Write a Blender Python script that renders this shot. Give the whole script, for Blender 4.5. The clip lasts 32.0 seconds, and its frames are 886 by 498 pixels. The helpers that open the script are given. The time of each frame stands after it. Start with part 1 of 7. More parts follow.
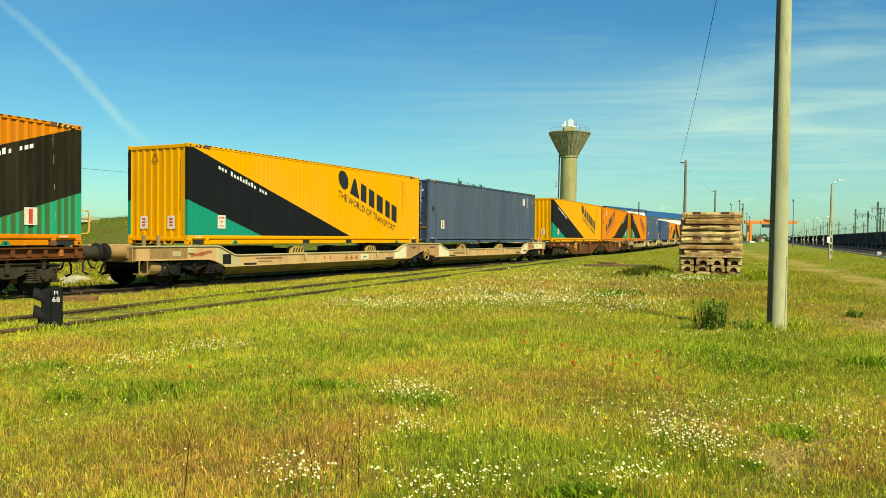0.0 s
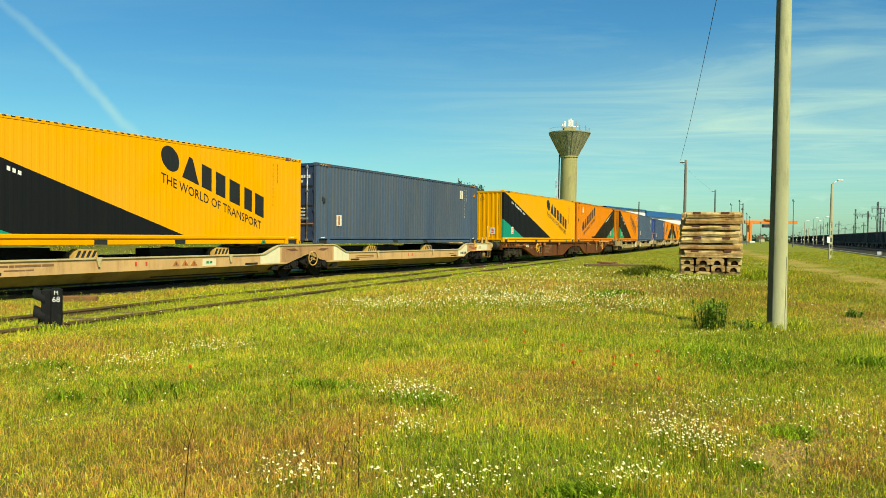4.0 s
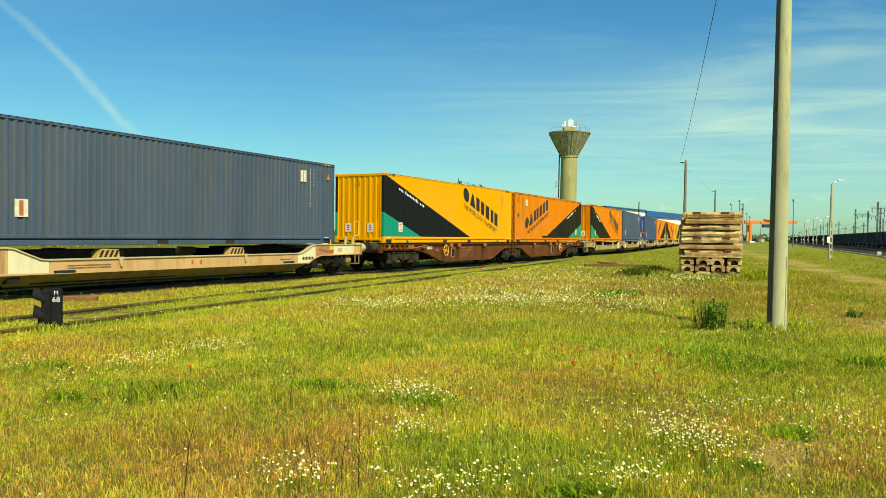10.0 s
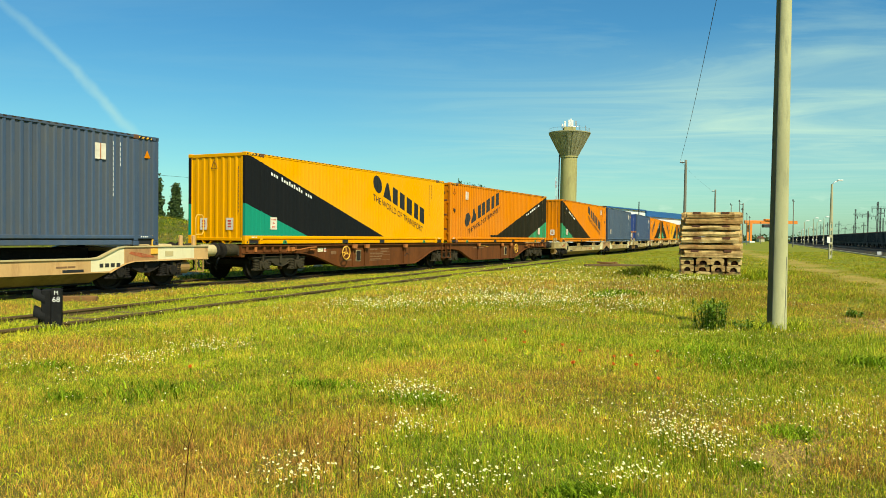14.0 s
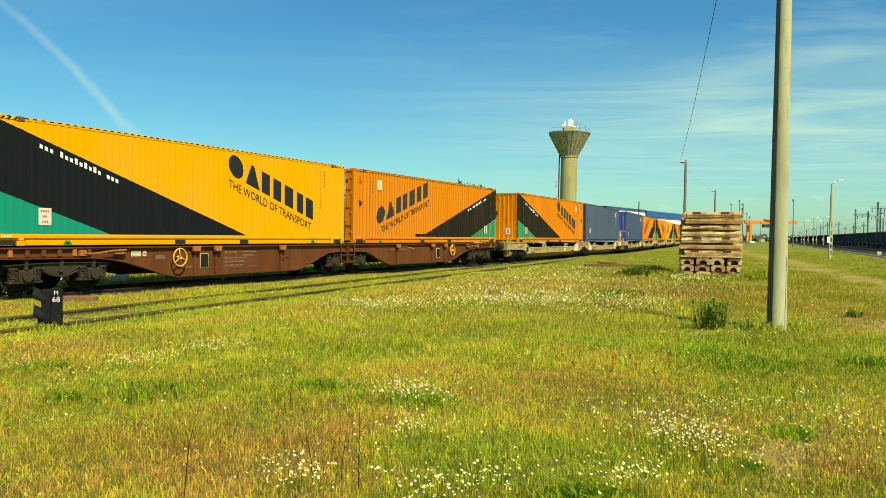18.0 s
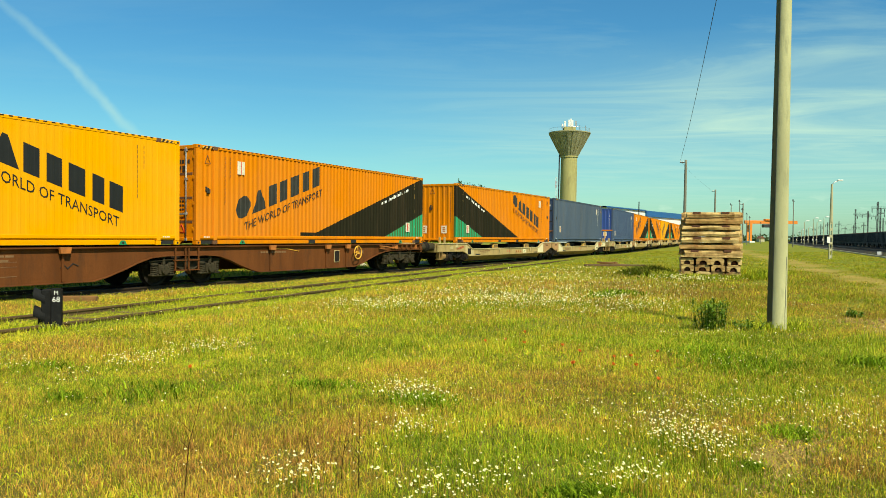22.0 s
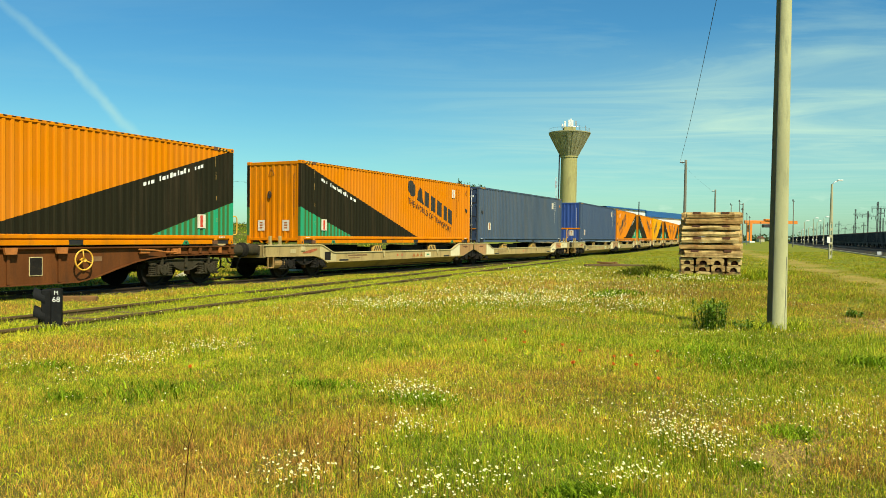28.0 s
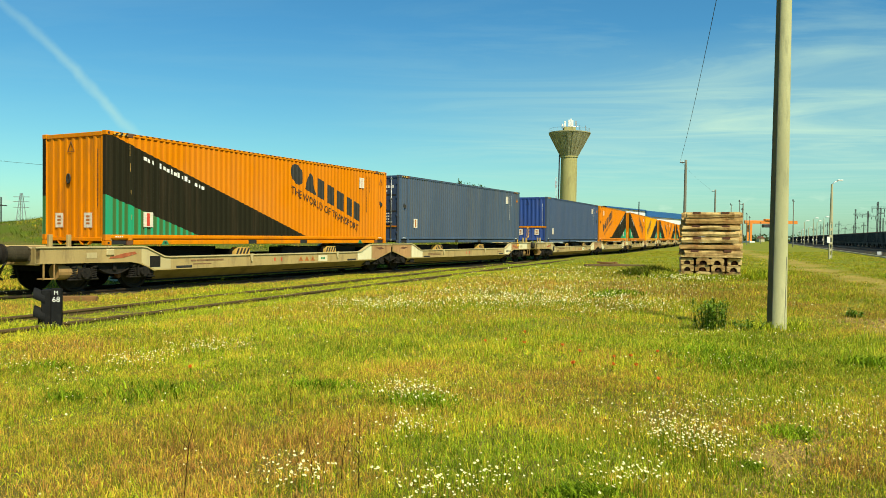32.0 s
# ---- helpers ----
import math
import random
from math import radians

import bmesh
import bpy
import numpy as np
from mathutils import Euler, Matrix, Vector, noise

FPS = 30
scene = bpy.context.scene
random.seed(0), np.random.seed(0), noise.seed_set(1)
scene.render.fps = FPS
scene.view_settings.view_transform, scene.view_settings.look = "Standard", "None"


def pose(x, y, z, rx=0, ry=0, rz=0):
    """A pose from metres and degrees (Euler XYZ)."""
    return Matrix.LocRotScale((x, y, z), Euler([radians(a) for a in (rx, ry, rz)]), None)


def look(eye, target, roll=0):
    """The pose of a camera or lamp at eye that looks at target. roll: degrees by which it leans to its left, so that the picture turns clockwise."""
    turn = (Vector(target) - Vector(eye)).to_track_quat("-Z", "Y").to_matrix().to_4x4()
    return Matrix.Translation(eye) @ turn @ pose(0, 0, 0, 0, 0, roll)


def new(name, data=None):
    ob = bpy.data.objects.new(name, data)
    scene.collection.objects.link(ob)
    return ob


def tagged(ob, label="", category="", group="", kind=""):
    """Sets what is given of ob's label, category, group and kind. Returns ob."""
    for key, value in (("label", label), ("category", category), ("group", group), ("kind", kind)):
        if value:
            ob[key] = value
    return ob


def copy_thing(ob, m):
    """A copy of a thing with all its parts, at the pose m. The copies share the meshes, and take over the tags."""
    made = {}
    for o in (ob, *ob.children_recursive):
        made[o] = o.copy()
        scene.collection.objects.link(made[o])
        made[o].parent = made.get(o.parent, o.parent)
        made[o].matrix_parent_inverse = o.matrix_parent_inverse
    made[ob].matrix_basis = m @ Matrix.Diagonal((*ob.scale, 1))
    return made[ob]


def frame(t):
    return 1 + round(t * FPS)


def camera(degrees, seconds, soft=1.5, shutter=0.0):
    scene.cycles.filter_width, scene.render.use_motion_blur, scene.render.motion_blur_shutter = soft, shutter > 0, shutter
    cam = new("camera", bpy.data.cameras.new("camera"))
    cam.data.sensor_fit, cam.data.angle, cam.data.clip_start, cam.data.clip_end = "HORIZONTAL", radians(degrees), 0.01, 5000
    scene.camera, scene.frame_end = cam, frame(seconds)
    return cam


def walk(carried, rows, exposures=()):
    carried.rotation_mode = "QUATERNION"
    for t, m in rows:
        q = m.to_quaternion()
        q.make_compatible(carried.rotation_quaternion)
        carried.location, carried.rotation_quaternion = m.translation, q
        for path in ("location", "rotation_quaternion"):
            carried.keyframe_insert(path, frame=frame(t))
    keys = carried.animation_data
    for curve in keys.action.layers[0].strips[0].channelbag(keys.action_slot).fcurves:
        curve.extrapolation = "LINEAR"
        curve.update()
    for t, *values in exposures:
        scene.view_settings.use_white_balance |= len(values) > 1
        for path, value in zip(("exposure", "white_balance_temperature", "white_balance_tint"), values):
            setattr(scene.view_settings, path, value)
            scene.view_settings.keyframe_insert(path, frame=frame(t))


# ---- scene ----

# ---------------------------------------------------------------- camera
cam = camera(60.33, 32.0, soft=0.85)
EYE = (0.0, 0.0, 1.55)
VIEW = look(EYE, (0.0, 100.0, 1.55 - 1.69), 0.543)
walk(cam, [(0.0, VIEW), (32.0, VIEW)], exposures=[(0.0, 0.29, 6900, -4), (32.0, 0.29, 6900, -4)])

# ---------------------------------------------------------------- light
SUN_AZ = radians(148)      # clockwise from +y
SUN_EL = radians(47)
sun = new("sun", bpy.data.lights.new("sun", "SUN"))
sun.data.energy, sun.data.angle, sun.data.color = 5.0, radians(0.53), (1.0, 0.90, 0.74)
sun.matrix_world = look((40, -30, 60), (40 - math.sin(SUN_AZ) * math.cos(SUN_EL), -30 - math.cos(SUN_AZ) * math.cos(SUN_EL), 60 - math.sin(SUN_EL)))

world = bpy.data.worlds.new("sky")
scene.world = world
world.use_nodes = True
wn, wl = world.node_tree.nodes, world.node_tree.links
wn.clear()


def wnode(kind, **sets):
    n = wn.new(kind)
    for k, v in sets.items():
        if k in n.inputs:
            n.inputs[k].default_value = v
    return n


def wmath(op, a, b=None):
    n = wn.new("ShaderNodeMath")
    n.operation = op
    for i, v in enumerate((a, b)):
        if v is None:
            continue
        if isinstance(v, (int, float)):
            n.inputs[i].default_value = v
        else:
            wl.new(v, n.inputs[i])
    return n.outputs[0]


sky = wn.new("ShaderNodeTexSky")
sky.sky_type, sky.sun_disc = "NISHITA", False
sky.sun_elevation, sky.sun_rotation = SUN_EL, SUN_AZ
sky.altitude, sky.air_density, sky.dust_density, sky.ozone_density = 100, 1.0, 0.6, 2.5
coord = wn.new("ShaderNodeTexCoord")
sep = wn.new("ShaderNodeSeparateXYZ")
wl.new(coord.outputs["Generated"], sep.inputs[0])
dx, dy, dz = sep.outputs
# the sky's plane at unit height: thin cirrus drawn out along one direction
inv = wmath("DIVIDE", 1.0, wmath("MAXIMUM", dz, 0.02))
plane = wn.new("ShaderNodeCombineXYZ")
wl.new(wmath("MULTIPLY", dx, inv), plane.inputs[0])
wl.new(wmath("MULTIPLY", dy, inv), plane.inputs[1])
spin = wn.new("ShaderNodeMapping")
spin.inputs["Rotation"].default_value = (0, 0, radians(38))
spin.inputs["Scale"].default_value = (0.30, 0.55, 1)
wl.new(plane.outputs[0], spin.inputs[0])
cirrus = wnode("ShaderNodeTexNoise", Scale=1.15, Detail=7.0, Roughness=0.60, Distortion=1.2)
wl.new(spin.outputs[0], cirrus.inputs["Vector"])
wisp = wn.new("ShaderNodeMapRange")
wisp.inputs["From Min"].default_value, wisp.inputs["From Max"].default_value = 0.46, 0.84
wisp.inputs["To Max"].default_value = 0.40
wl.new(cirrus.outputs[0], wisp.inputs["Value"])
# one old vapour trail, a straight line seen in perspective
u = wmath("DIVIDE", dx, wmath("MAXIMUM", dy, 0.05))
v = wmath("DIVIDE", dz, wmath("MAXIMUM", dy, 0.05))
wob = wnode("ShaderNodeTexNoise", Scale=14.0, Detail=4.0, Roughness=0.6)
wl.new(coord.outputs["Generated"], wob.inputs["Vector"])
jag = wmath("MULTIPLY", wmath("SUBTRACT", wob.outputs[0], 0.5), 0.030)
TRAIL_U, TRAIL_V, TRAIL_K = -0.388, 0.113, -0.99
line = wmath("ADD", TRAIL_U, wmath("MULTIPLY", wmath("SUBTRACT", v, TRAIL_V), TRAIL_K))
off = wmath("ABSOLUTE", wmath("ADD", wmath("SUBTRACT", u, line), jag))
trail = wn.new("ShaderNodeMapRange")
trail.interpolation_type = "SMOOTHSTEP"
trail.inputs["From Min"].default_value, trail.inputs["From Max"].default_value = 0.0150, 0.0
trail.inputs["To Max"].default_value = 0.36
wl.new(off, trail.inputs["Value"])
cut = wn.new("ShaderNodeMapRange")
cut.inputs["From Min"].default_value, cut.inputs["From Max"].default_value = 0.095, 0.16
wl.new(v, cut.inputs["Value"])
front = wmath("GREATER_THAN", dy, 0.1)
age = wn.new("ShaderNodeMapRange")
age.inputs["From Min"].default_value, age.inputs["From Max"].default_value = 0.30, 0.15
age.inputs["To Min"].default_value = 0.42
wl.new(v, age.inputs["Value"])
tuft = wnode("ShaderNodeTexNoise", Scale=30.0, Detail=3.0, Roughness=0.6)
wl.new(coord.outputs["Generated"], tuft.inputs["Vector"])
worn = wmath("MULTIPLY", age.outputs[0], wmath("ADD", 0.55, wmath("MULTIPLY", tuft.outputs[0], 0.9)))
trail_f = wmath("MULTIPLY", wmath("MULTIPLY", wmath("MULTIPLY", trail.outputs[0], worn), cut.outputs[0]), front)
# a few small fair-weather clouds low over the horizon
low_vec = wn.new("ShaderNodeCombineXYZ")
wl.new(wmath("MULTIPLY", u, 9.0), low_vec.inputs[0])
wl.new(wmath("MULTIPLY", v, 26.0), low_vec.inputs[1])
puff = wnode("ShaderNodeTexNoise", Scale=1.6, Detail=4.0, Roughness=0.55)
wl.new(low_vec.outputs[0], puff.inputs["Vector"])
puffs = wn.new("ShaderNodeMapRange")
puffs.inputs["From Min"].default_value, puffs.inputs["From Max"].default_value = 0.56, 0.66
puffs.inputs["To Max"].default_value = 0.7
wl.new(puff.outputs[0], puffs.inputs["Value"])
band = wmath("MULTIPLY", wmath("GREATER_THAN", v, 0.012), wmath("SUBTRACT", 1.0, wmath("MINIMUM", wmath("ABSOLUTE", wmath("MULTIPLY", wmath("SUBTRACT", v, 0.042), 32.0)), 1.0)))
low_f = wmath("MULTIPLY", wmath("MULTIPLY", puffs.outputs[0], band), front)
fade = wn.new("ShaderNodeMapRange")
fade.inputs["From Min"].default_value, fade.inputs["From Max"].default_value = 0.05, 0.22
fade.inputs["To Min"].default_value = 0.12
wl.new(dz, fade.inputs["Value"])
# the cirrus thickens into a pale veil on one side of the sky
side = wn.new("ShaderNodeMapRange")
side.interpolation_type = "SMOOTHSTEP"
side.inputs["From Min"].default_value, side.inputs["From Max"].default_value = -0.25, 0.45
side.inputs["To Min"].default_value = 0.22
wl.new(dx, side.inputs["Value"])
veil = wmath("MULTIPLY", wmath("SUBTRACT", side.outputs[0], 0.22), wmath("MULTIPLY", wmath("SUBTRACT", 1.0, wmath("MINIMUM", wmath("ABSOLUTE", wmath("MULTIPLY", wmath("SUBTRACT", dz, 0.13), 8.0)), 1.0)), wmath("MAXIMUM", 0.0, wmath("SUBTRACT", wmath("MULTIPLY", cirrus.outputs[0], 1.9), 0.35))))
thin = wmath("ADD", wmath("MULTIPLY", wmath("MULTIPLY", wisp.outputs[0], fade.outputs[0]), side.outputs[0]), veil)
cover = wmath("MAXIMUM", wmath("MAXIMUM", thin, trail_f), low_f)
cloud = wn.new("ShaderNodeMix")
cloud.data_type = "RGBA"
cloud.inputs[7].default_value = (5.6, 7.6, 6.6, 1)
wl.new(cover, cloud.inputs[0])
vivid = wn.new("ShaderNodeHueSaturation")
vivid.inputs["Saturation"].default_value = 1.12
wl.new(sky.outputs[0], vivid.inputs["Color"])
clear = wn.new("ShaderNodeMix")
clear.data_type, clear.blend_type = "RGBA", "MULTIPLY"
clear.inputs[0].default_value = 1.0
high = wn.new("ShaderNodeMapRange")
high.inputs["From Min"].default_value, high.inputs["From Max"].default_value = 0.05, 0.26
wl.new(dz, high.inputs["Value"])
depth_mix = wn.new("ShaderNodeMix")
depth_mix.data_type = "RGBA"
depth_mix.inputs[6].default_value, depth_mix.inputs[7].default_value = (0.67, 1.03, 1.00, 1), (0.51, 0.97, 1.15, 1)
wl.new(high.outputs[0], depth_mix.inputs[0])
wl.new(depth_mix.outputs[2], clear.inputs[7])
wl.new(vivid.outputs[0], clear.inputs[6])
wl.new(clear.outputs[2], cloud.inputs[6])
bg = wnode("ShaderNodeBackground", Strength=0.095)
wl.new(cloud.outputs[2], bg.inputs[0])
out = wn.new("ShaderNodeOutputWorld")
wl.new(bg.outputs[0], out.inputs[0])

# ---------------------------------------------------------------- mesh building
class Mesh:
    """Collects corners and faces of one part."""

    def __init__(self):
        self.v, self.f = [], []

    def quad(self, *pts):
        n = len(self.v)
        self.v += [tuple(p) for p in pts]
        self.f.append(tuple(range(n, n + len(pts))))
        return self

    def box(self, x0, x1, y0, y1, z0, z1, c=0.0):
        """A box with chamfered edges of width c."""
        x0, x1 = sorted((x0, x1))
        y0, y1 = sorted((y0, y1))
        z0, z1 = sorted((z0, z1))
        n = len(self.v)
        if c <= 0:
            self.v += [(x, y, z) for x in (x0, x1) for y in (y0, y1) for z in (z0, z1)]
            self.f += [tuple(n + i for i in q) for q in ((0, 1, 3, 2), (4, 6, 7, 5), (0, 4, 5, 1), (2, 3, 7, 6), (0, 2, 6, 4), (1, 5, 7, 3))]
            return self
        c = min(c, (x1 - x0) / 2.5, (y1 - y0) / 2.5, (z1 - z0) / 2.5)
        idx = {}
        for i, (x, sx) in enumerate(((x0, 1), (x1, -1))):
            for j, (y, sy) in enumerate(((y0, 1), (y1, -1))):
                for k, (z, sz) in enumerate(((z0, 1), (z1, -1))):
                    for a in range(3):
                        p = [x + c * sx, y + c * sy, z + c * sz]
                        p[a] = (x, y, z)[a]
                        idx[i, j, k, a] = len(self.v)
                        self.v.append(tuple(p))
        for i in (0, 1):
            s = ((0, 0), (0, 1), (1, 1), (1, 0))
            s = s if i == 0 else s[::-1]
            self.f.append(tuple(idx[i, j, k, 0] for j, k in s))
            self.f.append(tuple(idx[k, i, j, 1] for j, k in s))
            self.f.append(tuple(idx[j, k, i, 2] for j, k in s))
        for j in (0, 1):
            for k in (0, 1):
                fl = (j + k) % 2 == 0
                for a, b, g in ((1, 2, lambda i: (i, j, k)), (2, 0, lambda i: (k, i, j)), (0, 1, lambda i: (j, k, i))):
                    q = (idx[(*g(0), a)], idx[(*g(1), a)], idx[(*g(1), b)], idx[(*g(0), b)])
                    self.f.append(q if fl else q[::-1])
        for i in (0, 1):
            for j in (0, 1):
                for k in (0, 1):
                    t = tuple(idx[i, j, k, a] for a in range(3))
                    self.f.append(t if (i + j + k) % 2 else t[::-1])
        return self

    def prism(self, pts, y0, y1):
        """An outline of (x, z) points pushed from y0 to y1."""
        n, m = len(self.v), len(pts)
        self.v += [(x, y0, z) for x, z in pts] + [(x, y1, z) for x, z in pts]
        self.f.append(tuple(range(n, n + m)))
        self.f.append(tuple(range(n + 2 * m - 1, n + m - 1, -1)))
        for i in range(m):
            j = (i + 1) % m
            self.f.append((n + j, n + i, n + m + i, n + m + j))
        return self

    def tube(self, pts, r, n=8, r1=None, cap=True):
        """A round bar along points, tapering from r to r1."""
        pts = [Vector(p) for p in pts]
        r1 = r if r1 is None else r1
        start = len(self.v)
        for i, p in enumerate(pts):
            d = (pts[min(i + 1, len(pts) - 1)] - pts[max(i - 1, 0)]).normalized()
            a = d.orthogonal().normalized() if i == 0 else (a - d * a.dot(d)).normalized()
            b = d.cross(a)
            q = r + (r1 - r) * i / max(1, len(pts) - 1)
            for k in range(n):
                t = 2 * math.pi * k / n
                self.v.append(tuple(p + (a * math.cos(t) + b * math.sin(t)) * q))
        for i in range(len(pts) - 1):
            for k in range(n):
                o, l = start + i * n, (k + 1) % n
                self.f.append((o + k, o + l, o + n + l, o + n + k))
        if cap:
            self.f.append(tuple(start + k for k in range(n))[::-1])
            self.f.append(tuple(start + (len(pts) - 1) * n + k for k in range(n)))
        return self

    def lathe(self, prof, n=24, centre=(0, 0, 0), axis="z"):
        """A profile of (radius, height) turned round an axis."""
        s = len(self.v)
        for r, h in prof:
            for k in range(n):
                t = 2 * math.pi * k / n
                x, y = r * math.cos(t), r * math.sin(t)
                p = (x, y, h) if axis == "z" else (x, h, y) if axis == "y" else (h, x, y)
                self.v.append(tuple(p[i] + centre[i] for i in range(3)))
        for i in range(len(prof) - 1):
            for k in range(n):
                l = (k + 1) % n
                q = (s + i * n + k, s + i * n + l, s + (i + 1) * n + l, s + (i + 1) * n + k)
                self.f.append(q[::-1] if axis == "y" else q)
        if prof[0][0] > 1e-4:
            self.f.append(tuple(s + k for k in range(n))[::-1])
        if prof[-1][0] > 1e-4:
            self.f.append(tuple(s + (len(prof) - 1) * n + k for k in range(n)))
        return self

    def data(self, name, mats=(), which=None, smooth=False):
        me = bpy.data.meshes.new(name)
        me.from_pydata(self.v, [], self.f)
        for m in mats:
            me.materials.append(m)
        if which is not None:
            me.polygons.foreach_set("material_index", which)
        if smooth:
            me.polygons.foreach_set("use_smooth", [True] * len(me.polygons))
        me.update()
        return me


def part(name, mesh, material, parent, label="", smooth=False, at=None):
    """Links a mesh as one object under a thing or a part."""
    me = mesh if isinstance(mesh, bpy.types.Mesh) else mesh.data(name, [material], smooth=smooth)
    ob = new(name, me)
    ob.parent = parent
    if at is not None:
        ob.matrix_basis = at
    if label:
        ob["label"] = label
    return ob


def thing(name, label, category, group="", kind=""):
    return tagged(new(name), label, category, group, kind)


# ---------------------------------------------------------------- materials
class Nodes:
    """Short hand for a node material."""

    def __init__(self, name):
        self.m = bpy.data.materials.new(name)
        self.m.use_nodes = True
        self.n, self.l = self.m.node_tree.nodes, self.m.node_tree.links
        self.p = self.n["Principled BSDF"]
        self.xyz = None

    def put(self, v, sock):
        if hasattr(v, "links"):
            self.l.new(v, sock)
        else:
            sock.default_value = v if not isinstance(v, tuple) or len(v) == 4 or sock.type == "VECTOR" else (*v, 1)

    def obj(self):
        return self.n.new("ShaderNodeTexCoord").outputs["Object"]

    def axis(self, i):
        if self.xyz is None:
            s = self.n.new("ShaderNodeSeparateXYZ")
            self.l.new(self.obj(), s.inputs[0])
            self.xyz = s.outputs
        return self.xyz[i]

    def math(self, op, a, b=0.0):
        n = self.n.new("ShaderNodeMath")
        n.operation = op
        self.put(a, n.inputs[0])
        self.put(b, n.inputs[1])
        return n.outputs[0]

    def noise(self, scale, detail=4.0, rough=0.55, stretch=None, vec=None):
        n = self.n.new("ShaderNodeTexNoise")
        n.inputs["Scale"].default_value, n.inputs["Detail"].default_value, n.inputs["Roughness"].default_value = scale, detail, rough
        vec = vec or self.obj()
        if stretch:
            m = self.n.new("ShaderNodeMapping")
            m.inputs["Scale"].default_value = stretch
            self.l.new(vec, m.inputs[0])
            vec = m.outputs[0]
        self.l.new(vec, n.inputs["Vector"])
        return n.outputs[0]

    def step(self, v, a, b, to0=0.0, to1=1.0):
        n = self.n.new("ShaderNodeMapRange")
        for k, x in (("From Min", a), ("From Max", b), ("To Min", to0), ("To Max", to1)):
            n.inputs[k].default_value = x
        self.l.new(v, n.inputs["Value"])
        return n.outputs[0]

    def mix(self, f, a, b, mode="MIX"):
        n = self.n.new("ShaderNodeMix")
        n.data_type, n.blend_type = "RGBA", mode
        self.put(f, n.inputs[0])
        self.put(a, n.inputs[6])
        self.put(b, n.inputs[7])
        return n.outputs[2]

    def bump(self, h, strength=0.3, dist=0.01):
        n = self.n.new("ShaderNodeBump")
        n.inputs["Strength"].default_value, n.inputs["Distance"].default_value = strength, dist
        self.l.new(h, n.inputs["Height"])
        self.l.new(n.outputs[0], self.p.inputs["Normal"])

    def done(self, col, rough=0.6, metal=0.0, spec=0.5):
        self.put(col, self.p.inputs["Base Color"])
        self.put(rough, self.p.inputs["Roughness"])
        self.put(metal, self.p.inputs["Metallic"])
        self.p.inputs["Specular IOR Level"].default_value = spec
        return self.m


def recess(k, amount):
    """Mask of the sunk bands of a corrugated side sheet, up to amount."""
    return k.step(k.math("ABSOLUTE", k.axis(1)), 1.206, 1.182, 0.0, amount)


def plain(name, col, rough=0.6, metal=0.0, var=0.25, scale=3.0, dirt=None, dirt_amount=0.35, bump=0.15, streak=False, spec=0.4, sunk_dirt=None):
    """Paint, metal, wood or stone: two scales of variation, some dirt and a fine relief."""
    k = Nodes(name)
    big, fine = k.noise(scale, 5, 0.6, (1, 1, 0.18) if streak else None), k.noise(scale * 14, 4, 0.6)
    c = k.mix(k.step(big, 0.3, 0.7), tuple(x * (1 - var) for x in col), tuple(min(1, x * (1 + var * 0.5)) for x in col))
    c = k.mix(k.step(fine, 0.35, 0.7, 0, 0.35), c, tuple(x * (1 - var) for x in col))
    if dirt:
        d = k.noise(scale * 2.3, 7, 0.7, (1, 1, 0.22) if streak else None)
        c = k.mix(k.step(d, 0.52, 0.72, 0, dirt_amount), c, dirt)
    # sunk bands take a second colour
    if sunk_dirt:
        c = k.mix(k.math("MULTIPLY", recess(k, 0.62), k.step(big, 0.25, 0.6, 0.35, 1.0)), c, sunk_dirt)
    if bump:
        k.bump(fine, bump, 0.006)
    return k.done(c, k.step(fine, 0.3, 0.7, rough - 0.08, min(1, rough + 0.1)), metal, spec)


def livery(name, base, black, green, mirrored, length, dirt):
    """Container side paint: a dark and a green triangle that fall from the top corner at one end."""
    k = Nodes(name)
    x, z = k.axis(0), k.axis(2)
    if mirrored:
        x = k.math("SUBTRACT", length, x)
    dark = k.math("LESS_THAN", k.math("ADD", z, k.math("MULTIPLY", x, 0.3125)), 2.87)
    low = k.math("LESS_THAN", k.math("ADD", z, k.math("MULTIPLY", x, 0.318)), 1.29)
    if mirrored:
        # the dark field ends in a short blunt step
        dark = k.math("MAXIMUM", dark, k.math("MULTIPLY", k.math("LESS_THAN", z, 0.40), k.math("LESS_THAN", x, 8.85)))
    fade = k.noise(0.5, 4, 0.6)
    base = k.mix(k.step(fade, 0.35, 0.7, 0.0, 0.05), base, (0.5, 0.4, 0.3))
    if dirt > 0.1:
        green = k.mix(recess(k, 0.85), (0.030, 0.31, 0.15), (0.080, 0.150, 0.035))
    c = k.mix(dark, base, black)
    c = k.mix(low, c, green)
    c = k.mix(k.math("LESS_THAN", z, 0.275), c, base)
    # sunk bands take a darker tone of the same paint
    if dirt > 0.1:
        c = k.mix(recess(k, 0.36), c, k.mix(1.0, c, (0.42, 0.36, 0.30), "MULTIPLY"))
    run = k.noise(3.0, 6, 0.7, (1, 1, 0.06))
    c = k.mix(k.step(run, 0.50, 0.75, 0.0, dirt), c, (0.13, 0.08, 0.045))
    spots = k.noise(9.0, 5, 0.65)
    c = k.mix(k.step(spots, 0.66, 0.74, 0.0, dirt * 1.2), c, (0.10, 0.055, 0.03))
    k.bump(k.noise(26, 3, 0.5), 0.08, 0.004)
    return k.done(c, k.step(spots, 0.3, 0.7, 0.6, 0.78), 0.0, 0.08)


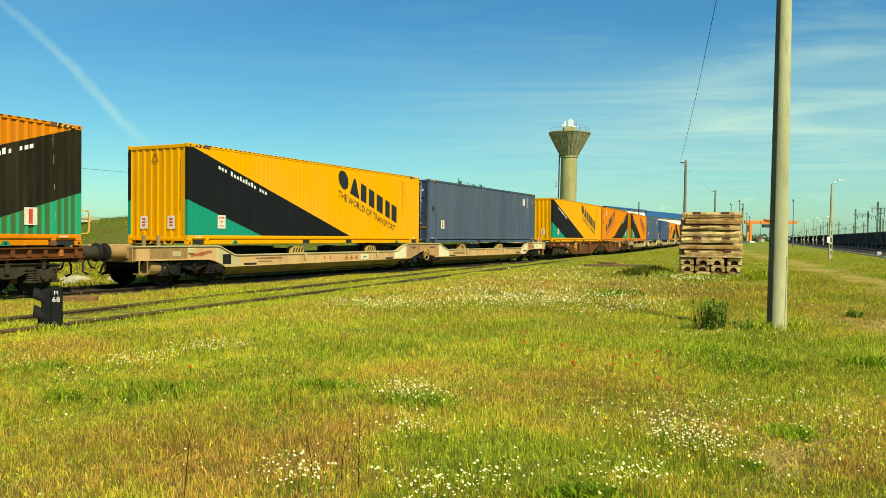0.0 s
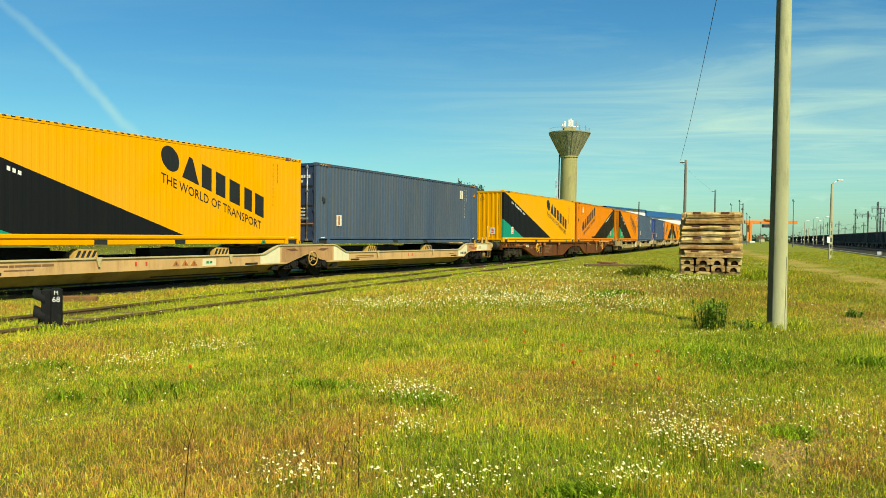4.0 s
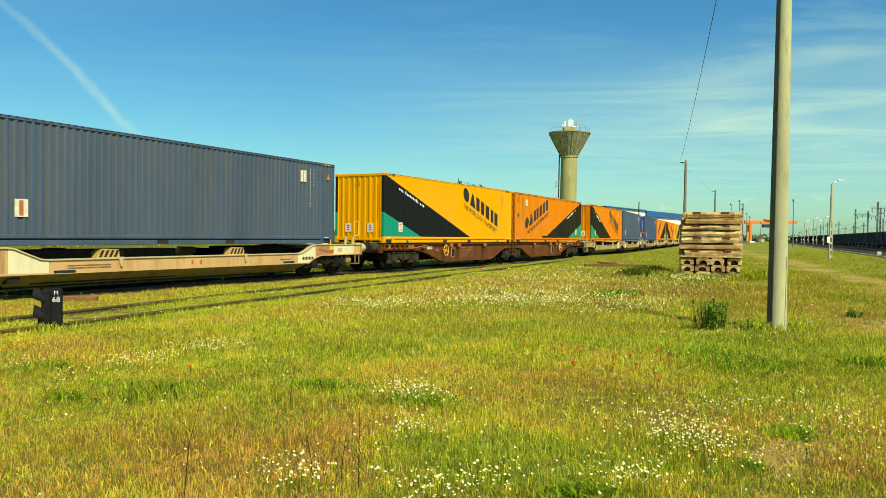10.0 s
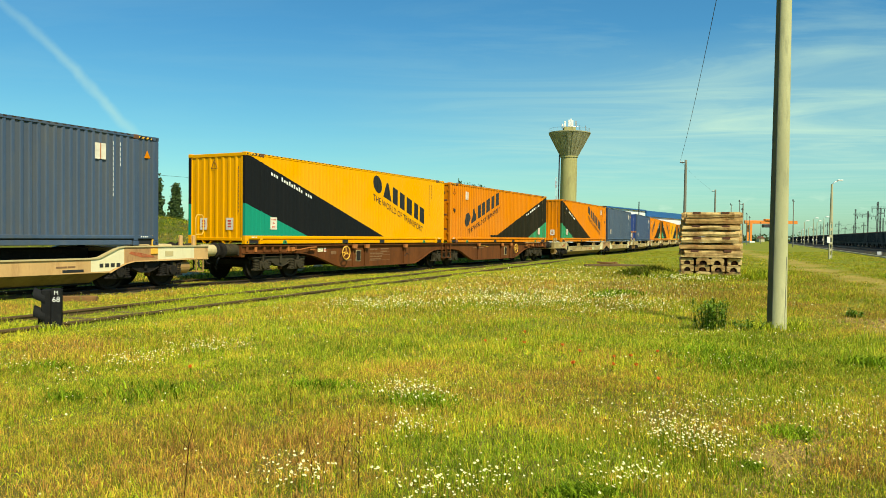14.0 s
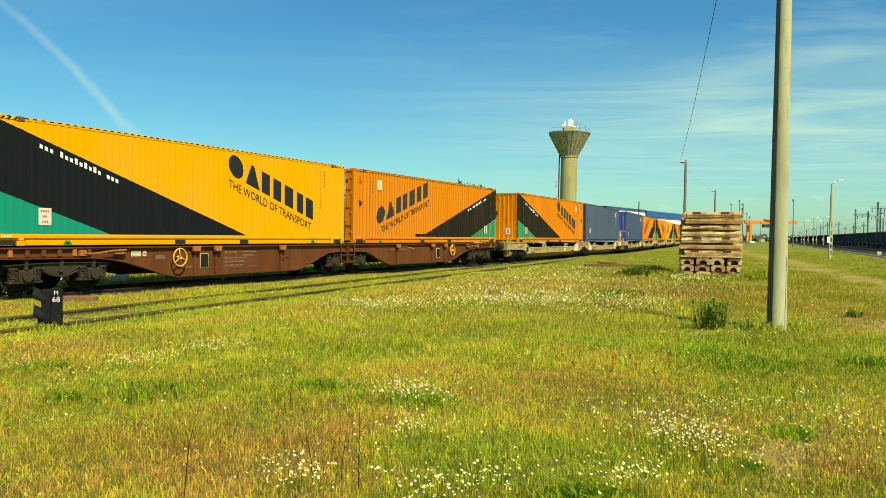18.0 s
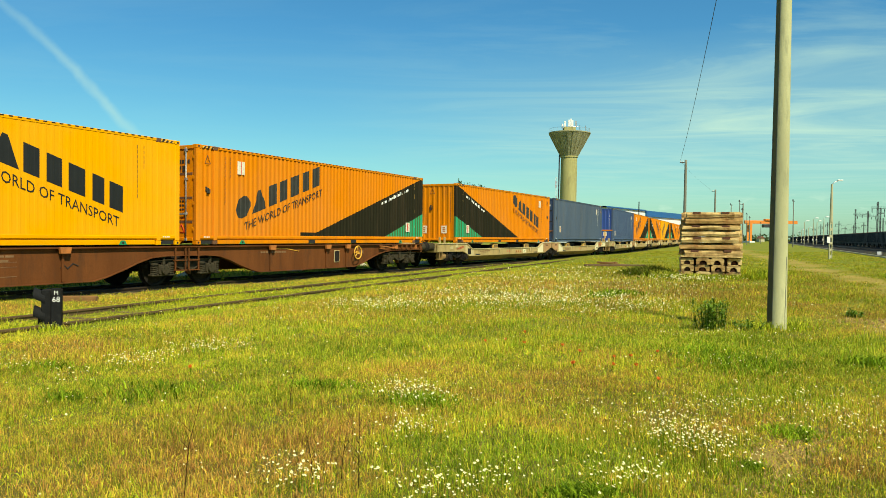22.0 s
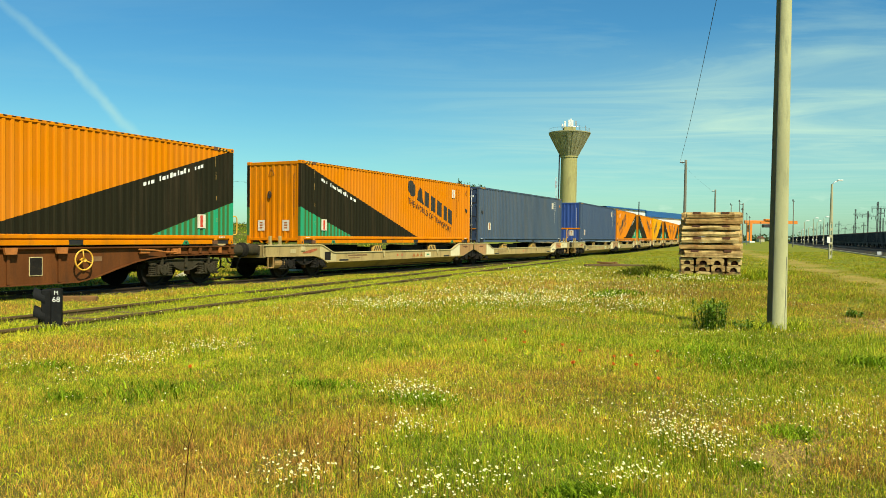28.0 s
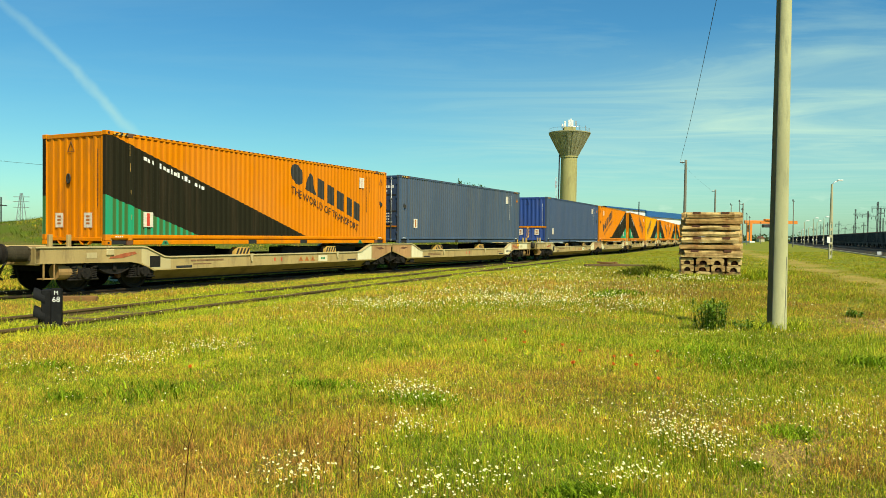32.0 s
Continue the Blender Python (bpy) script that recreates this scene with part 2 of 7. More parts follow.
YELLOW, ORANGE = (0.79, 0.345, 0.002), (0.69, 0.213, 0.003)
BLACK, BLACK_WORN, GREEN, GREEN_WORN = (0.010, 0.011, 0.012), (0.020, 0.018, 0.009), (0.016, 0.25, 0.155), (0.045, 0.25, 0.085)
L45 = 13.716
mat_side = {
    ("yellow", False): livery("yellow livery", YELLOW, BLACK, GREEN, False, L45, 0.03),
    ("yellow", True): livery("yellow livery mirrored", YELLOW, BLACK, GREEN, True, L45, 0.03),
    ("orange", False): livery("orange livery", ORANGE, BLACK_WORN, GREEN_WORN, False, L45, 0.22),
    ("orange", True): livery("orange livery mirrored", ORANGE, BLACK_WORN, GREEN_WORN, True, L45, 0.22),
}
DIRT = (0.10, 0.055, 0.03)
mat_yellow = plain("yellow paint", YELLOW, 0.5, var=0.10, scale=0.8, dirt=DIRT, dirt_amount=0.10, streak=True, spec=0.12)
mat_orange = plain("orange paint", ORANGE, 0.55, var=0.18, scale=1.2, dirt=DIRT, dirt_amount=0.38, streak=True, spec=0.12)
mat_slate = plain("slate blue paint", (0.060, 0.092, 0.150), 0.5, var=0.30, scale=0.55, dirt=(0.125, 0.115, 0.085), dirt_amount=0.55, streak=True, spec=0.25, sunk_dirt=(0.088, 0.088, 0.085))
mat_slate_end = plain("dark slate blue paint", (0.034, 0.058, 0.120), 0.5, var=0.2, scale=1.2, dirt=(0.13, 0.10, 0.075), dirt_amount=0.3, streak=True)
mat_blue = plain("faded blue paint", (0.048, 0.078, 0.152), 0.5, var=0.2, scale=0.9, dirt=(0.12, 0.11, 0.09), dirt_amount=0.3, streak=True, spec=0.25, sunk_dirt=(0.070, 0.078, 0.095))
mat_blue_end = plain("blue paint", (0.028, 0.068, 0.27), 0.5, var=0.2, scale=1.2, dirt=(0.13, 0.11, 0.09), dirt_amount=0.25, streak=True)
mat_steel = plain("galvanised steel", (0.42, 0.42, 0.40), 0.45, 0.7, 0.25, 6.0, (0.18, 0.12, 0.08), 0.3)
# also the black put into holes and recesses in place of their shade
mat_rubber_shade = plain("black rubber", (0.018, 0.018, 0.018), 0.75, var=0.2)
mat_black = plain("black sign paint", (0.014, 0.013, 0.012), 0.5, var=0.2)
mat_grey_black = plain("weathered black sign paint", (0.030, 0.028, 0.022), 0.6, var=0.3, scale=4)
mat_white = plain("white sign paint", (0.78, 0.76, 0.70), 0.5, var=0.08, scale=5, dirt=(0.4, 0.33, 0.25), dirt_amount=0.3)
mat_red = plain("red sign paint", (0.60, 0.06, 0.03), 0.5, var=0.15)
mat_beige = plain("beige wagon paint", (0.60, 0.365, 0.150), 0.55, var=0.16, scale=1.4, dirt=(0.26, 0.12, 0.05), dirt_amount=0.5, streak=True, spec=0.15)
# the wagon's beige again, with the downward side's shade mixed in
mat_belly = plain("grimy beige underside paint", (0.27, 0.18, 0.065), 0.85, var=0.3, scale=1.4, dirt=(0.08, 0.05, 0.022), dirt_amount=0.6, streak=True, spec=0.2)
mat_olive = plain("dusty olive-beige wagon paint", (0.44, 0.31, 0.12), 0.65, var=0.22, scale=1.6, dirt=(0.14, 0.085, 0.04), dirt_amount=0.65, streak=True)
mat_label = plain("smudged white label", (0.78, 0.70, 0.58), 0.6, var=0.25, scale=7, dirt=(0.55, 0.22, 0.05), dirt_amount=0.6)
# near-black for the painted shade dashes under the roof edge
mat_edge_shade = plain("dark grime", (0.05, 0.032, 0.016), 0.9, var=0.3, spec=0.1)
mat_sign = plain("weathered white sign", (0.74, 0.66, 0.52), 0.6, var=0.2, scale=9, dirt=(0.6, 0.38, 0.2), dirt_amount=0.5)
mat_tan = plain("grimy tan wagon paint", (0.36, 0.21, 0.072), 0.65, var=0.3, scale=1.8, dirt=(0.09, 0.045, 0.02), dirt_amount=0.75, streak=True)
mat_trestle = plain("stained yellow-tan paint", (0.56, 0.33, 0.075), 0.65, var=0.25, scale=4, dirt=(0.2, 0.1, 0.03), dirt_amount=0.5)
mat_flush = plain("rust-flushed beige paint", (0.46, 0.25, 0.10), 0.6, var=0.25, scale=2.2, dirt=(0.16, 0.06, 0.025), dirt_amount=0.75, streak=True)
mat_primer = plain("faded red primer", (0.40, 0.10, 0.035), 0.8, var=0.4, scale=6, dirt=(0.45, 0.25, 0.10), dirt_amount=0.7)
mat_patch = plain("pale repainting", (0.74, 0.65, 0.40), 0.55, var=0.08, scale=2.0, dirt=(0.40, 0.26, 0.12), dirt_amount=0.3, streak=True)
mat_cream = plain("cream wagon paint", (0.53, 0.42, 0.205), 0.55, var=0.12, scale=2.0, dirt=(0.26, 0.15, 0.08), dirt_amount=0.35, streak=True)
mat_brown = plain("red-brown wagon paint", (0.150, 0.050, 0.014), 0.7, var=0.35, scale=1.6, dirt=(0.055, 0.028, 0.014), dirt_amount=0.65, streak=True, spec=0.12)
mat_under = plain("grimy running gear", (0.017, 0.014, 0.011), 0.85, 0.0, 0.35, 5.0, (0.065, 0.043, 0.024), 0.45, 0.3, spec=0.2)
mat_dusty = plain("dust-caked running gear", (0.054, 0.043, 0.025), 0.9, 0.0, 0.4, 5.0, (0.03, 0.024, 0.016), 0.6, 0.4, spec=0.15)
mat_rust = plain("rusty iron", (0.17, 0.075, 0.035), 0.8, 0.15, 0.35, 4.0, (0.07, 0.035, 0.02), 0.5, 0.35)
mat_lock = plain("rusty orange paint", (0.46, 0.15, 0.03), 0.7, var=0.3, scale=5, dirt=(0.12, 0.05, 0.02), dirt_amount=0.5)
mat_faded = plain("faded stencil paint", (0.22, 0.115, 0.05), 0.7, var=0.3, scale=8)
mat_handle = plain("yellow handle paint", (0.80, 0.42, 0.05), 0.45, var=0.15, scale=6)
mat_green_pad = plain("green plastic pad", (0.02, 0.22, 0.09), 0.6, var=0.2)

# ---------------------------------------------------------------- the track's line
# heading in degrees clockwise from +y at a distance s along the near side of the load
def heading(s):
    q = min(1.0, max(0.0, (s - 15.44) / 50.0))
    return 27.80 + (20.953 - 27.80) * q * q * (3 - 2 * q) - 0.0738 * min(60.0, max(0.0, 20.0 - s))


STEP, S_MIN, S_MAX = 0.25, -60.0, 420.0
LINE = []
_x = _y = 0.0
for _i in range(int((S_MAX - S_MIN) / STEP)):
    LINE.append((_x, _y))
    _a = radians(heading(S_MIN + _i * STEP))
    _x, _y = _x + math.sin(_a) * STEP, _y + math.cos(_a) * STEP
_o = LINE[int(-S_MIN / STEP)]
LINE = [(a - _o[0] - 7.27, b - _o[1] + 21.722) for a, b in LINE]


def face(s):
    k = (s - S_MIN) / STEP
    i = min(len(LINE) - 2, max(0, int(k)))
    f = k - i
    return Vector((LINE[i][0] * (1 - f) + LINE[i + 1][0] * f, LINE[i][1] * (1 - f) + LINE[i + 1][1] * f, 0))


WIDTH = 2.438
RAIL = 0.08                # rail head above the ground
FLOOR = RAIL + 1.155       # underside of the containers


def on_track(s, z, reach=L45):
    """The pose of something reach metres long whose front stands s metres along the line: x runs back along the train, y away from the camera's side."""
    a, b = face(s), face(s + reach)
    d = (b - a).normalized()
    p = (a + b) / 2 - d * reach / 2 + Vector((-d.y, d.x, 0)) * WIDTH / 2
    return pose(p.x, p.y, z, 0, 0, math.degrees(math.atan2(d.y, d.x)))


def gone(t):
    """Metres that the train has rolled by t seconds."""
    return 2.12916 * t - 0.002005 * t * t


# where each load starts along the line at 0 s
STARTS = [-17.21, 0.0, 14.62, 31.84, 46.2, 63.29, 78.08, 96.69, 111.07, 127.85, 142.6, 161.15, 175.9, 194.45, 209.2]
rolling = []               # things that go with the train: object, start, height
spinning = []              # wheelsets: object, place on its wagon

# ---------------------------------------------------------------- containers
HIGH = 2.91


def wave(x, x0, x1, pitch):
    """Breakpoints of a trapezoid corrugation between x0 and x1: (x, 0 outside or 1 inside)."""
    n = max(1, round((x1 - x0) / pitch))
    w = (x1 - x0) / n
    pts = []
    for i in range(n):
        a = x0 + i * w
        pts += [(a, 0), (a + w * 0.28, 0), (a + w * 0.42, 1), (a + w * 0.86, 1)]
    return pts + [(x1, 0)]


def sunk(x, pts):
    for (a, p), (b, q) in zip(pts, pts[1:]):
        if a <= x <= b:
            return p + (q - p) * (x - a) / (b - a)
    return 0.0


def corrugated(pts, z0, z1, place, thick=0.0):
    """A corrugated sheet; place(x, sunk, z) gives the corner."""
    m = Mesh()
    for (a, p), (b, q) in zip(pts, pts[1:]):
        m.quad(place(a, p, z0), place(b, q, z0), place(b, q, z1), place(a, p, z1))
    return m


def letters(text, size):
    """The flat outline of a line of words as a mesh."""
    cu = bpy.data.curves.new("words", "FONT")
    cu.body, cu.size, cu.resolution_u = text, size, 2
    ob = bpy.data.objects.new("words", cu)
    scene.collection.objects.link(ob)
    dg = bpy.context.evaluated_depsgraph_get()
    me = bpy.data.meshes.new_from_object(ob.evaluated_get(dg))
    bpy.data.objects.remove(ob)
    bpy.data.curves.remove(cu)
    return me


SLOGAN = letters("THE WORLD OF TRANSPORT", 1.0)
SLOGAN_W = max(v.co.x for v in SLOGAN.vertices)


def container(kind, mirrored, doors_front, label, category="shipping container", shade=None):
    """A 45 ft container; x runs from its front end, z from its underside."""
    box = thing("shipping_container", label, category, "containers on the train")
    if kind in ("yellow", "orange"):
        side_m, body_m, end_m = mat_side[kind, mirrored], *((mat_yellow,) * 2 if kind == "yellow" else (mat_orange,) * 2)
    else:
        side_m, body_m, end_m = (mat_slate, mat_slate, mat_slate_end) if kind == "slate" else (mat_blue, mat_blue, mat_blue_end)
    depth = 0.0045 if kind == "yellow" else 0.030
    h, top, base = WIDTH / 2, HIGH - 0.085, 0.258
    inset = 0.762
    pts = wave(0, 0.16, inset - 0.05, 0.21) + wave(0, inset + 0.07, L45 - inset - 0.07, 0.21) + wave(0, L45 - inset + 0.05, L45 - 0.16, 0.21)
    for s in (-1, 1):
        m = corrugated(pts, base, top, lambda x, p, z: (x, s * (h - 0.012 - p * depth), z))
        if s > 0:
            m.f = [q[::-1] for q in m.f]
        part("side_panel", m, side_m, box, "corrugated steel side sheet")
        # side rails: a lip above, a deeper flange below, cut by the fork pockets
        part("top_rail", Mesh().box(0.16, L45 - 0.16, s * (h - 0.07), s * (h - 0.004), top, HIGH - 0.004, 0.008), body_m, box)
        # dark dashes paint the shade between the waves at the top rail
        edge = Mesh()
        for i in range(61):
            edge.box(0.42 + i * 0.211, 0.52 + i * 0.211, s * (h - 0.02), s * (h - 0.002), HIGH - 0.040, HIGH - 0.010)
        part("roof_edge_gaps", edge, mat_edge_shade, box, "row of dark gaps under the roof sheet's waves")["kind"] = "stuff"
        part("bottom_rail_lip", Mesh().box(0.16, L45 - 0.16, s * (h - 0.08), s * h, 0.168, base, 0.012), body_m, box)
        # on slate and blue boxes a black strip paints the groove's shadow line
        part("rail_groove", Mesh().box(0.2, L45 - 0.2, s * (h - 0.09), s * (h - 0.045), 0.128, 0.170), mat_rubber_shade if kind in ("slate", "blue") else body_m, box, "dark groove along the bottom rail")
        low = Mesh()
        cuts = [(inset + 0.12, 5.35), (5.75, 8.0), (8.4, L45 - inset - 0.12)]
        for a, b in cuts:
            low.box(a, b, s * (h - 0.10), s * (h - 0.016), 0.012, 0.130, 0.010)
        part("bottom_rail_flange", low, body_m, box)
        # pocket openings are filled black instead of falling into shade
        for a in (5.35, 8.0):
            part("fork_pocket", Mesh().box(a + 0.002, a + 0.398, s * (h - 0.5), s * (h - 0.04), 0.02, 0.14), mat_rubber_shade, box, "dark open fork pocket")
        for x in (0.0, L45):
            e = 1 if x == 0 else -1
            part("corner_post", Mesh().box(x, x + e * 0.16, s * (h - 0.13), s * h, 0.12, HIGH - 0.12, 0.012), side_m, box)
            for z in (0.0, HIGH - 0.118):
                c = part("corner_casting", Mesh().box(x - e * 0.004, x + e * 0.178, s * (h - 0.162), s * (h + 0.004), z, z + 0.118, 0.012), body_m, box)
                # hole drawn as a black plate, its shade as colour
                part("casting_hole", Mesh().box(x + e * 0.05, x + e * 0.11, s * (h + 0.002), s * (h + 0.0065), z + 0.03, z + 0.09, 0.006), mat_rubber_shade, c, "dark slot")
        for x in (inset, L45 - inset):
            part("inset_post", Mesh().box(x - 0.06, x + 0.07, s * (h - 0.05), s * (h + 0.003), 0.12, HIGH - 0.12, 0.010), side_m, box)
            for z in (0.0, HIGH - 0.118):
                part("inset_casting", Mesh().box(x - 0.09, x + 0.09, s * (h - 0.162), s * (h + 0.005), z, z + 0.118, 0.012), mat_rust if kind == "orange" or z else body_m, box)
            if kind == "orange" and (x < 5) != doors_front:
                for q, (za, zb) in enumerate(((2.32, 2.62), (1.92, 2.14), (1.32, 1.44), (0.66, 0.80))):
                    xa = x - 0.03 + 0.02 * q
                    part("worn_streak", Mesh().box(xa, xa + 0.010, s * (h + 0.004), s * (h + 0.0015), za, zb), mat_trestle, box, "scratched streak on the post")
            a, b = sorted((x + (-0.10 if x < 5 else 0.10), 0.18 if x < 5 else L45 - 0.18))
            # shade below the overhanging end, as a black block
            part("end_tunnel", Mesh().box(a, b, s * (h - 0.3), s * (h - 0.05), 0.02, 0.13), mat_rubber_shade, box, "dark recess under the end")
        if kind in ("yellow", "orange"):
            for x in (1.95, L45 - 1.95):
                lug = part("lashing_lug", Mesh().prism([(x - 0.13, 0.010), (x + 0.13, 0.010), (x + 0.06, 0.125), (x - 0.06, 0.125)], s * (h - 0.004), s * (h - 0.02)), mat_green_pad, box, "green lifting lug")
                # the lug's hole too is a black plate for its shade
                part("lug_hole", Mesh().box(x - 0.035, x + 0.035, s * (h - 0.003), s * (h - 0.006), 0.03, 0.09, 0.002), mat_rubber_shade, lug)
    # roof, with its own shallow corrugation
    m = Mesh()
    rp = wave(0, 0.2, L45 - 0.2, 0.42)
    for (a, p), (b, q) in zip(rp, rp[1:]):
        m.quad((a, -h + 0.06, HIGH - 0.012 - p * 0.02), (b, -h + 0.06, HIGH - 0.012 - q * 0.02), (b, h - 0.06, HIGH - 0.012 - q * 0.02), (a, h - 0.06, HIGH - 0.012 - p * 0.02))
    part("roof_sheet", m, body_m, box)
    part("floor_frame", Mesh().box(0.2, L45 - 0.2, -h + 0.12, h - 0.12, 0.10, 0.22), mat_rubber_shade, box, "dark underframe")
    for x, e in ((0.0, 1), (L45, -1)):
        is_door = doors_front == (x == 0)
        part("end_header", Mesh().box(x + e * 0.002, x + e * 0.10, -h + 0.16, h - 0.16, HIGH - 0.13, HIGH - 0.02, 0.01), end_m, box)
        part("end_sill", Mesh().box(x + e * 0.002, x + e * 0.10, -h + 0.16, h - 0.16, 0.105, 0.20, 0.01), end_m, box)
        for y in (-0.42, 0.42):
            for d in (-0.13, 0.13):
                foot, c = Mesh(), y + d
                foot.v = [(x + e * q, yy, zz) for q in (0.01, 0.09) for yy, zz in ((c - 0.03 + d * 0.5, 0.105), (c + 0.03 + d * 0.5, 0.105), (c + 0.03 - d * 0.2, 0.012), (c - 0.03 - d * 0.2, 0.012))]
                foot.f = [(0, 1, 2, 3), (7, 6, 5, 4), (0, 4, 5, 1), (1, 5, 6, 2), (2, 6, 7, 3), (3, 7, 4, 0)]
                part("sill_foot", foot, end_m, box, "small slanted foot under the end sill")
        if not is_door:
            ep = wave(0, -h + 0.13, h - 0.13, 0.265)
            m = corrugated(ep, 0.16, HIGH - 0.12, lambda y, p, z: (x + e * (0.012 + p * 0.024), y, z))
            if e > 0:
                m.f = [q[::-1] for q in m.f]
            part("end_wall", m, end_m, box, "corrugated end wall")
            for y in (-0.55, 0.55):
                lab = part("warning_label", Mesh().box(x + e * 0.012, x + e * 0.006, y - 0.15, y + 0.15, 0.45, 0.83), mat_label, box, "smudged white label with red marks")
                for k in range(3):
                    part("mark", Mesh().box(x + e * 0.006, x + e * 0.003, y - 0.06, y + 0.07, 0.53 + k * 0.09, 0.58 + k * 0.09), mat_red if kind == "yellow" else mat_lock, lab)
            tri = Mesh()
            for (a, b), (c2, d2) in (((-0.13, 2.42), (0.13, 2.42)), ((0.13, 2.42), (0.0, 2.68)), ((0.0, 2.68), (-0.13, 2.42))):
                tri.tube([(x + e * 0.008, 0.1 + a, b), (x + e * 0.008, 0.1 + c2, d2)], 0.008, 4)
            part("warning_triangle", tri, mat_rust if kind in ("orange", "yellow") else mat_grey_black, box, "painted black triangle outline")
            if kind == "orange":
                ring = Mesh().tube([(x - e * 0.02, 0.16 + 0.06 * math.sin(t * 0.5), 1.72 + 0.12 * math.cos(t * 0.5)) for t in range(13)], 0.022, 6).box(x - e * 0.03, x + e * 0.01, 0.17, 0.21, 1.60, 1.84, 0.01)
                part("end_recess_ring", ring, mat_grey_black, box, "black ring")
            if kind in ("orange", "slate", "blue", "yellow"):
                row = Mesh()
                for k in range(12):
                    row.box(x + e * 0.008, x + e * 0.003, -0.92, -0.90, 1.0 + k * 0.125, 1.08 + k * 0.125)
                part("serial_stencil", row, mat_rust if kind in ("yellow", "orange") else mat_white, box, "upright row of small marks")["kind"] = "stuff"
            if kind == "blue":
                part("end_stripe", Mesh().box(x - e * 0.004, x + e * 0.02, -h + 0.02, h - 0.02, 0.92, 1.02, 0.004), mat_orange, box, "orange stripe")
        else:
            for d, s in enumerate((-1, 1)):
                door = part("door", Mesh().box(x + e * 0.03, x + e * 0.07, s * 0.012, s * (h - 0.135), 0.17, HIGH - 0.13, 0.012), end_m, box, "steel door leaf")
                for z in (0.62, 1.32, 2.02):
                    part("door_rib", Mesh().box(x + e * 0.024, x + e * 0.032, s * 0.06, s * (h - 0.19), z, z + 0.075, 0.003), mat_rubber_shade if kind not in ("orange", "yellow") else mat_rust, door)
                for y in (0.28, 0.80):
                    part("lock_rod", Mesh().tube([(x + e * 0.0, s * y, 0.10), (x + e * 0.0, s * y, HIGH - 0.08)], 0.021, 8), mat_steel, door, "galvanised lock rod", smooth=True)
                    for z in (0.14, 0.9, 1.9, HIGH - 0.16):
                        part("rod_guide", Mesh().box(x - e * 0.024, x + e * 0.03, s * y - 0.05, s * y + 0.05, z - 0.035, z + 0.035, 0.008), mat_steel, door)
                    part("lock_handle", Mesh().box(x - e * 0.03, x - e * 0.012, s * y - 0.02, s * (y - 0.30), 0.86, 0.91, 0.006), mat_steel, door)
                for z in (0.4, 1.15, 1.9, 2.5):
                    part("hinge", Mesh().box(x - e * 0.004, x + e * 0.035, s * (h - 0.17), s * (h - 0.09), z, z + 0.10, 0.008), end_m, door)
                mk = Mesh()
                rows = ((2.36, 0.11, 0.55), (2.2, 0.08, 0.3)) if s < 0 else ((2.30, 0.05, 0.18),)
                rows += ((1.12, 0.05, 0.4), (1.0, 0.05, 0.42), (0.88, 0.05, 0.38), (1.24, 0.05, 0.44)) if s < 0 else ()
                for z, hh, w in rows:
                    for k in range(int(w / 0.11)):
                        mk.box(x + e * 0.026, x + e * 0.020, s * 0.40 + s * k * 0.11, s * 0.40 + s * (k * 0.11 + 0.08), z, z + hh)
                part("door_marks", mk, mat_white if kind in ("slate", "blue") else mat_grey_black, door, "rows of small painted marks")["kind"] = "stuff"
            if kind in ("orange", "yellow"):
                for k in range(7):
                    part("brand_block", Mesh().box(x + e * 0.024, x + e * 0.018, -0.80 + k * 0.24, -0.64 + k * 0.24, 2.12, 2.30), mat_grey_black, box, "plain dark shape of a painted mark")
                tri = Mesh()
                for (a, b), (c2, d2) in (((-0.13, 0.36), (0.13, 0.36)), ((0.13, 0.36), (0.0, 0.60)), ((0.0, 0.60), (-0.13, 0.36))):
                    tri.tube([(x + e * 0.022, -0.6 + a, b), (x + e * 0.022, -0.6 + c2, d2)], 0.012, 4)
                part("warning_triangle", tri, mat_red, box, "painted red triangle outline")
            part("door_stripe", Mesh().box(x + e * 0.021, x + e * 0.028, -h + 0.14, h - 0.14, 0.70, 0.745), mat_orange, box, "orange stripe across the doors")
    # painted words and signs on the near and far sides follow the sheet
    def on_side(s, quads, name, mat, label, parent=None):
        m = Mesh()
        for corners in quads:
            m.quad(*[(x, s * (h - 0.008 - sunk(x, pts) * depth), z) for x, z in corners])
        return part(name, m, mat, parent or box, label)

    def strip(x0, z0, x1, z1, hh, lean=0.0):
        """A slanted bar from (x0, z0) to (x1, z1), hh high, cut where the sheet bends."""
        cuts = sorted({x0, x1, *(a for a, _ in pts if x0 < a < x1)})
        zz = lambda x: z0 + (z1 - z0) * (x - x0) / (x1 - x0)
        return [((a, zz(a)), (b, zz(b)), (b, zz(b) + hh), (a, zz(a) + hh)) for a, b in zip(cuts, cuts[1:])]

    s = -1
    word_m = mat_black if kind == "yellow" else mat_grey_black
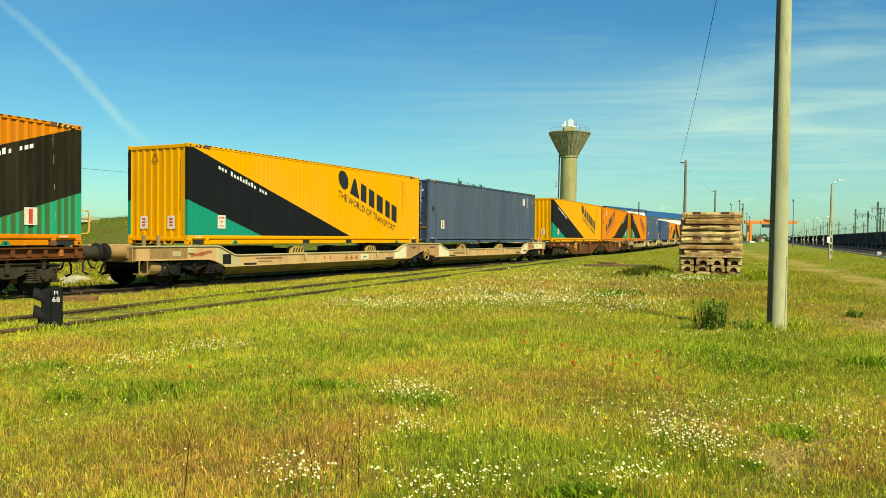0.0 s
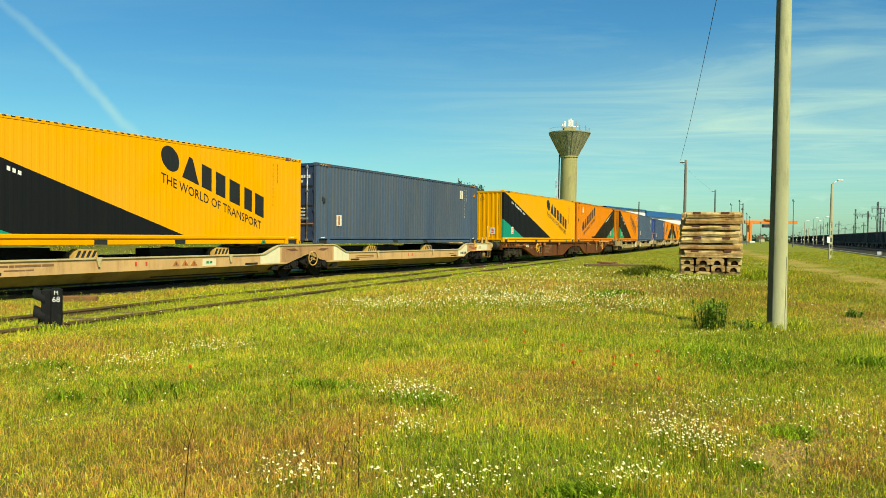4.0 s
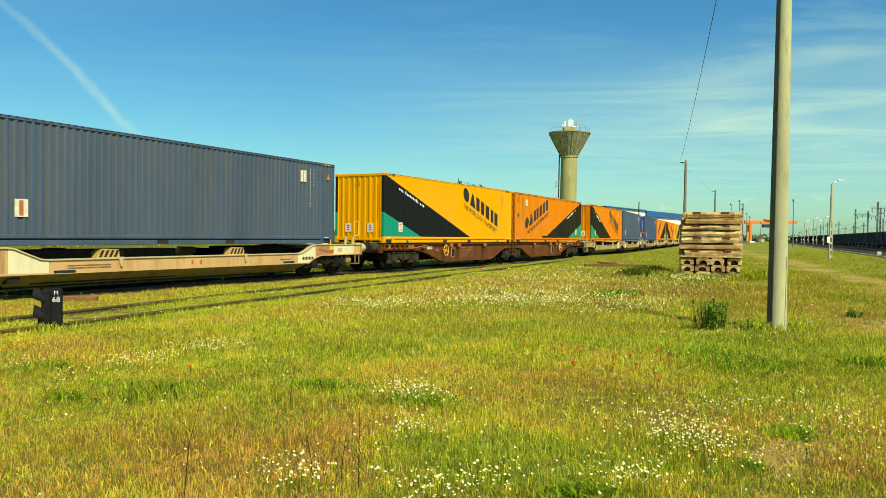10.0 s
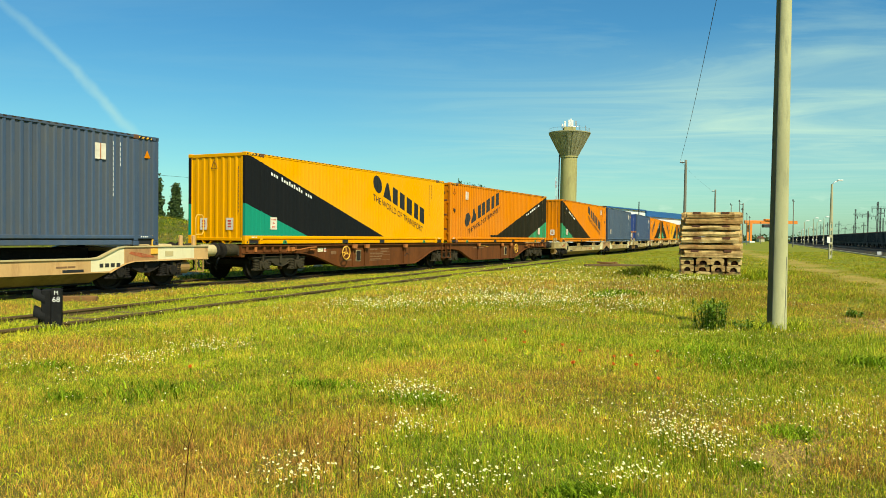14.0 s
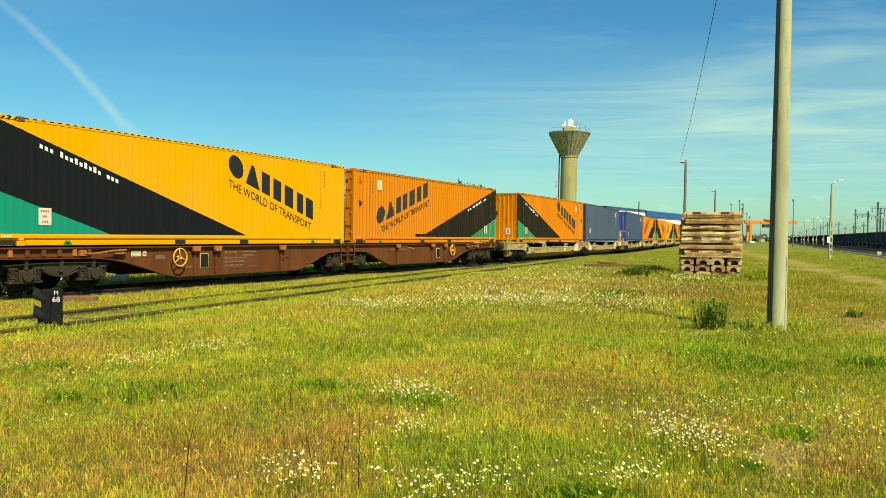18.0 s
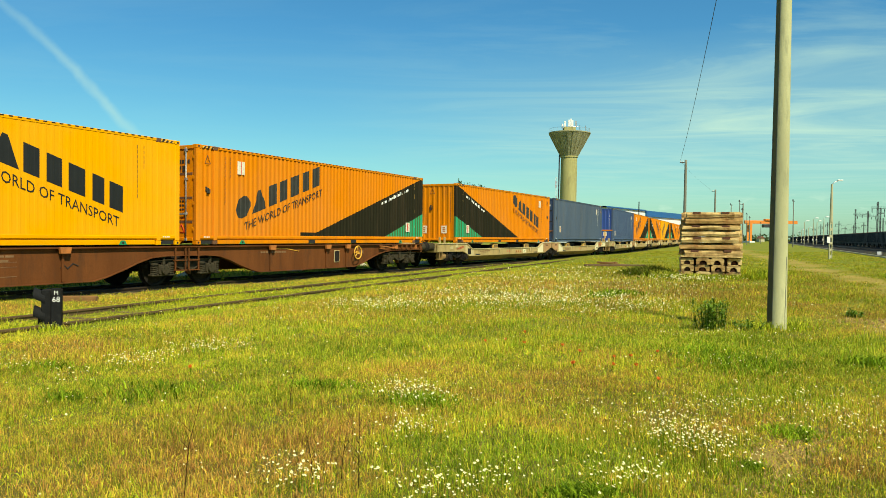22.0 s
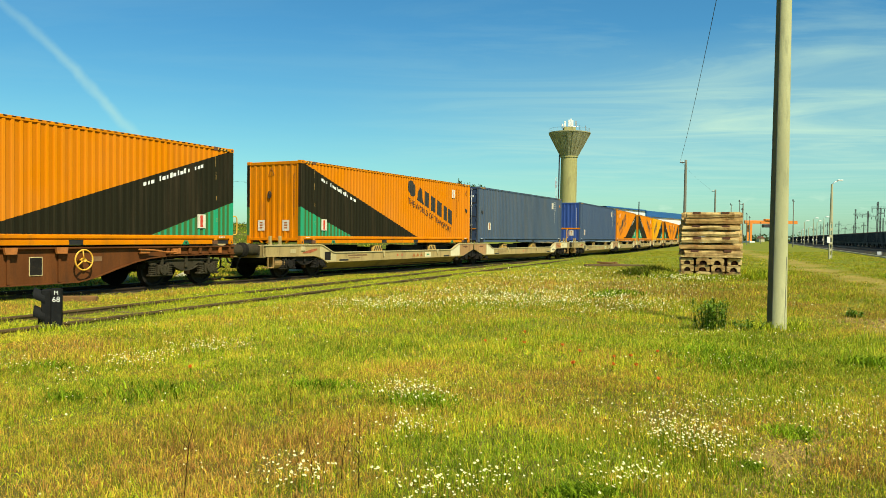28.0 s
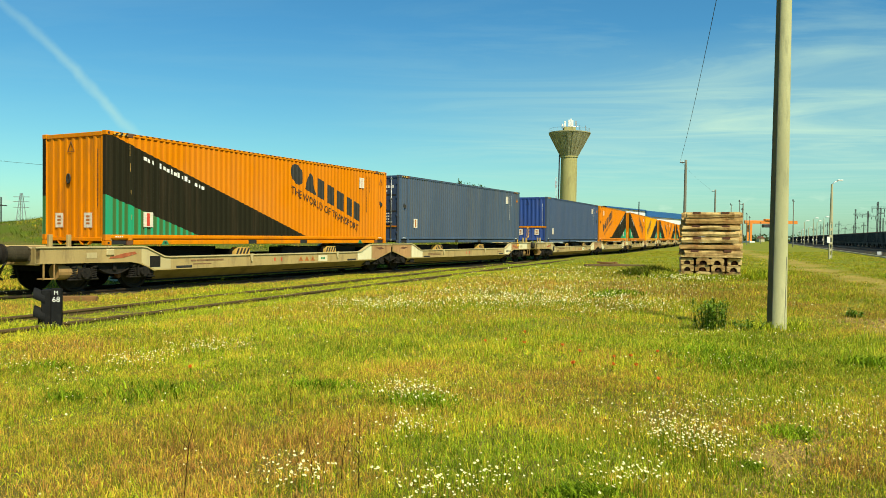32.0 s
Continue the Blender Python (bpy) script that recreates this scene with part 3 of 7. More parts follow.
    if kind in ("yellow", "orange"):
        sl = 0.318 if mirrored else -0.305
        x0, z0 = (1.66, 0.72) if mirrored else (7.47, 2.15)
        shapes = (("disc", 0.66), ("wedge", 0.66), ("block", 0.50), ("block", 0.50), ("block", 0.58), ("block", 0.44), ("block", 0.52))
        x = x0
        for shape, w in shapes:
            zb = z0 + (x + w / 2 - x0) * sl
            hh = 0.67
            if shape == "disc":
                n = 24
                arc = lambda cx: hh / 2 * math.sqrt(max(0.0, 1 - ((cx - x - w / 2) / (w / 2)) ** 2))
                cuts = sorted({*(x + w * i / n for i in range(n + 1)), *(c for c, _ in pts if x < c < x + w)})
                mid = lambda cx: zb + hh / 2 + (cx - x - w / 2) * sl
                quads = [((c, mid(c) - arc(c)), (d, mid(d) - arc(d)), (d, mid(d) + arc(d)), (c, mid(c) + arc(c))) for c, d in zip(cuts, cuts[1:])]
            elif shape == "wedge":
                n = 16
                cuts = sorted({*(x + w * i / n for i in range(n + 1)), *(c for c, _ in pts if x < c < x + w)})
                foot = lambda cx: z0 + (cx - x0) * sl
                rise = lambda cx: hh * min(1.0, 1.25 * (1 - abs(cx - x - w / 2) / (w / 2)))
                quads = [((c, foot(c)), (d, foot(d)), (d, foot(d) + rise(d)), (c, foot(c) + rise(c))) for c, d in zip(cuts, cuts[1:])]
            else:
                quads = strip(x, z0 + (x - x0) * sl, x + w * 0.80, z0 + (x + w * 0.80 - x0) * sl, hh)
            on_side(s, quads, "brand_block", word_m, "plain dark shape of a painted mark")
            x += w * 1.16
        # the slogan
        m = SLOGAN.copy()
        k = (4.07 if mirrored else 4.17) / SLOGAN_W
        for v in m.vertices:
            px = x0 + (0.37 if mirrored else 0.0) + v.co.x * k
            v.co = (px, s * (h - 0.007), z0 - 0.41 + (px - x0) * sl + v.co.y * k * 1.18)
        m.materials.append(word_m)
        part("slogan", m, word_m, box, "thin dark capitals along the slant")
        ux = (1.22, 3.46)
        uz = (2.26, 1.57)
        if mirrored:
            ux, uz = (L45 - 3.46, L45 - 1.22), (1.57, 2.26)
        small = []
        f = lambda t: (ux[0] + (ux[1] - ux[0]) * t, uz[0] + (uz[1] - uz[0]) * t)
        for i in range(17):
            if i in (3, 13):
                continue
            small += strip(*f(i / 17), *f((i + 0.62) / 17), 0.095 + 0.045 * (i in (4, 7, 9, 11)))
        tagged(on_side(s, small, "address_bars", mat_white, "row of small white bars"), kind="stuff")
    labels = {"yellow": [(1.35, 0.68)], "orange": [(1.35, 0.68), (11.85, 2.36)], "slate": [(1.40, 0.86), (11.83, 2.36)], "blue": [(1.40, 0.70), (11.83, 2.36)]}[kind]
    for x, z in labels:
        if mirrored:
            x = L45 - x
        lab = part("side_label", Mesh().box(x - 0.16, x + 0.16, -h - 0.003, -h + 0.010, z - 0.20, z + 0.20), mat_sign, box, "white sign with faded marks")
        rows = Mesh()
        if z > 2:
            rows.box(x - 0.015, x + 0.015, -h - 0.005, -h - 0.002, z - 0.20, z + 0.20)
        elif kind != "yellow":
            rows.box(x - 0.055, x + 0.045, -h - 0.005, -h - 0.002, z - 0.17, z + 0.17)
        else:
            for i, wd in enumerate((0.115, 0.05, 0.08)):
                for q in range(4):
                    rows.box(x - wd + q * wd * 0.52, x - wd + q * wd * 0.52 + wd * 0.32, -h - 0.005, -h - 0.002, z + 0.10 - i * 0.12, z + 0.15 - i * 0.12)
        part("sign_marks", rows, mat_lock if kind in ("slate", "blue") else mat_red, lab, "faded marks on the sign")["kind"] = "stuff"
    if kind != "yellow":
        xv = 0.44 if doors_front else L45 - 0.44
        vent = part("side_vent", Mesh().box(xv - 0.055, xv + 0.055, -h - 0.035, -h + 0.01, 1.50, 1.66, 0.02).box(xv - 0.09, xv - 0.02, -h - 0.02, -h + 0.01, 1.56, 1.70, 0.01), mat_grey_black, box, "small black ventilator cap")
        part("vent_lip", Mesh().box(xv + 0.05, xv + 0.10, -h - 0.022, -h + 0.008, 1.52, 1.63, 0.008), mat_rust, vent)
    if kind == "orange":
        xt, tri = (0.44 if doors_front else L45 - 0.44), Mesh()
        for (a, b), (c2, d2) in (((-0.11, 2.38), (0.11, 2.38)), ((0.11, 2.38), (0.0, 2.62)), ((0.0, 2.62), (-0.11, 2.38))):
            tri.tube([(xt + a, -h + 0.006, b), (xt + c2, -h + 0.006, d2)], 0.008, 4)
        part("warning_triangle", tri, mat_rust, box, "faded red triangle outline")
    xs = 12.22 if not mirrored else L45 - 12.55
    for dx, n in ((0.0, 11), (0.22, 5)):
        row = Mesh()
        for k in range(n):
            row.box(xs + dx - (0.008 if kind in ("slate", "blue") else 0.004), xs + dx + 0.005, -h - 0.001, -h + 0.008, 2.55 - k * 0.13, 2.64 - k * 0.13)
        part("serial_stencil", row, mat_white if kind in ("slate", "blue") else mat_rust, box, "upright row of small marks")["kind"] = "stuff"
    if kind in ("slate", "blue"):
        part("hazard_sign", Mesh().prism([(13.22, 2.32), (13.42, 2.32), (13.32, 2.52)], -h - 0.002, -h + 0.01), mat_orange, box, "small orange triangle")
    for a in (0.24, L45 - 0.70):
        for s2 in (-1, 1):
            hz = part("hazard_strip", Mesh().box(a, a + 0.46, s2 * (h - 0.03), s2 * (h - 0.001), HIGH - 0.085, HIGH - 0.035), mat_handle, box, "yellow and black warning strip")
            for i in range(3):
                part("stripe", Mesh().prism([(a + 0.03 + i * 0.15, HIGH - 0.086), (a + 0.10 + i * 0.15, HIGH - 0.086), (a + 0.15 + i * 0.15, HIGH - 0.034), (a + 0.08 + i * 0.15, HIGH - 0.034)], s2 * (h + 0.002), s2 * (h - 0.002)), mat_rubber_shade, hz)
    for x in (0.45, L45 - 0.45):
        mk = Mesh()
        for k in range(4):
            mk.box(x - 0.16 + k * 0.065, x - 0.12 + k * 0.065, -h - 0.002, -h + 0.004, 0.205, 0.24)
        part("unit_marks", mk, mat_white, box, "small white marks")["kind"] = "stuff"
    return box


LOADS = [
    ("orange", True, True, "weathered orange container with dark and green triangles"),
    ("yellow", False, False, "clean yellow container with black and green triangles, beige wagon"),
    ("slate", False, True, "faded slate-blue container, its doors towards the yellow one"),
    ("yellow", False, False, "clean yellow container with black and green triangles, brown wagon"),
    ("orange", True, True, "weathered orange container with rising dark triangle, doors behind the yellow one"),
    ("orange", False, False, "weathered orange container with falling dark triangle, on a beige wagon"),
    ("slate", False, True, "faded slate-blue container behind the orange one on the beige wagon"),
    ("blue", False, False, "blue container with an orange stripe across its end wall"),
    ("orange", True, True, "weathered orange container with rising dark triangle behind the blue one"),
    ("orange", False, False, "weathered orange container with falling dark triangle, far down the train"),
    ("yellow", True, True, "yellow container with rising dark triangle, far down the train"),
    ("orange", False, False, "weathered orange container, far down the train"),
    ("orange", True, True, "weathered orange container near the train's far end"),
    ("orange", False, False, "weathered orange container near the train's far end"),
    ("yellow", True, True, "yellow container at the train's far end"),
]
for (kind, mirrored, doors_front, label), start in zip(LOADS, STARTS):
    rolling.append((container(kind, mirrored, doors_front, label), start, FLOOR))

# ---------------------------------------------------------------- running gear
WHEEL_R = 0.46


def wheelset_mesh():
    m = Mesh()
    m.tube([(0, -1.0, 0), (0, 1.0, 0)], 0.075, 10)
    for s in (-1, 1):
        y = s * 0.75
        prof = [(0.10, y - 0.09), (0.16, y - 0.085), (0.19, y - 0.03), (0.37, y - 0.02), (0.39, y - 0.065), (WHEEL_R - 0.004, y - 0.068),
                (WHEEL_R, y - 0.03), (WHEEL_R, y + 0.03), (WHEEL_R - 0.004, y + 0.068), (0.39, y + 0.065), (0.37, y + 0.02), (0.19, y + 0.03), (0.16, y + 0.085), (0.10, y + 0.09)]
        m.lathe(prof, 28, axis="y")
        m.lathe([(0.10, y - s * 0.066), (WHEEL_R + 0.028, y - s * 0.066), (WHEEL_R + 0.028, y - s * 0.045), (0.2, y - s * 0.045)], 28, axis="y")
        # balance marks on the disc, so that the turning shows
        for a in (0.3, 2.4, 4.5):
            m.box(0.28 * math.cos(a) - 0.035, 0.28 * math.cos(a) + 0.035, y + s * 0.015, y + s * 0.04, 0.28 * math.sin(a) - 0.035, 0.28 * math.sin(a) + 0.035, 0.008)
    return m.data("wheelset", [mat_under])


def spring_mesh(paint):
    m = Mesh()
    m.tube([(0.088 * math.cos(k * 0.9), 0.088 * math.sin(k * 0.9), -0.12 + k * 0.0078) for k in range(37)], 0.021, 5)
    m.lathe([(0.115, 0.15), (0.115, 0.19), (0.05, 0.20)], 12)
    return m.data("spring", [paint])


def axle_box_mesh(paint):
    m = Mesh().box(-0.19, 0.19, -0.10, 0.10, -0.15, 0.15, 0.04)
    m.box(-0.42, 0.42, -0.09, 0.09, -0.17, -0.11, 0.02)
    m.lathe([(0.13, -0.17), (0.13, -0.10), (0.09, -0.10)], 14, axis="y")
    for s in (-1, 1):
        m.box(s * 0.17, s * 0.20, -0.13, 0.0, -0.10, 0.16, 0.012)
    for a in range(4):
        m.box(0.09 * math.cos(a * 1.571 + 0.785) - 0.014, 0.09 * math.cos(a * 1.571 + 0.785) + 0.014, -0.185, -0.165, 0.09 * math.sin(a * 1.571 + 0.785) - 0.014, 0.09 * math.sin(a * 1.571 + 0.785) + 0.014)
    m.box(-0.02, 0.02, -0.176, -0.168, -0.015, 0.025)
    return m.data("axle_box", [paint])


def side_frame_mesh(s, paint):
    m = Mesh()
    y0, y1 = s * 1.08, s * 0.92
    # a thin bar over both axle boxes, deeper only at the bolster
    out = [(-1.36, 0.655), (-1.36, 0.70), (-0.60, 0.735), (0.60, 0.735), (1.36, 0.70), (1.36, 0.655), (0.60, 0.665), (0.40, 0.56), (0.24, 0.47), (0.10, 0.43), (-0.10, 0.43), (-0.24, 0.47), (-0.40, 0.56), (-0.60, 0.665)]
    m.prism(out if s < 0 else out[::-1], y0, y1)
    m.prism([(-1.42, 0.70), (-1.42, 0.722), (-0.6, 0.757), (0.6, 0.757), (1.42, 0.722), (1.42, 0.70), (0.6, 0.735), (-0.6, 0.735)][::1 if s < 0 else -1], s * 1.13, s * 0.89)
    low = [(-0.46, 0.545), (-0.26, 0.455), (-0.10, 0.415), (0.10, 0.415), (0.26, 0.455), (0.46, 0.545)]
    m.prism((low + [(x, z + 0.022) for x, z in low[::-1]])[::1 if s < 0 else -1], s * 1.13, s * 0.92)
    for x in (-0.9, 0.9):
        m.box(x - 0.04, x + 0.04, s * 1.15, s * 1.06, 0.60, 0.84, 0.012)
        m.box(x - 0.10, x + 0.10, s * 1.14, s * 1.06, 0.80, 0.83, 0.008)
    m.box(-0.05, 0.05, s * 1.14, s * 1.08, 0.52, 0.86, 0.01)
    return m.data("side_frame", [paint])


MESH_WHEEL = wheelset_mesh()
# each in dusty colour and in a darker one for bogies in shade
MESH_SPRING, MESH_BOX = [{p: make(p) for p in (mat_dusty, mat_under)} for make in (spring_mesh, axle_box_mesh)]
MESH_FRAME = {(s, p): side_frame_mesh(s, p) for s in (-1, 1) for p in (mat_dusty, mat_under)}
MESH_BOLSTER = Mesh().box(-0.32, 0.32, -0.95, 0.95, 0.46, 0.72, 0.03).box(-1.36, -1.28, -0.95, 0.95, 0.50, 0.66, 0.02).box(1.28, 1.36, -0.95, 0.95, 0.50, 0.66, 0.02).data("bolster", [mat_under])
MESH_SHOE = Mesh().box(-0.05, 0.05, -0.08, 0.08, -0.17, 0.17, 0.02).box(-0.03, 0.03, -0.03, 0.03, 0.1, 0.36, 0.01).data("brake_shoe", [mat_rust])


def bogie(x, wagon, paint):
    """A two-axle bogie with coil springs, centred x metres along its wagon."""
    b = part("bogie", MESH_BOLSTER, None, wagon, "grimy black two-axle bogie", at=pose(x, 0, 0))
    for s in (-1, 1):
        part("side_frame", MESH_FRAME[s, paint], None, b)
        for e in (-0.9, 0.9):
            part("axle_box", MESH_BOX[paint], None, b, "grimy axle box", at=pose(e, s * 1.05, 0.46, 0, 0, 0 if s < 0 else 180))
            for d in (-0.29, 0.29):
                part("spring", MESH_SPRING[paint], None, b, "grimy coil spring", at=pose(e + d, s * 1.06, 0.46))
            part("brake_shoe", MESH_SHOE, None, b, at=pose(e + (0.5 if e < 0 else -0.5), s * 0.75, 0.46))
    for e in (-0.9, 0.9):
        w = part("wheelset", MESH_WHEEL, None, b, at=pose(e, 0, WHEEL_R))
        spinning.append((w, pose(e, 0, WHEEL_R)))
    return b


def hand_wheel_mesh(r, paint):
    m = Mesh()
    m.tube([(r * math.cos(k * math.pi / 14), 0, r * math.sin(k * math.pi / 14)) for k in range(29)], 0.021, 7, cap=False)
    for a in (1.7, 3.8, 5.9):
        m.tube([(0, 0, 0), (r * math.cos(a), 0, r * math.sin(a))], 0.017, 6)
    m.lathe([(0.05, -0.03), (0.05, 0.06)], 12, axis="y")
    m.tube([(0, 0.02, 0), (0, 0.20, 0)], 0.022, 8)
    return m.data("hand_wheel", [paint], smooth=True)


MESH_HANDWHEEL, MESH_TANWHEEL = hand_wheel_mesh(0.245, mat_handle), hand_wheel_mesh(0.245, mat_trestle)


def ribbon(m, line, thick, y0, y1):
    """A flat bar laid along a line of (x, z) points."""
    up = [(x, z + thick) for x, z in line]
    m.prism(line + up[::-1] if y0 < y1 else (line + up[::-1])[::-1], min(y0, y1), max(y0, y1))
    return m


def buffer_gear(wagon, x, e, mat):
    """Two buffers, a hook with screw coupling and brake hoses at the end x, pointing to e."""
    for s in (-1, 1):
        run = lambda rows: [(r, e * d) for r, d in rows][::1 if e > 0 else -1]
        b = part("buffer", Mesh().lathe(run([(0.185, 0.0), (0.185, 0.36), (0.175, 0.37), (0.175, 0.55)]), 20, (x, s * 0.875, 0.97), "x"), mat, wagon, "fat stained buffer casing", smooth=False)
        part("buffer_head", Mesh().lathe(run([(0.16, 0.53), (0.235, 0.58), (0.24, 0.62), (0.15, 0.665)]), 22, (x, s * 0.875, 0.97), "x"), mat_under, b, "black greasy buffer head")
        part("buffer_plate", Mesh().box(x, x + e * 0.04, s * 0.875 - 0.19, s * 0.875 + 0.19, 0.80, 1.10, 0.012), mat, b)
    part("coupling_hook", Mesh().box(x, x + e * 0.30, -0.05, 0.05, 0.90, 1.00, 0.015).tube([(x + e * 0.30, 0, 0.95), (x + e * 0.42, 0.03, 0.80), (x + e * 0.30, 0.02, 0.55), (x + e * 0.18, 0, 0.52)], 0.028, 6), mat_under, wagon, "hanging screw coupling")
    for y in (-0.42, 0.42):
        part("brake_hose", Mesh().tube([(x, y, 0.82), (x + e * 0.16, y, 0.80), (x + e * 0.26, y * 0.95, 0.62), (x + e * 0.30, y * 0.8, 0.42), (x + e * 0.18, y * 0.7, 0.36)], 0.028, 7), mat_rubber_shade, wagon, "black brake hose", smooth=True)


def hand_rail(wagon, x, y, low):
    m = Mesh().tube([(x, y, low), (x, y, 1.95), (x + 0.05, y, 2.02), (x + 0.25, y, 2.02), (x + 0.30, y, 1.95), (x + 0.30, y, 1.52), (x + 0.24, y, 1.45), (x, y, 1.45)], 0.019, 7)
    part("hand_rail", m, mat_handle, wagon, "yellow bent-tube hand rail", smooth=True)


def bars(wagon, s, rows, mat, name="painted_stencil", label="rows of small painted marks", y=1.222):
    """Small unreadable writing as rows of plain bars: x, z, height, widths."""
    m = Mesh()
    for x, z, hh, widths in rows:
        for w in widths:
            m.box(x, x + w, s * y, s * (y - 0.006), z, z + hh)
            x += w + hh * 0.55
    return tagged(part(name, m, mat, wagon, label), kind="stuff")


def flip(pts, on):
    return [(L45 - x, z) for x, z in pts][::-1] if on else pts


def beige_unit(rear, label, outer=1.92, inner=0.46, paint=None, wheel=False):
    """One half of an articulated pocket wagon; rear: the half whose free end points back."""
    paint = paint or mat_beige
    deck = mat_tan if paint is mat_beige and not rear else paint
    w = thing("pocket_wagon", label, "freight wagon", "wagons of the train")
    o = outer
    X = (lambda x: L45 - x) if rear else (lambda x: x)
    end = L45 + inner
    top = [(-o, 1.10), (1.12, 1.10), (1.30, 1.08), (1.90, 0.83), (2.10, 0.81), (11.65, 0.81), (11.85, 0.83), (12.50, 1.08), (12.68, 1.10), (end, 1.10)]
    low = [(end, 0.80), (end - 0.25, 0.74), (13.0, 0.49), (1.58, 0.47), (1.30, 0.60), (1.05, 0.69), (0.80, 0.735), (-o, 0.755)]
    for s in (-1, 1):
        outline = flip(low + top, rear)
        p = part("side_sill", Mesh().prism(outline if s > 0 else outline[::1], s * 1.20, s * 1.15), paint, w, "beige pressed side sill with stains")
        f = Mesh()
        ribbon(f, flip(top, rear), 0.035, s * 1.235, s * 1.10)
        part("top_flange", f, mat_cream, p)
        f = Mesh()
        ribbon(f, flip([(-o, 0.735), (0.80, 0.715), (1.05, 0.67), (1.30, 0.58), (1.58, 0.45)], rear), 0.022, s * 1.225, s * 1.10)
        part("lower_flange", f, paint, p)
        # the belly tapers inwards below the crease; its shade is in the paint
        a, b = X(1.58), X(13.0)
        c, d = X(1.9), X(12.4)
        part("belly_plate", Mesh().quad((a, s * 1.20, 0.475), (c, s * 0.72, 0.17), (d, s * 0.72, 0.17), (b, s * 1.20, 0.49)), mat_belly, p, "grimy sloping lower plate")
        # slots stand proud as black blocks, the recess's shade put in as colour
        for x in (2.65, 11.2):
            part("grab_slot", Mesh().box(X(x - 0.30), X(x + 0.30), s * 1.18, s * 1.208, 0.50, 0.575, 0.02), mat_rubber_shade, p, "dark oblong slot")
        cream = [[(11.62, 0.80), (11.62, 0.52), (12.62, 0.53), (12.62, 1.09), (12.48, 1.07), (11.86, 0.82)], [(1.14, 1.085), (1.14, 0.68), (1.34, 0.60), (1.60, 0.50), (2.15, 0.50), (2.15, 0.80), (1.92, 0.82), (1.30, 1.07)], [(-1.35, 1.09), (-1.35, 0.77), (0.0, 0.76), (0.0, 1.09)]]
        for c2 in cream:
            part("paint_patch", Mesh().prism(flip(c2, rear), s * 1.202, s * 1.198), mat_patch if c2 is cream[0] or rear else deck if c2 is cream[2] else mat_cream, p, "repainted patch")
        part("notice_plate", Mesh().box(X(-0.55), X(-0.25), s * 1.203, s * 1.208, 0.84, 0.98), mat_cream, p, "pale plate")
        if rear:
            part("flushed_paint", Mesh().prism(flip([(0.02, 1.085), (0.02, 0.765), (0.80, 0.74), (1.10, 0.685), (1.12, 1.085)], rear), s * 1.203, s * 1.198), mat_flush, p, "rust-flushed paint beside the patch")
        part("primer_smear", Mesh().prism(flip([(0.15, 0.86), (0.12, 0.82), (0.55, 0.83), (0.98, 0.93), (0.92, 0.99), (0.6, 0.95)], rear), s * 1.208, s * 1.202), mat_primer, p, "faded red smear of primer")
        part("stanchion", Mesh().box(X(0.02), X(0.26), s * 1.24, s * 1.12, 0.90, 1.06, 0.02).box(X(0.08), X(0.20), s * 1.20, s * 1.12, 1.0, 1.42, 0.015), mat_cream if not rear else mat_handle, w, "side stop on the platform edge")
        for x in (5.15, 9.9):
            t = part("trestle", Mesh().prism([(X(x) - 0.36, 0.845), (X(x) + 0.36, 0.845), (X(x) + 0.33, 1.05), (X(x) - 0.20, 1.07), (X(x) - 0.30, 1.0)], s * 1.12, s * 0.90), mat_trestle, w, "folded tan support with dark stripes")
            for k in range(4):
                part("stripe", Mesh().prism([(X(x) - 0.28 + k * 0.15, 0.86), (X(x) - 0.20 + k * 0.15, 0.86), (X(x) - 0.11 + k * 0.15, 1.03), (X(x) - 0.19 + k * 0.15, 1.03)], s * 1.124, s * 1.119), mat_rubber_shade, t)
            part("catch", Mesh().prism([(X(x) + 0.22, 0.86), (X(x) + 0.40, 0.86), (X(x) + 0.33, 0.70), (X(x) + 0.35, 0.62), (X(x) + 0.29, 0.62)], s * 1.25, s * 1.205), mat_cream, t, "hanging catch")
            part("pocket_brace", Mesh().box(X(x - 0.5), X(x - 0.42), -1.1, 1.1, 0.55, 1.02, 0.01), mat_under, w)
        rows = [(2.9, 0.68, 0.045, (0.2, 0.12, 0.3)), (3.5, 0.68, 0.05, (0.4, 0.3)), (3.0, 0.59, 0.03, (0.5, 0.2))] if not rear else [(2.6, 0.6, 0.03, (0.5, 0.3, 0.4)), (2.6, 0.66, 0.03, (0.4, 0.5, 0.3)), (10.6, 0.62, 0.04, (0.3, 0.2))]
        bars(p, s, rows, mat_faded, y=1.206)
        if rear:
            bars(p, s, [(11.82, 0.60, 0.10, (0.11, 0.12, 0.12, 0.12))], mat_grey_black, "maker_mark", "row of plain dark blocks", y=1.206)
        for k in range(0 if rear else 3):
            x = 7.9 + k * 0.34
            part("warning_sign", Mesh().prism([(x, 0.56), (x + 0.26, 0.56), (x + 0.13, 0.72)], s * 1.206, s * 1.20), mat_lock, p, "small faded orange painted triangle")
            part("sign_mark", Mesh().box(x + 0.11, x + 0.15, s * 1.208, s * 1.205, 0.585, 0.65), mat_rust, p)
        if not rear:
            pl = part("gauge_plate", Mesh().box(9.05, 9.6, s * 1.20, s * 1.206, 0.53, 0.74), mat_patch, p, "pale plate with plain marks")
            bars(pl, s, [(9.2, 0.6, 0.07, (0.1, 0.1))], mat_green_pad, "plate_mark", y=1.209)
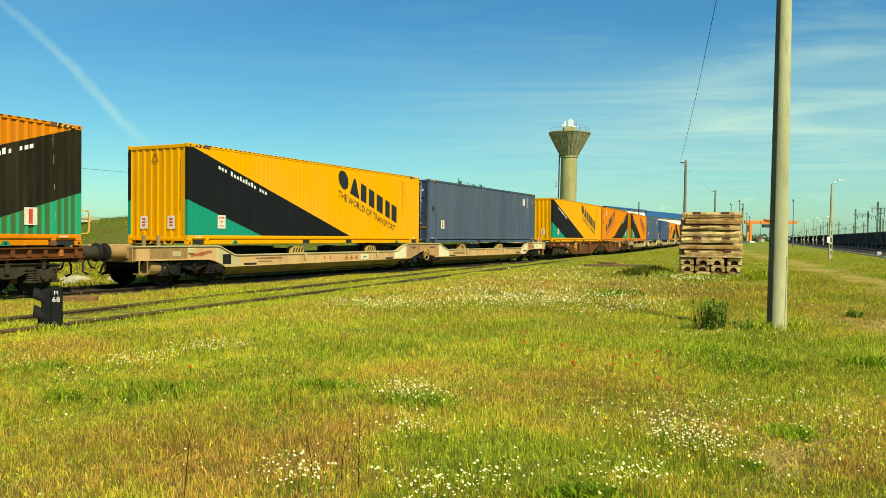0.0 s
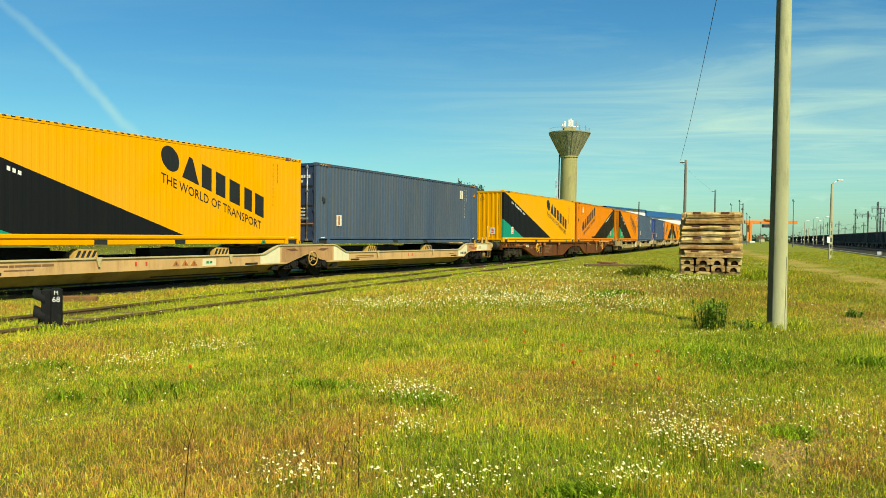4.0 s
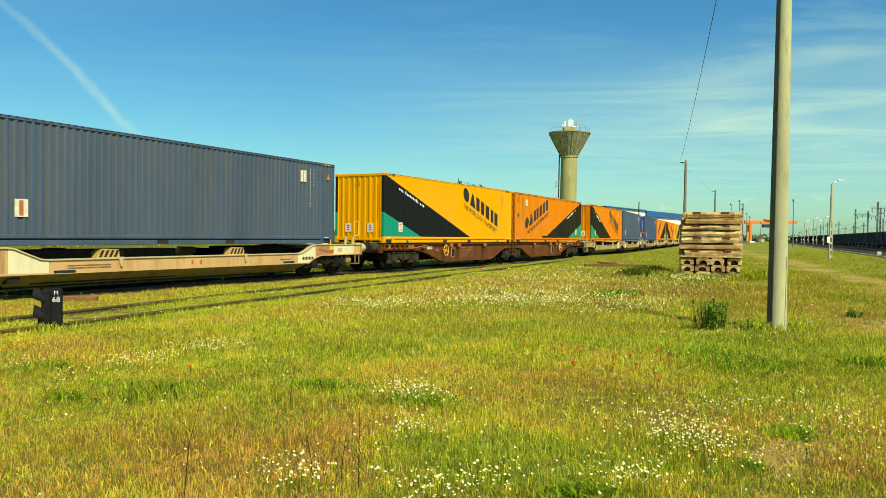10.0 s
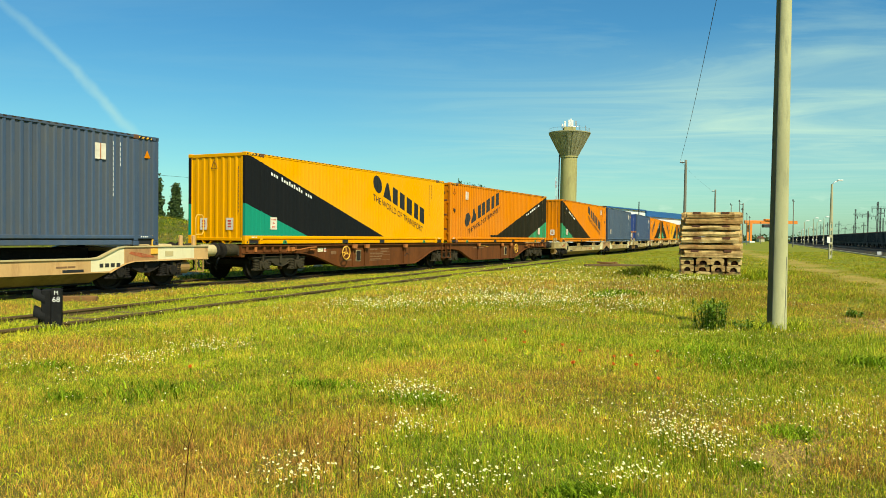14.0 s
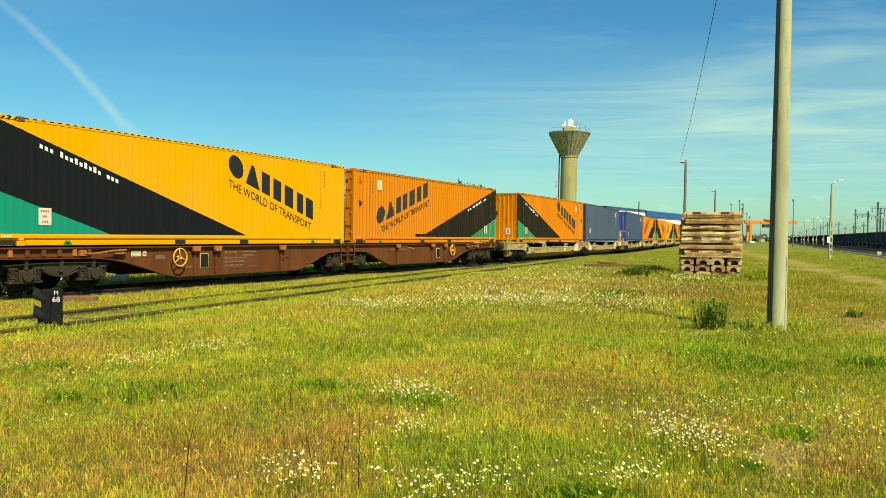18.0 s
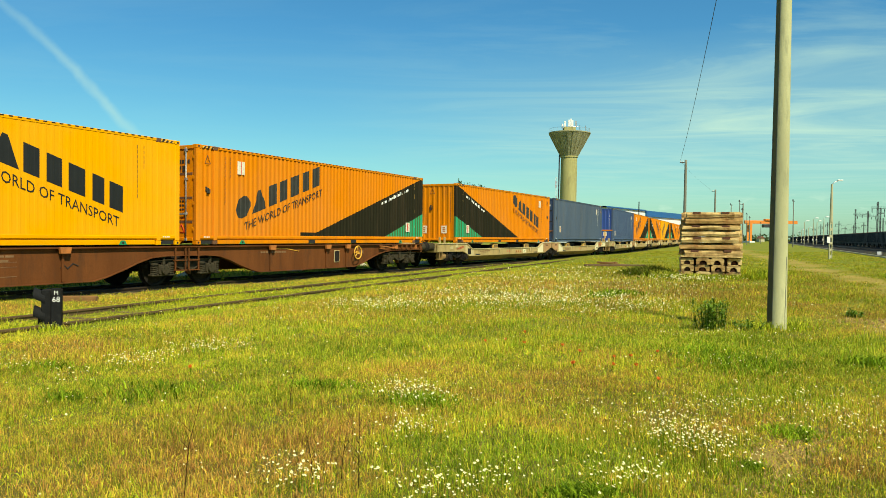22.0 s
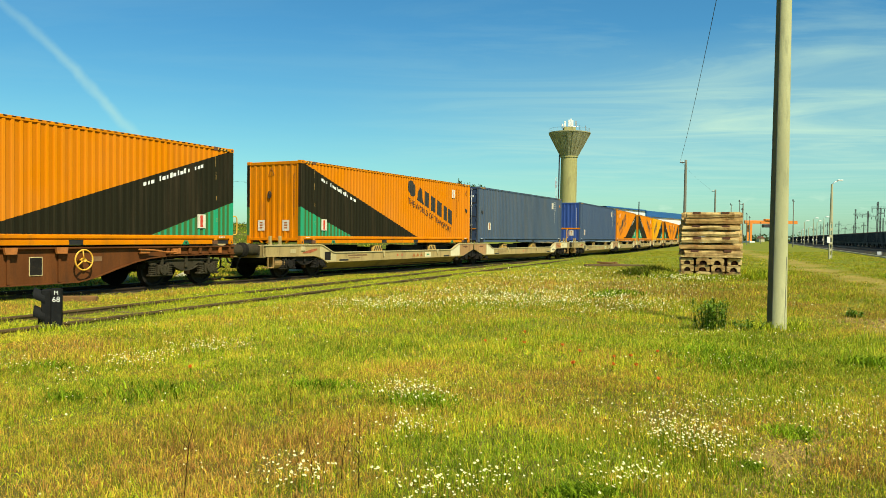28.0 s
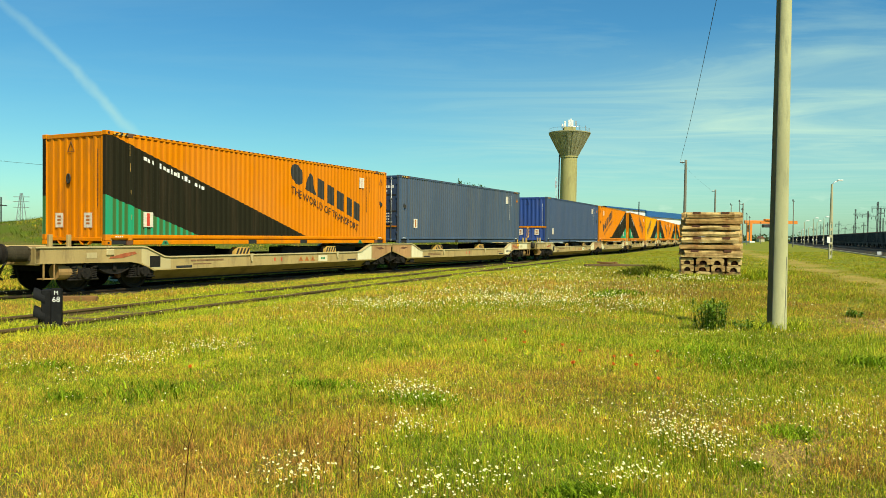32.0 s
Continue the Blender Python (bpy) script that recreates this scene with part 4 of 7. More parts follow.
        part("grime_patch", Mesh().prism(flip([(12.70, 1.085), (12.70, 0.56), (13.05, 0.52), (end - 0.26, 0.76), (end - 0.01, 0.82), (end - 0.01, 1.085)], rear), s * 1.203, s * 1.198), mat_flush, p, "rust-flushed paint beside the joint")
        part("scrape", Mesh().prism(flip([(12.95, 0.98), (13.25, 0.90), (13.6, 0.93), (13.4, 1.0)], rear), s * 1.206, s * 1.202), mat_rust, p, "rusty scrape")
        for x in (6.6, 6.95):
            part("red_mark", Mesh().box(x, x + 0.06, s * 1.20, s * 1.206, 0.60, 0.71), mat_red, p)
        if not rear:
            part("panel_frame", Mesh().box(1.42, 1.78, s * 1.20, s * 1.212, 0.56, 0.86, 0.004), mat_under, p, "dark inset panel")
    part("platform", Mesh().box(X(-o + 0.12), X(1.25), -1.16, 1.16, 1.0, 1.095, 0.01), deck, w, "flat end platform")
    part("inner_platform", Mesh().box(X(12.55), X(end), -1.16, 1.16, 1.0, 1.095, 0.01), paint, w)
    part("end_beam", Mesh().box(X(-o), X(-o + 0.14), -1.20, 1.20, 0.70, 1.10, 0.015), deck, w, "stained buffer beam")
    part("pocket_floor", Mesh().box(X(1.8), X(12.5), -0.81, 0.81, 0.165, 0.20), mat_under, w, "dark pocket floor")
    for a, b in ((1.25, 1.55), (12.3, 12.6)):
        part("pocket_wall", Mesh().box(X(a), X(b), -1.14, 1.14, 0.3, 1.0), mat_under, w)
    part("kingpin_rest", Mesh().box(X(1.6), X(4.7), -0.45, 0.45, 0.25, 1.09, 0.02), mat_under, w, "dark rest inside the pocket")
    part("gangway", Mesh().box(X(7.4), X(11.9), -0.9, -0.3, 0.25, 1.06, 0.02), mat_under, w, "dark folded deck inside the pocket")
    part("centre_sill", Mesh().box(X(-o + 0.1), X(1.4), -0.28, 0.28, 0.72, 1.0, 0.02), mat_under, w)
    # the darker variant puts the platform's shade into the bogie's colour
    bogie(X(0.35), w, mat_under)
    if not rear:
        bogie(L45 + inner + 0.06, w, mat_under)
    else:
        if wheel:
            part("hand_wheel", MESH_TANWHEEL, None, w, "stained tan brake wheel", at=pose(-0.18, -1.22, 0.64))
        for y in (-1.12, 1.12):
            hand_rail(w, L45 + o - 0.42, y, 0.8)
    for x in (-0.95, -1.45):
        part("corner_post", Mesh().box(X(x - 0.05), X(x + 0.05), -1.12, -1.04, 1.09, 1.42, 0.012), deck, w, "short upright stop")
    part("equipment_box", Mesh().tube([(X(-1.25), -0.95, 0.52), (X(-0.55), -0.95, 0.52)], 0.19, 16).box(X(-1.1), X(-0.9), -1.0, -0.9, 0.66, 0.78), mat_tan, w, "tan air cylinder under the platform")
    buffer_gear(w, X(-o), 1 if rear else -1, mat_cream if rear else mat_tan if deck is mat_tan else mat_dusty)
    part("end_step", Mesh().box(X(-o + 0.2), X(-o + 0.5), -1.22, -0.98, 0.36, 0.39, 0.006).box(X(-o + 0.2), X(-o + 0.23), -1.22, -1.19, 0.36, 0.76).box(X(-o + 0.47), X(-o + 0.5), -1.22, -1.19, 0.36, 0.76), mat_tan, w, "grimy foot step")
    for x in (0.7, 12.95):
        for y in (-0.95, 0.95):
            part("corner_lock", Mesh().lathe([(0.10, 1.09), (0.10, 1.12), (0.04, 1.15)], 12, (X(x), y, 0)), mat_under, w)
    return w


def brown_unit(rear, label, outer=0.10, inner=0.36):
    """One half of an articulated flat wagon with fish-bellied sills."""
    w = thing("flat_wagon", label, "freight wagon", "wagons of the train")
    X = (lambda x: L45 - x) if rear else (lambda x: x)
    o, end = outer, L45 + inner
    low = [(end, 0.86), (13.3, 0.86), (12.75, 0.82), (12.3, 0.70), (11.9, 0.55), (11.3, 0.36), (10.9, 0.275), (5.45, 0.275), (4.9, 0.38), (4.3, 0.56), (3.7, 0.72), (3.2, 0.81), (2.6, 0.86), (-o, 0.88)]
    for s in (-1, 1):
        p = part("side_sill", Mesh().prism(flip(low + [(-o, 1.09), (end, 1.09)], rear), s * 1.12, s * 1.09), mat_brown, w, "red-brown fish-bellied side sill")
        f = Mesh()
        ribbon(f, flip([(-o, 1.085), (end, 1.085)], rear), 0.035, s * 1.21, s * 1.02)
        part("top_flange", f, mat_brown, p)
        f = Mesh()
        ribbon(f, flip([(x, z - 0.022) for x, z in low[::-1]], rear), 0.024, s * 1.20, s * 1.02)
        part("lower_flange", f, mat_brown, p)
        for x in (6.12, 6.99, 10.05) if not rear else (5.95, 7.23, 10.35):
            part("fold_lock", Mesh().prism([(X(x) - 0.16, 1.12), (X(x) + 0.16, 1.12), (X(x) + 0.13, 0.97), (X(x) - 0.13, 0.97)], s * 1.27, s * 1.20), mat_lock, w, "rusty orange folding container lock")
            part("stiffener", Mesh().box(X(x) - 0.03, X(x) + 0.03, s * 1.12, s * 1.17, 0.30, 1.08), mat_brown, p)
        f = part("inset_frame", Mesh().box(X(6.37), X(6.71), s * 1.12, s * 1.135, 0.46, 0.90, 0.004), mat_cream, p, "pale frame round a dark panel")
        part("inset_panel", Mesh().box(X(6.39), X(6.69), s * 1.13, s * 1.138, 0.48, 0.88), mat_under, f, "dark green panel")
        if not rear:
            plate = part("notice_plate", Mesh().box(X(3.9), X(4.22), s * 1.12, s * 1.127, 0.86, 1.0), mat_patch, p, "pale gridded plate")
            for q in range(3):
                part("grid_line", Mesh().box(3.92, 4.20, s * 1.13, s * 1.126, 0.885 + q * 0.04, 0.892 + q * 0.04), mat_dusty, plate)
            red = part("red_plate", Mesh().box(X(4.28), X(4.40), s * 1.12, s * 1.127, 0.86, 1.0), mat_label, p, "white plate with a red mark")
            part("mark", Mesh().box(4.30, 4.38, s * 1.13, s * 1.126, 0.90, 0.95), mat_red, red)
        part("sign_frame", Mesh().box(X(4.72), X(5.05), s * 1.12, s * 1.126, 0.76, 0.88), mat_faded, p, "pale faded sign")
        if not rear:
            bars(p, s, [(7.4, 0.88, 0.06, (0.3, 0.2)), (8.2, 0.9, 0.05, (0.4, 0.2)), (8.2, 0.8, 0.05, (0.5,)), (7.4, 0.72, 0.05, (0.16, 0.2, 0.16, 0.2, 0.16)), (7.4, 0.6, 0.05, (0.22, 0.2, 0.2, 0.2)), (7.4, 0.5, 0.04, (0.2, 0.2, 0.2, 0.16)), (5.6, 0.5, 0.05, (0.5,))], mat_faded, y=1.127)
            for a, b in ((0, -0.14), (0, 0.14), (1, 0)):
                part("frame_line", Mesh().box(7.36, 8.9, s * 1.12, s * 1.127, 0.46 if b < 0 else 0.68 if a else 0.79, 0.475 if b < 0 else 0.69 if a else 0.80), mat_faded, p)
            part("scrawl", Mesh().tube([(10.0, s * 1.125, 0.62), (10.1, s * 1.125, 0.70), (10.2, s * 1.125, 0.60), (10.35, s * 1.125, 0.72), (10.5, s * 1.125, 0.66)], 0.014, 4), mat_rubber_shade, p, "black paint scrawl")
        else:
            bars(p, s, [(2.9, 0.86, 0.06, (0.1, 0.1, 0.1, 0.1, 0.1, 0.1, 0.1, 0.1, 0.1, 0.1))], mat_faded, "owner_mark", "row of plain faded blocks", y=1.127)
            part("swoosh", Mesh().tube([(3.6, s * 1.125, 1.0), (4.2, s * 1.125, 1.0), (4.9, s * 1.125, 0.9)], 0.012, 4), mat_handle, p, "thin yellow curve")
        part("hand_wheel", MESH_HANDWHEEL, None, w, "yellow brake wheel", at=pose(X(5.41), s * 1.33, 0.81, 0, 0, 0 if s < 0 else 180))
        chan = part("bracket_channel", Mesh().box(X(0.05), X(2.62), s * 1.15, s * 1.12, 0.88, 0.925, 0.006), mat_brown, w, "brown channel with open pockets")
        for k in range(7):
            xx = X(0.12 + k * 0.41)
            part("bracket", Mesh().box(xx - 0.05, xx + 0.05, s * 1.20, s * 1.12, 0.90, 1.07, 0.01), mat_lock if k in (1, 5) else mat_brown, chan)
        part("uncoupling_lever", Mesh().tube([(X(2.35), s * 1.24, 0.96), (X(2.7), s * 1.26, 0.96), (X(3.2), s * 1.27, 1.02), (X(3.62), s * 1.27, 1.04), (X(3.62), s * 1.2, 1.04)], 0.022, 6).box(X(3.28), X(3.60), s * 1.25, s * 1.2, 0.93, 1.03, 0.01).box(X(2.28), X(2.45), s * 1.25, s * 1.13, 0.90, 1.05, 0.01), mat_lock, w, "orange brake lever with its bracket")
        part("ladder", Mesh().box(X(end - 0.5), X(end - 0.46), s * 1.2, s * 1.17, 0.42, 1.08).box(X(end - 0.12), X(end - 0.08), s * 1.2, s * 1.17, 0.42, 1.08).box(X(end - 0.5), X(end - 0.08), s * 1.22, s * 1.10, 0.42, 0.45).box(X(end - 0.5), X(end - 0.08), s * 1.22, s * 1.12, 0.70, 0.73), mat_brown, w, "red-brown foot step")
    part("deck_frame", Mesh().box(X(0.0), X(end), -0.36, 0.36, 0.74, 1.06, 0.02), mat_under, w, "dark centre sill")
    for x in (0.1, 2.4, 4.6, 6.9, 9.2, 11.5, 13.4):
        part("cross_beam", Mesh().box(X(x) - 0.09, X(x) + 0.09, -1.1, 1.1, 0.80, 1.06, 0.01), mat_under, w)
    part("end_beam", Mesh().box(X(-o), X(-o + 0.14), -1.16, 1.16, 0.74, 1.09, 0.015), mat_brown, w, "red-brown buffer beam")
    bogie(X(1.85), w, mat_dusty)
    if not rear:
        bogie(end + 0.05, w, mat_dusty)
    else:
        hand_rail(w, L45 + o - 0.05, -1.05, 0.78)
    buffer_gear(w, X(-o), 1 if rear else -1, mat_dusty)
    return w


B, P = brown_unit, beige_unit
UNITS = [
    (B, True, "red-brown flat wagon half under an orange container"),
    (P, False, "beige pocket wagon half under a yellow container"),
    (P, True, "beige pocket wagon half under a slate-blue container"),
    (B, False, "red-brown flat wagon half under a yellow container"),
    (B, True, "red-brown flat wagon half under an orange container"),
    (P, False, "beige pocket wagon half under an orange container"),
    (P, True, "beige pocket wagon half under a slate-blue container"),
    (P, False, "beige pocket wagon half under a blue container"),
    (P, True, "beige pocket wagon half under a far orange container"),
    (P, False, "beige pocket wagon half far down the train"),
    (P, True, "beige pocket wagon half far down the train"),
    (P, False, "beige pocket wagon half far down the train"),
    (P, True, "beige pocket wagon half far down the train"),
    (P, False, "beige pocket wagon half at the far end of the train"),
    (P, True, "beige pocket wagon half at the far end of the train"),
]
for i, ((make, rear, label), start) in enumerate(zip(UNITS, STARTS)):
    wagon = make(rear, label) if make is B else make(rear, label, paint=mat_beige if i < 4 else mat_olive, wheel=i == 2)
    rolling.append((wagon, start, RAIL))

# ---------------------------------------------------------------- ground
def bank(x, y):
    """The grassy bank beyond the track, highest where the train leaves the view."""
    d = (x + 24.0) * -0.45 + (y - 46.0) * 0.89           # metres beyond its crest line
    along = (x + 24.0) * 0.89 + (y - 46.0) * 0.45
    rise = np.exp(-(np.minimum(d, 0) / 5.5) ** 2) * np.exp(-(np.maximum(d, 0) / 40.0) ** 2)
    fade = 1.0 / (1.0 + np.exp(np.clip((along - 26.0) / 5.0, -50, 50)))
    return rise * fade * (2.35 + 0.25 * np.sin(along * 0.31) + 0.12 * np.sin(along * 1.1 + 1.0))


def height(x, y):
    """Height of the ground."""
    x, y = np.asarray(x, float), np.asarray(y, float)
    h = 0.022 * np.sin(x * 1.1 + 0.4 * y) + 0.020 * np.sin(y * 0.83 - 0.5 * x + 1.3) + 0.012 * np.sin(2.7 * x - 1.9 * y) - 0.02
    near = np.exp(-(np.hypot(x, y) / 90.0) ** 2)
    return h * near + bank(x, y)


def bare_soil(x, y):
    """How bare the ground is: a trodden patch and the wheel ruts of a lane."""
    x, y = np.asarray(x, float), np.asarray(y, float)
    wob = 0.12 * np.sin(7 * x + 3 * y) + 0.1 * np.sin(5 * y - 6 * x)
    a = np.exp(-(((x - 2.50) / 0.70) ** 2 + ((y - 5.50 - (x - 2.5) * 1.25) / 0.40) ** 2)) + wob * 0.75
    lane = 15.5 + (y - 26.3) * 0.317
    b = np.exp(-((x - lane) / 1.2) ** 2) * np.clip((y - 14) / 6, 0, 1) + wob * 1.6
    c = np.exp(-((x - 8.0 - (y - 13.7) * 0.3) / 0.7) ** 2) * np.exp(-((y - 13.4) / 1.8) ** 2) + wob * 0.5
    return np.clip(np.maximum(np.maximum(0.72 * a, 0.85 * b), 0.8 * c), 0, 1)


xs = np.sign(np.linspace(-1, 1, 281)) * (np.abs(np.linspace(-1, 1, 281)) ** 3.2) * 2400
ys = np.concatenate([np.linspace(-400, -4, 12), np.linspace(0, 1, 260) ** 3.0 * 3200])
gx, gy = np.meshgrid(xs, ys)
gz = height(gx, gy)
ground_me = bpy.data.meshes.new("ground")
nx, ny = len(xs), len(ys)
idx = np.arange(nx * ny).reshape(ny, nx)
quads = np.stack([idx[:-1, :-1], idx[:-1, 1:], idx[1:, 1:], idx[1:, :-1]], -1).reshape(-1, 4)
ground_me.from_pydata(np.stack([gx, gy, gz], -1).reshape(-1, 3).tolist(), [], quads.tolist())
ground_me.polygons.foreach_set("use_smooth", [True] * len(ground_me.polygons))
bare = ground_me.attributes.new("bare", "FLOAT", "POINT")
bare.data.foreach_set("value", bare_soil(gx, gy).reshape(-1))
rough = ground_me.attributes.new("rough", "FLOAT", "POINT")
rough.data.foreach_set("value", np.clip(bank(gx, gy) / 0.8, 0, 1).reshape(-1))
soil = ground_me.attributes.new("soil", "FLOAT", "POINT")
soil.data.foreach_set("value", np.exp(-(np.hypot(gx, gy) / 17.0) ** 4).reshape(-1))
k = Nodes("meadow soil")
big, mid, fine = k.noise(0.10, 5, 0.6), k.noise(0.9, 5, 0.6), k.noise(18, 4, 0.65)
c = k.mix(k.step(big, 0.32, 0.55), (0.190, 0.240, 0.014), (0.285, 0.245, 0.030))
c = k.mix(k.step(mid, 0.42, 0.68), c, (0.150, 0.215, 0.014))
c = k.mix(k.step(fine, 0.35, 0.6, 0, 0.30), c, (0.110, 0.100, 0.025))
sl = k.n.new("ShaderNodeAttribute")
sl.attribute_name = "soil"
c = k.mix(k.math("MULTIPLY", sl.outputs["Fac"], k.step(fine, 0.3, 0.6, 0.35, 0.9)), c, (0.135, 0.105, 0.032))
rg = k.n.new("ShaderNodeAttribute")
rg.attribute_name = "rough"
c = k.mix(rg.outputs["Fac"], c, k.mix(k.step(mid, 0.4, 0.65), (0.085, 0.120, 0.012), (0.125, 0.100, 0.030)))
attr = k.n.new("ShaderNodeAttribute")
attr.attribute_name = "bare"
c = k.mix(k.step(attr.outputs["Fac"], 0.25, 0.8), c, k.mix(fine, (0.31, 0.20, 0.045), (0.52, 0.37, 0.105)))
k.bump(k.noise(30, 4, 0.7), 0.6, 0.05)
ground_me.materials.append(k.done(c, 0.95, 0, 0.1))
ground = tagged(new("ground", ground_me), "flat grassy railway meadow with bare worn patches", "ground", kind="structure")

# ---------------------------------------------------------------- tracks
mat_rail = plain("rusty rail", (0.050, 0.030, 0.014), 0.7, 0.3, 0.3, 3.0, (0.06, 0.035, 0.02), 0.4, 0.2)
mat_old_rail = plain("brown disused rail", (0.125, 0.075, 0.026), 0.85, 0.1, 0.35, 2.2, (0.08, 0.06, 0.025), 0.6, 0.3)
mat_sleeper = plain("weathered sleeper wood", (0.15, 0.09, 0.042), 0.9, 0, 0.35, 3.0, (0.06, 0.04, 0.025), 0.5, 0.5)
mat_ballast = plain("dark track ballast", (0.040, 0.033, 0.022), 0.95, 0, 0.4, 9.0, (0.05, 0.04, 0.03), 0.5, 0.9)


def rail_mesh(points, sink=0.0):
    """A flat-bottomed rail along (x, y) points, its head at the rails' height."""
    prof = [(-0.07, -0.16), (0.07, -0.16), (0.07, -0.145), (0.012, -0.12), (0.012, -0.045), (0.036, -0.035), (0.036, -0.006), (0.028, 0.0), (-0.028, 0.0), (-0.036, -0.006), (-0.036, -0.035), (-0.012, -0.045), (-0.012, -0.12), (-0.07, -0.145)]
    m = Mesh()
    n = len(prof)
    for i, p in enumerate(points):
        a, b = points[max(0, i - 1)], points[min(len(points) - 1, i + 1)]
        d = Vector((b[0] - a[0], b[1] - a[1])).normalized()
        m.v += [(p[0] + d.y * q, p[1] - d.x * q, RAIL - sink + z) for q, z in prof]
    for i in range(len(points) - 1):
        for j in range(n):
            l = (j + 1) % n
            m.f.append((i * n + j, i * n + l, (i + 1) * n + l, (i + 1) * n + j))
    return m


def track(name, line, label, first, last, sink=0.0, steel=None):
    """Two rails and wooden sleepers along a centre line."""
    t = tagged(new(name), label, "railway track", kind="structure")
    for s in (-1, 1):
        pts = []
        for i, p in enumerate(line):
            a, b = line[max(0, i - 1)], line[min(len(line) - 1, i + 1)]
            d = Vector((b[0] - a[0], b[1] - a[1])).normalized()
            pts.append((p[0] + d.y * 0.753 * s, p[1] - d.x * 0.753 * s))
        part("rail", rail_mesh(pts, sink), steel or mat_rail, t, "rusty steel rail")
    me = Mesh().box(-0.12, 0.12, -1.25, 1.25, -0.25, -0.075, 0.02).data("sleeper", [mat_sleeper])
    run = 0.0
    for (x0, y0), (x1, y1) in zip(line[first:last], line[first + 1:last]):
        d = math.hypot(x1 - x0, y1 - y0)
        while run < d:
            f = run / d
            a = math.degrees(math.atan2(y1 - y0, x1 - x0))
            part("sleeper", me, None, t, at=pose(x0 + (x1 - x0) * f, y0 + (y1 - y0) * f, RAIL - sink + random.uniform(-0.05, -0.02), 0, 0, a + random.uniform(-1.5, 1.5)))
            run += 0.65
        run -= d
    return t


def centre(s):
    a = radians(heading(s))
    p = face(s)
    return (p.x - math.cos(a) * WIDTH / 2, p.y + math.sin(a) * WIDTH / 2)


main_line = [centre(-30 + i * 2.0) for i in range(150)]
track("track_main", main_line, "curving railway track under the train, in grass", 4, 50)
SID = radians(20.95)
siding_line = [(-5.74 + math.sin(SID) * d, 16.2 + math.cos(SID) * d) for d in np.arange(-16, 44, 2.0)]
track("track_siding", siding_line, "rusty overgrown siding track sunk in grass", 2, 24, 0.02, mat_old_rail)


def track_gap(x, y):
    """Distance to the nearer track's centre line."""
    x, y = np.asarray(x, float), np.asarray(y, float)
    d = np.abs((x + 5.74) * math.cos(SID) - (y - 16.2) * math.sin(SID)) + np.where(y > 58, 99, 0)
    ml = np.array(main_line)
    xc = np.interp(y, ml[:, 1], ml[:, 0])
    return d, np.abs(x - xc) * 0.89


# stone bed that shows between the wheels of the main track
bed = Mesh()
for (x0, y0), (x1, y1) in zip(main_line[4:70], main_line[5:71]):
    d = Vector((x1 - x0, y1 - y0)).normalized() * 1.0
    bed.quad((x0 + d.y, y0 - d.x, -0.01), (x1 + d.y, y1 - d.x, -0.01), (x1 - d.y, y1 + d.x, -0.01), (x0 - d.y, y0 + d.x, -0.01))
tagged(new("ballast_bed", bed.data("ballast_bed", [mat_ballast])), "dark earthy ballast under the train's track", "ballast", kind="structure")

# ---------------------------------------------------------------- concrete poles and wire
mat_concrete = plain("weathered concrete", (0.50, 0.45, 0.27), 0.85, var=0.16, scale=1.6, dirt=(0.20, 0.19, 0.13), dirt_amount=0.35, bump=0.35, streak=True)
mat_pole = plain("mottled pole concrete", (0.50, 0.47, 0.245), 0.85, var=0.26, scale=2.6, dirt=(0.17, 0.17, 0.10), dirt_amount=0.6, bump=0.5, streak=True)
# darker concrete that deepens the shade on the near pole's flat side
mat_pole_shade = plain("algae-darkened concrete", (0.15, 0.14, 0.065), 0.9, var=0.35, scale=3.0, dirt=(0.05, 0.05, 0.025), dirt_amount=0.6, bump=0.4, streak=True)
mat_tie = plain("orange-brown old timber", (0.21, 0.105, 0.032), 0.9, 0, 0.3, 3.0, (0.10, 0.05, 0.025), 0.5, 0.5)
mat_old_pole = plain("old grey pole", (0.20, 0.185, 0.14), 0.9, var=0.2, scale=2.0, streak=True)
mat_dark_steel = plain("dark weathered steel", (0.055, 0.055, 0.055), 0.6, 0.4, 0.25, 5)
mat_wire = plain("cable", (0.03, 0.03, 0.03), 0.6, 0.3, 0.1)


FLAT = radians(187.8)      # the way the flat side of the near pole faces


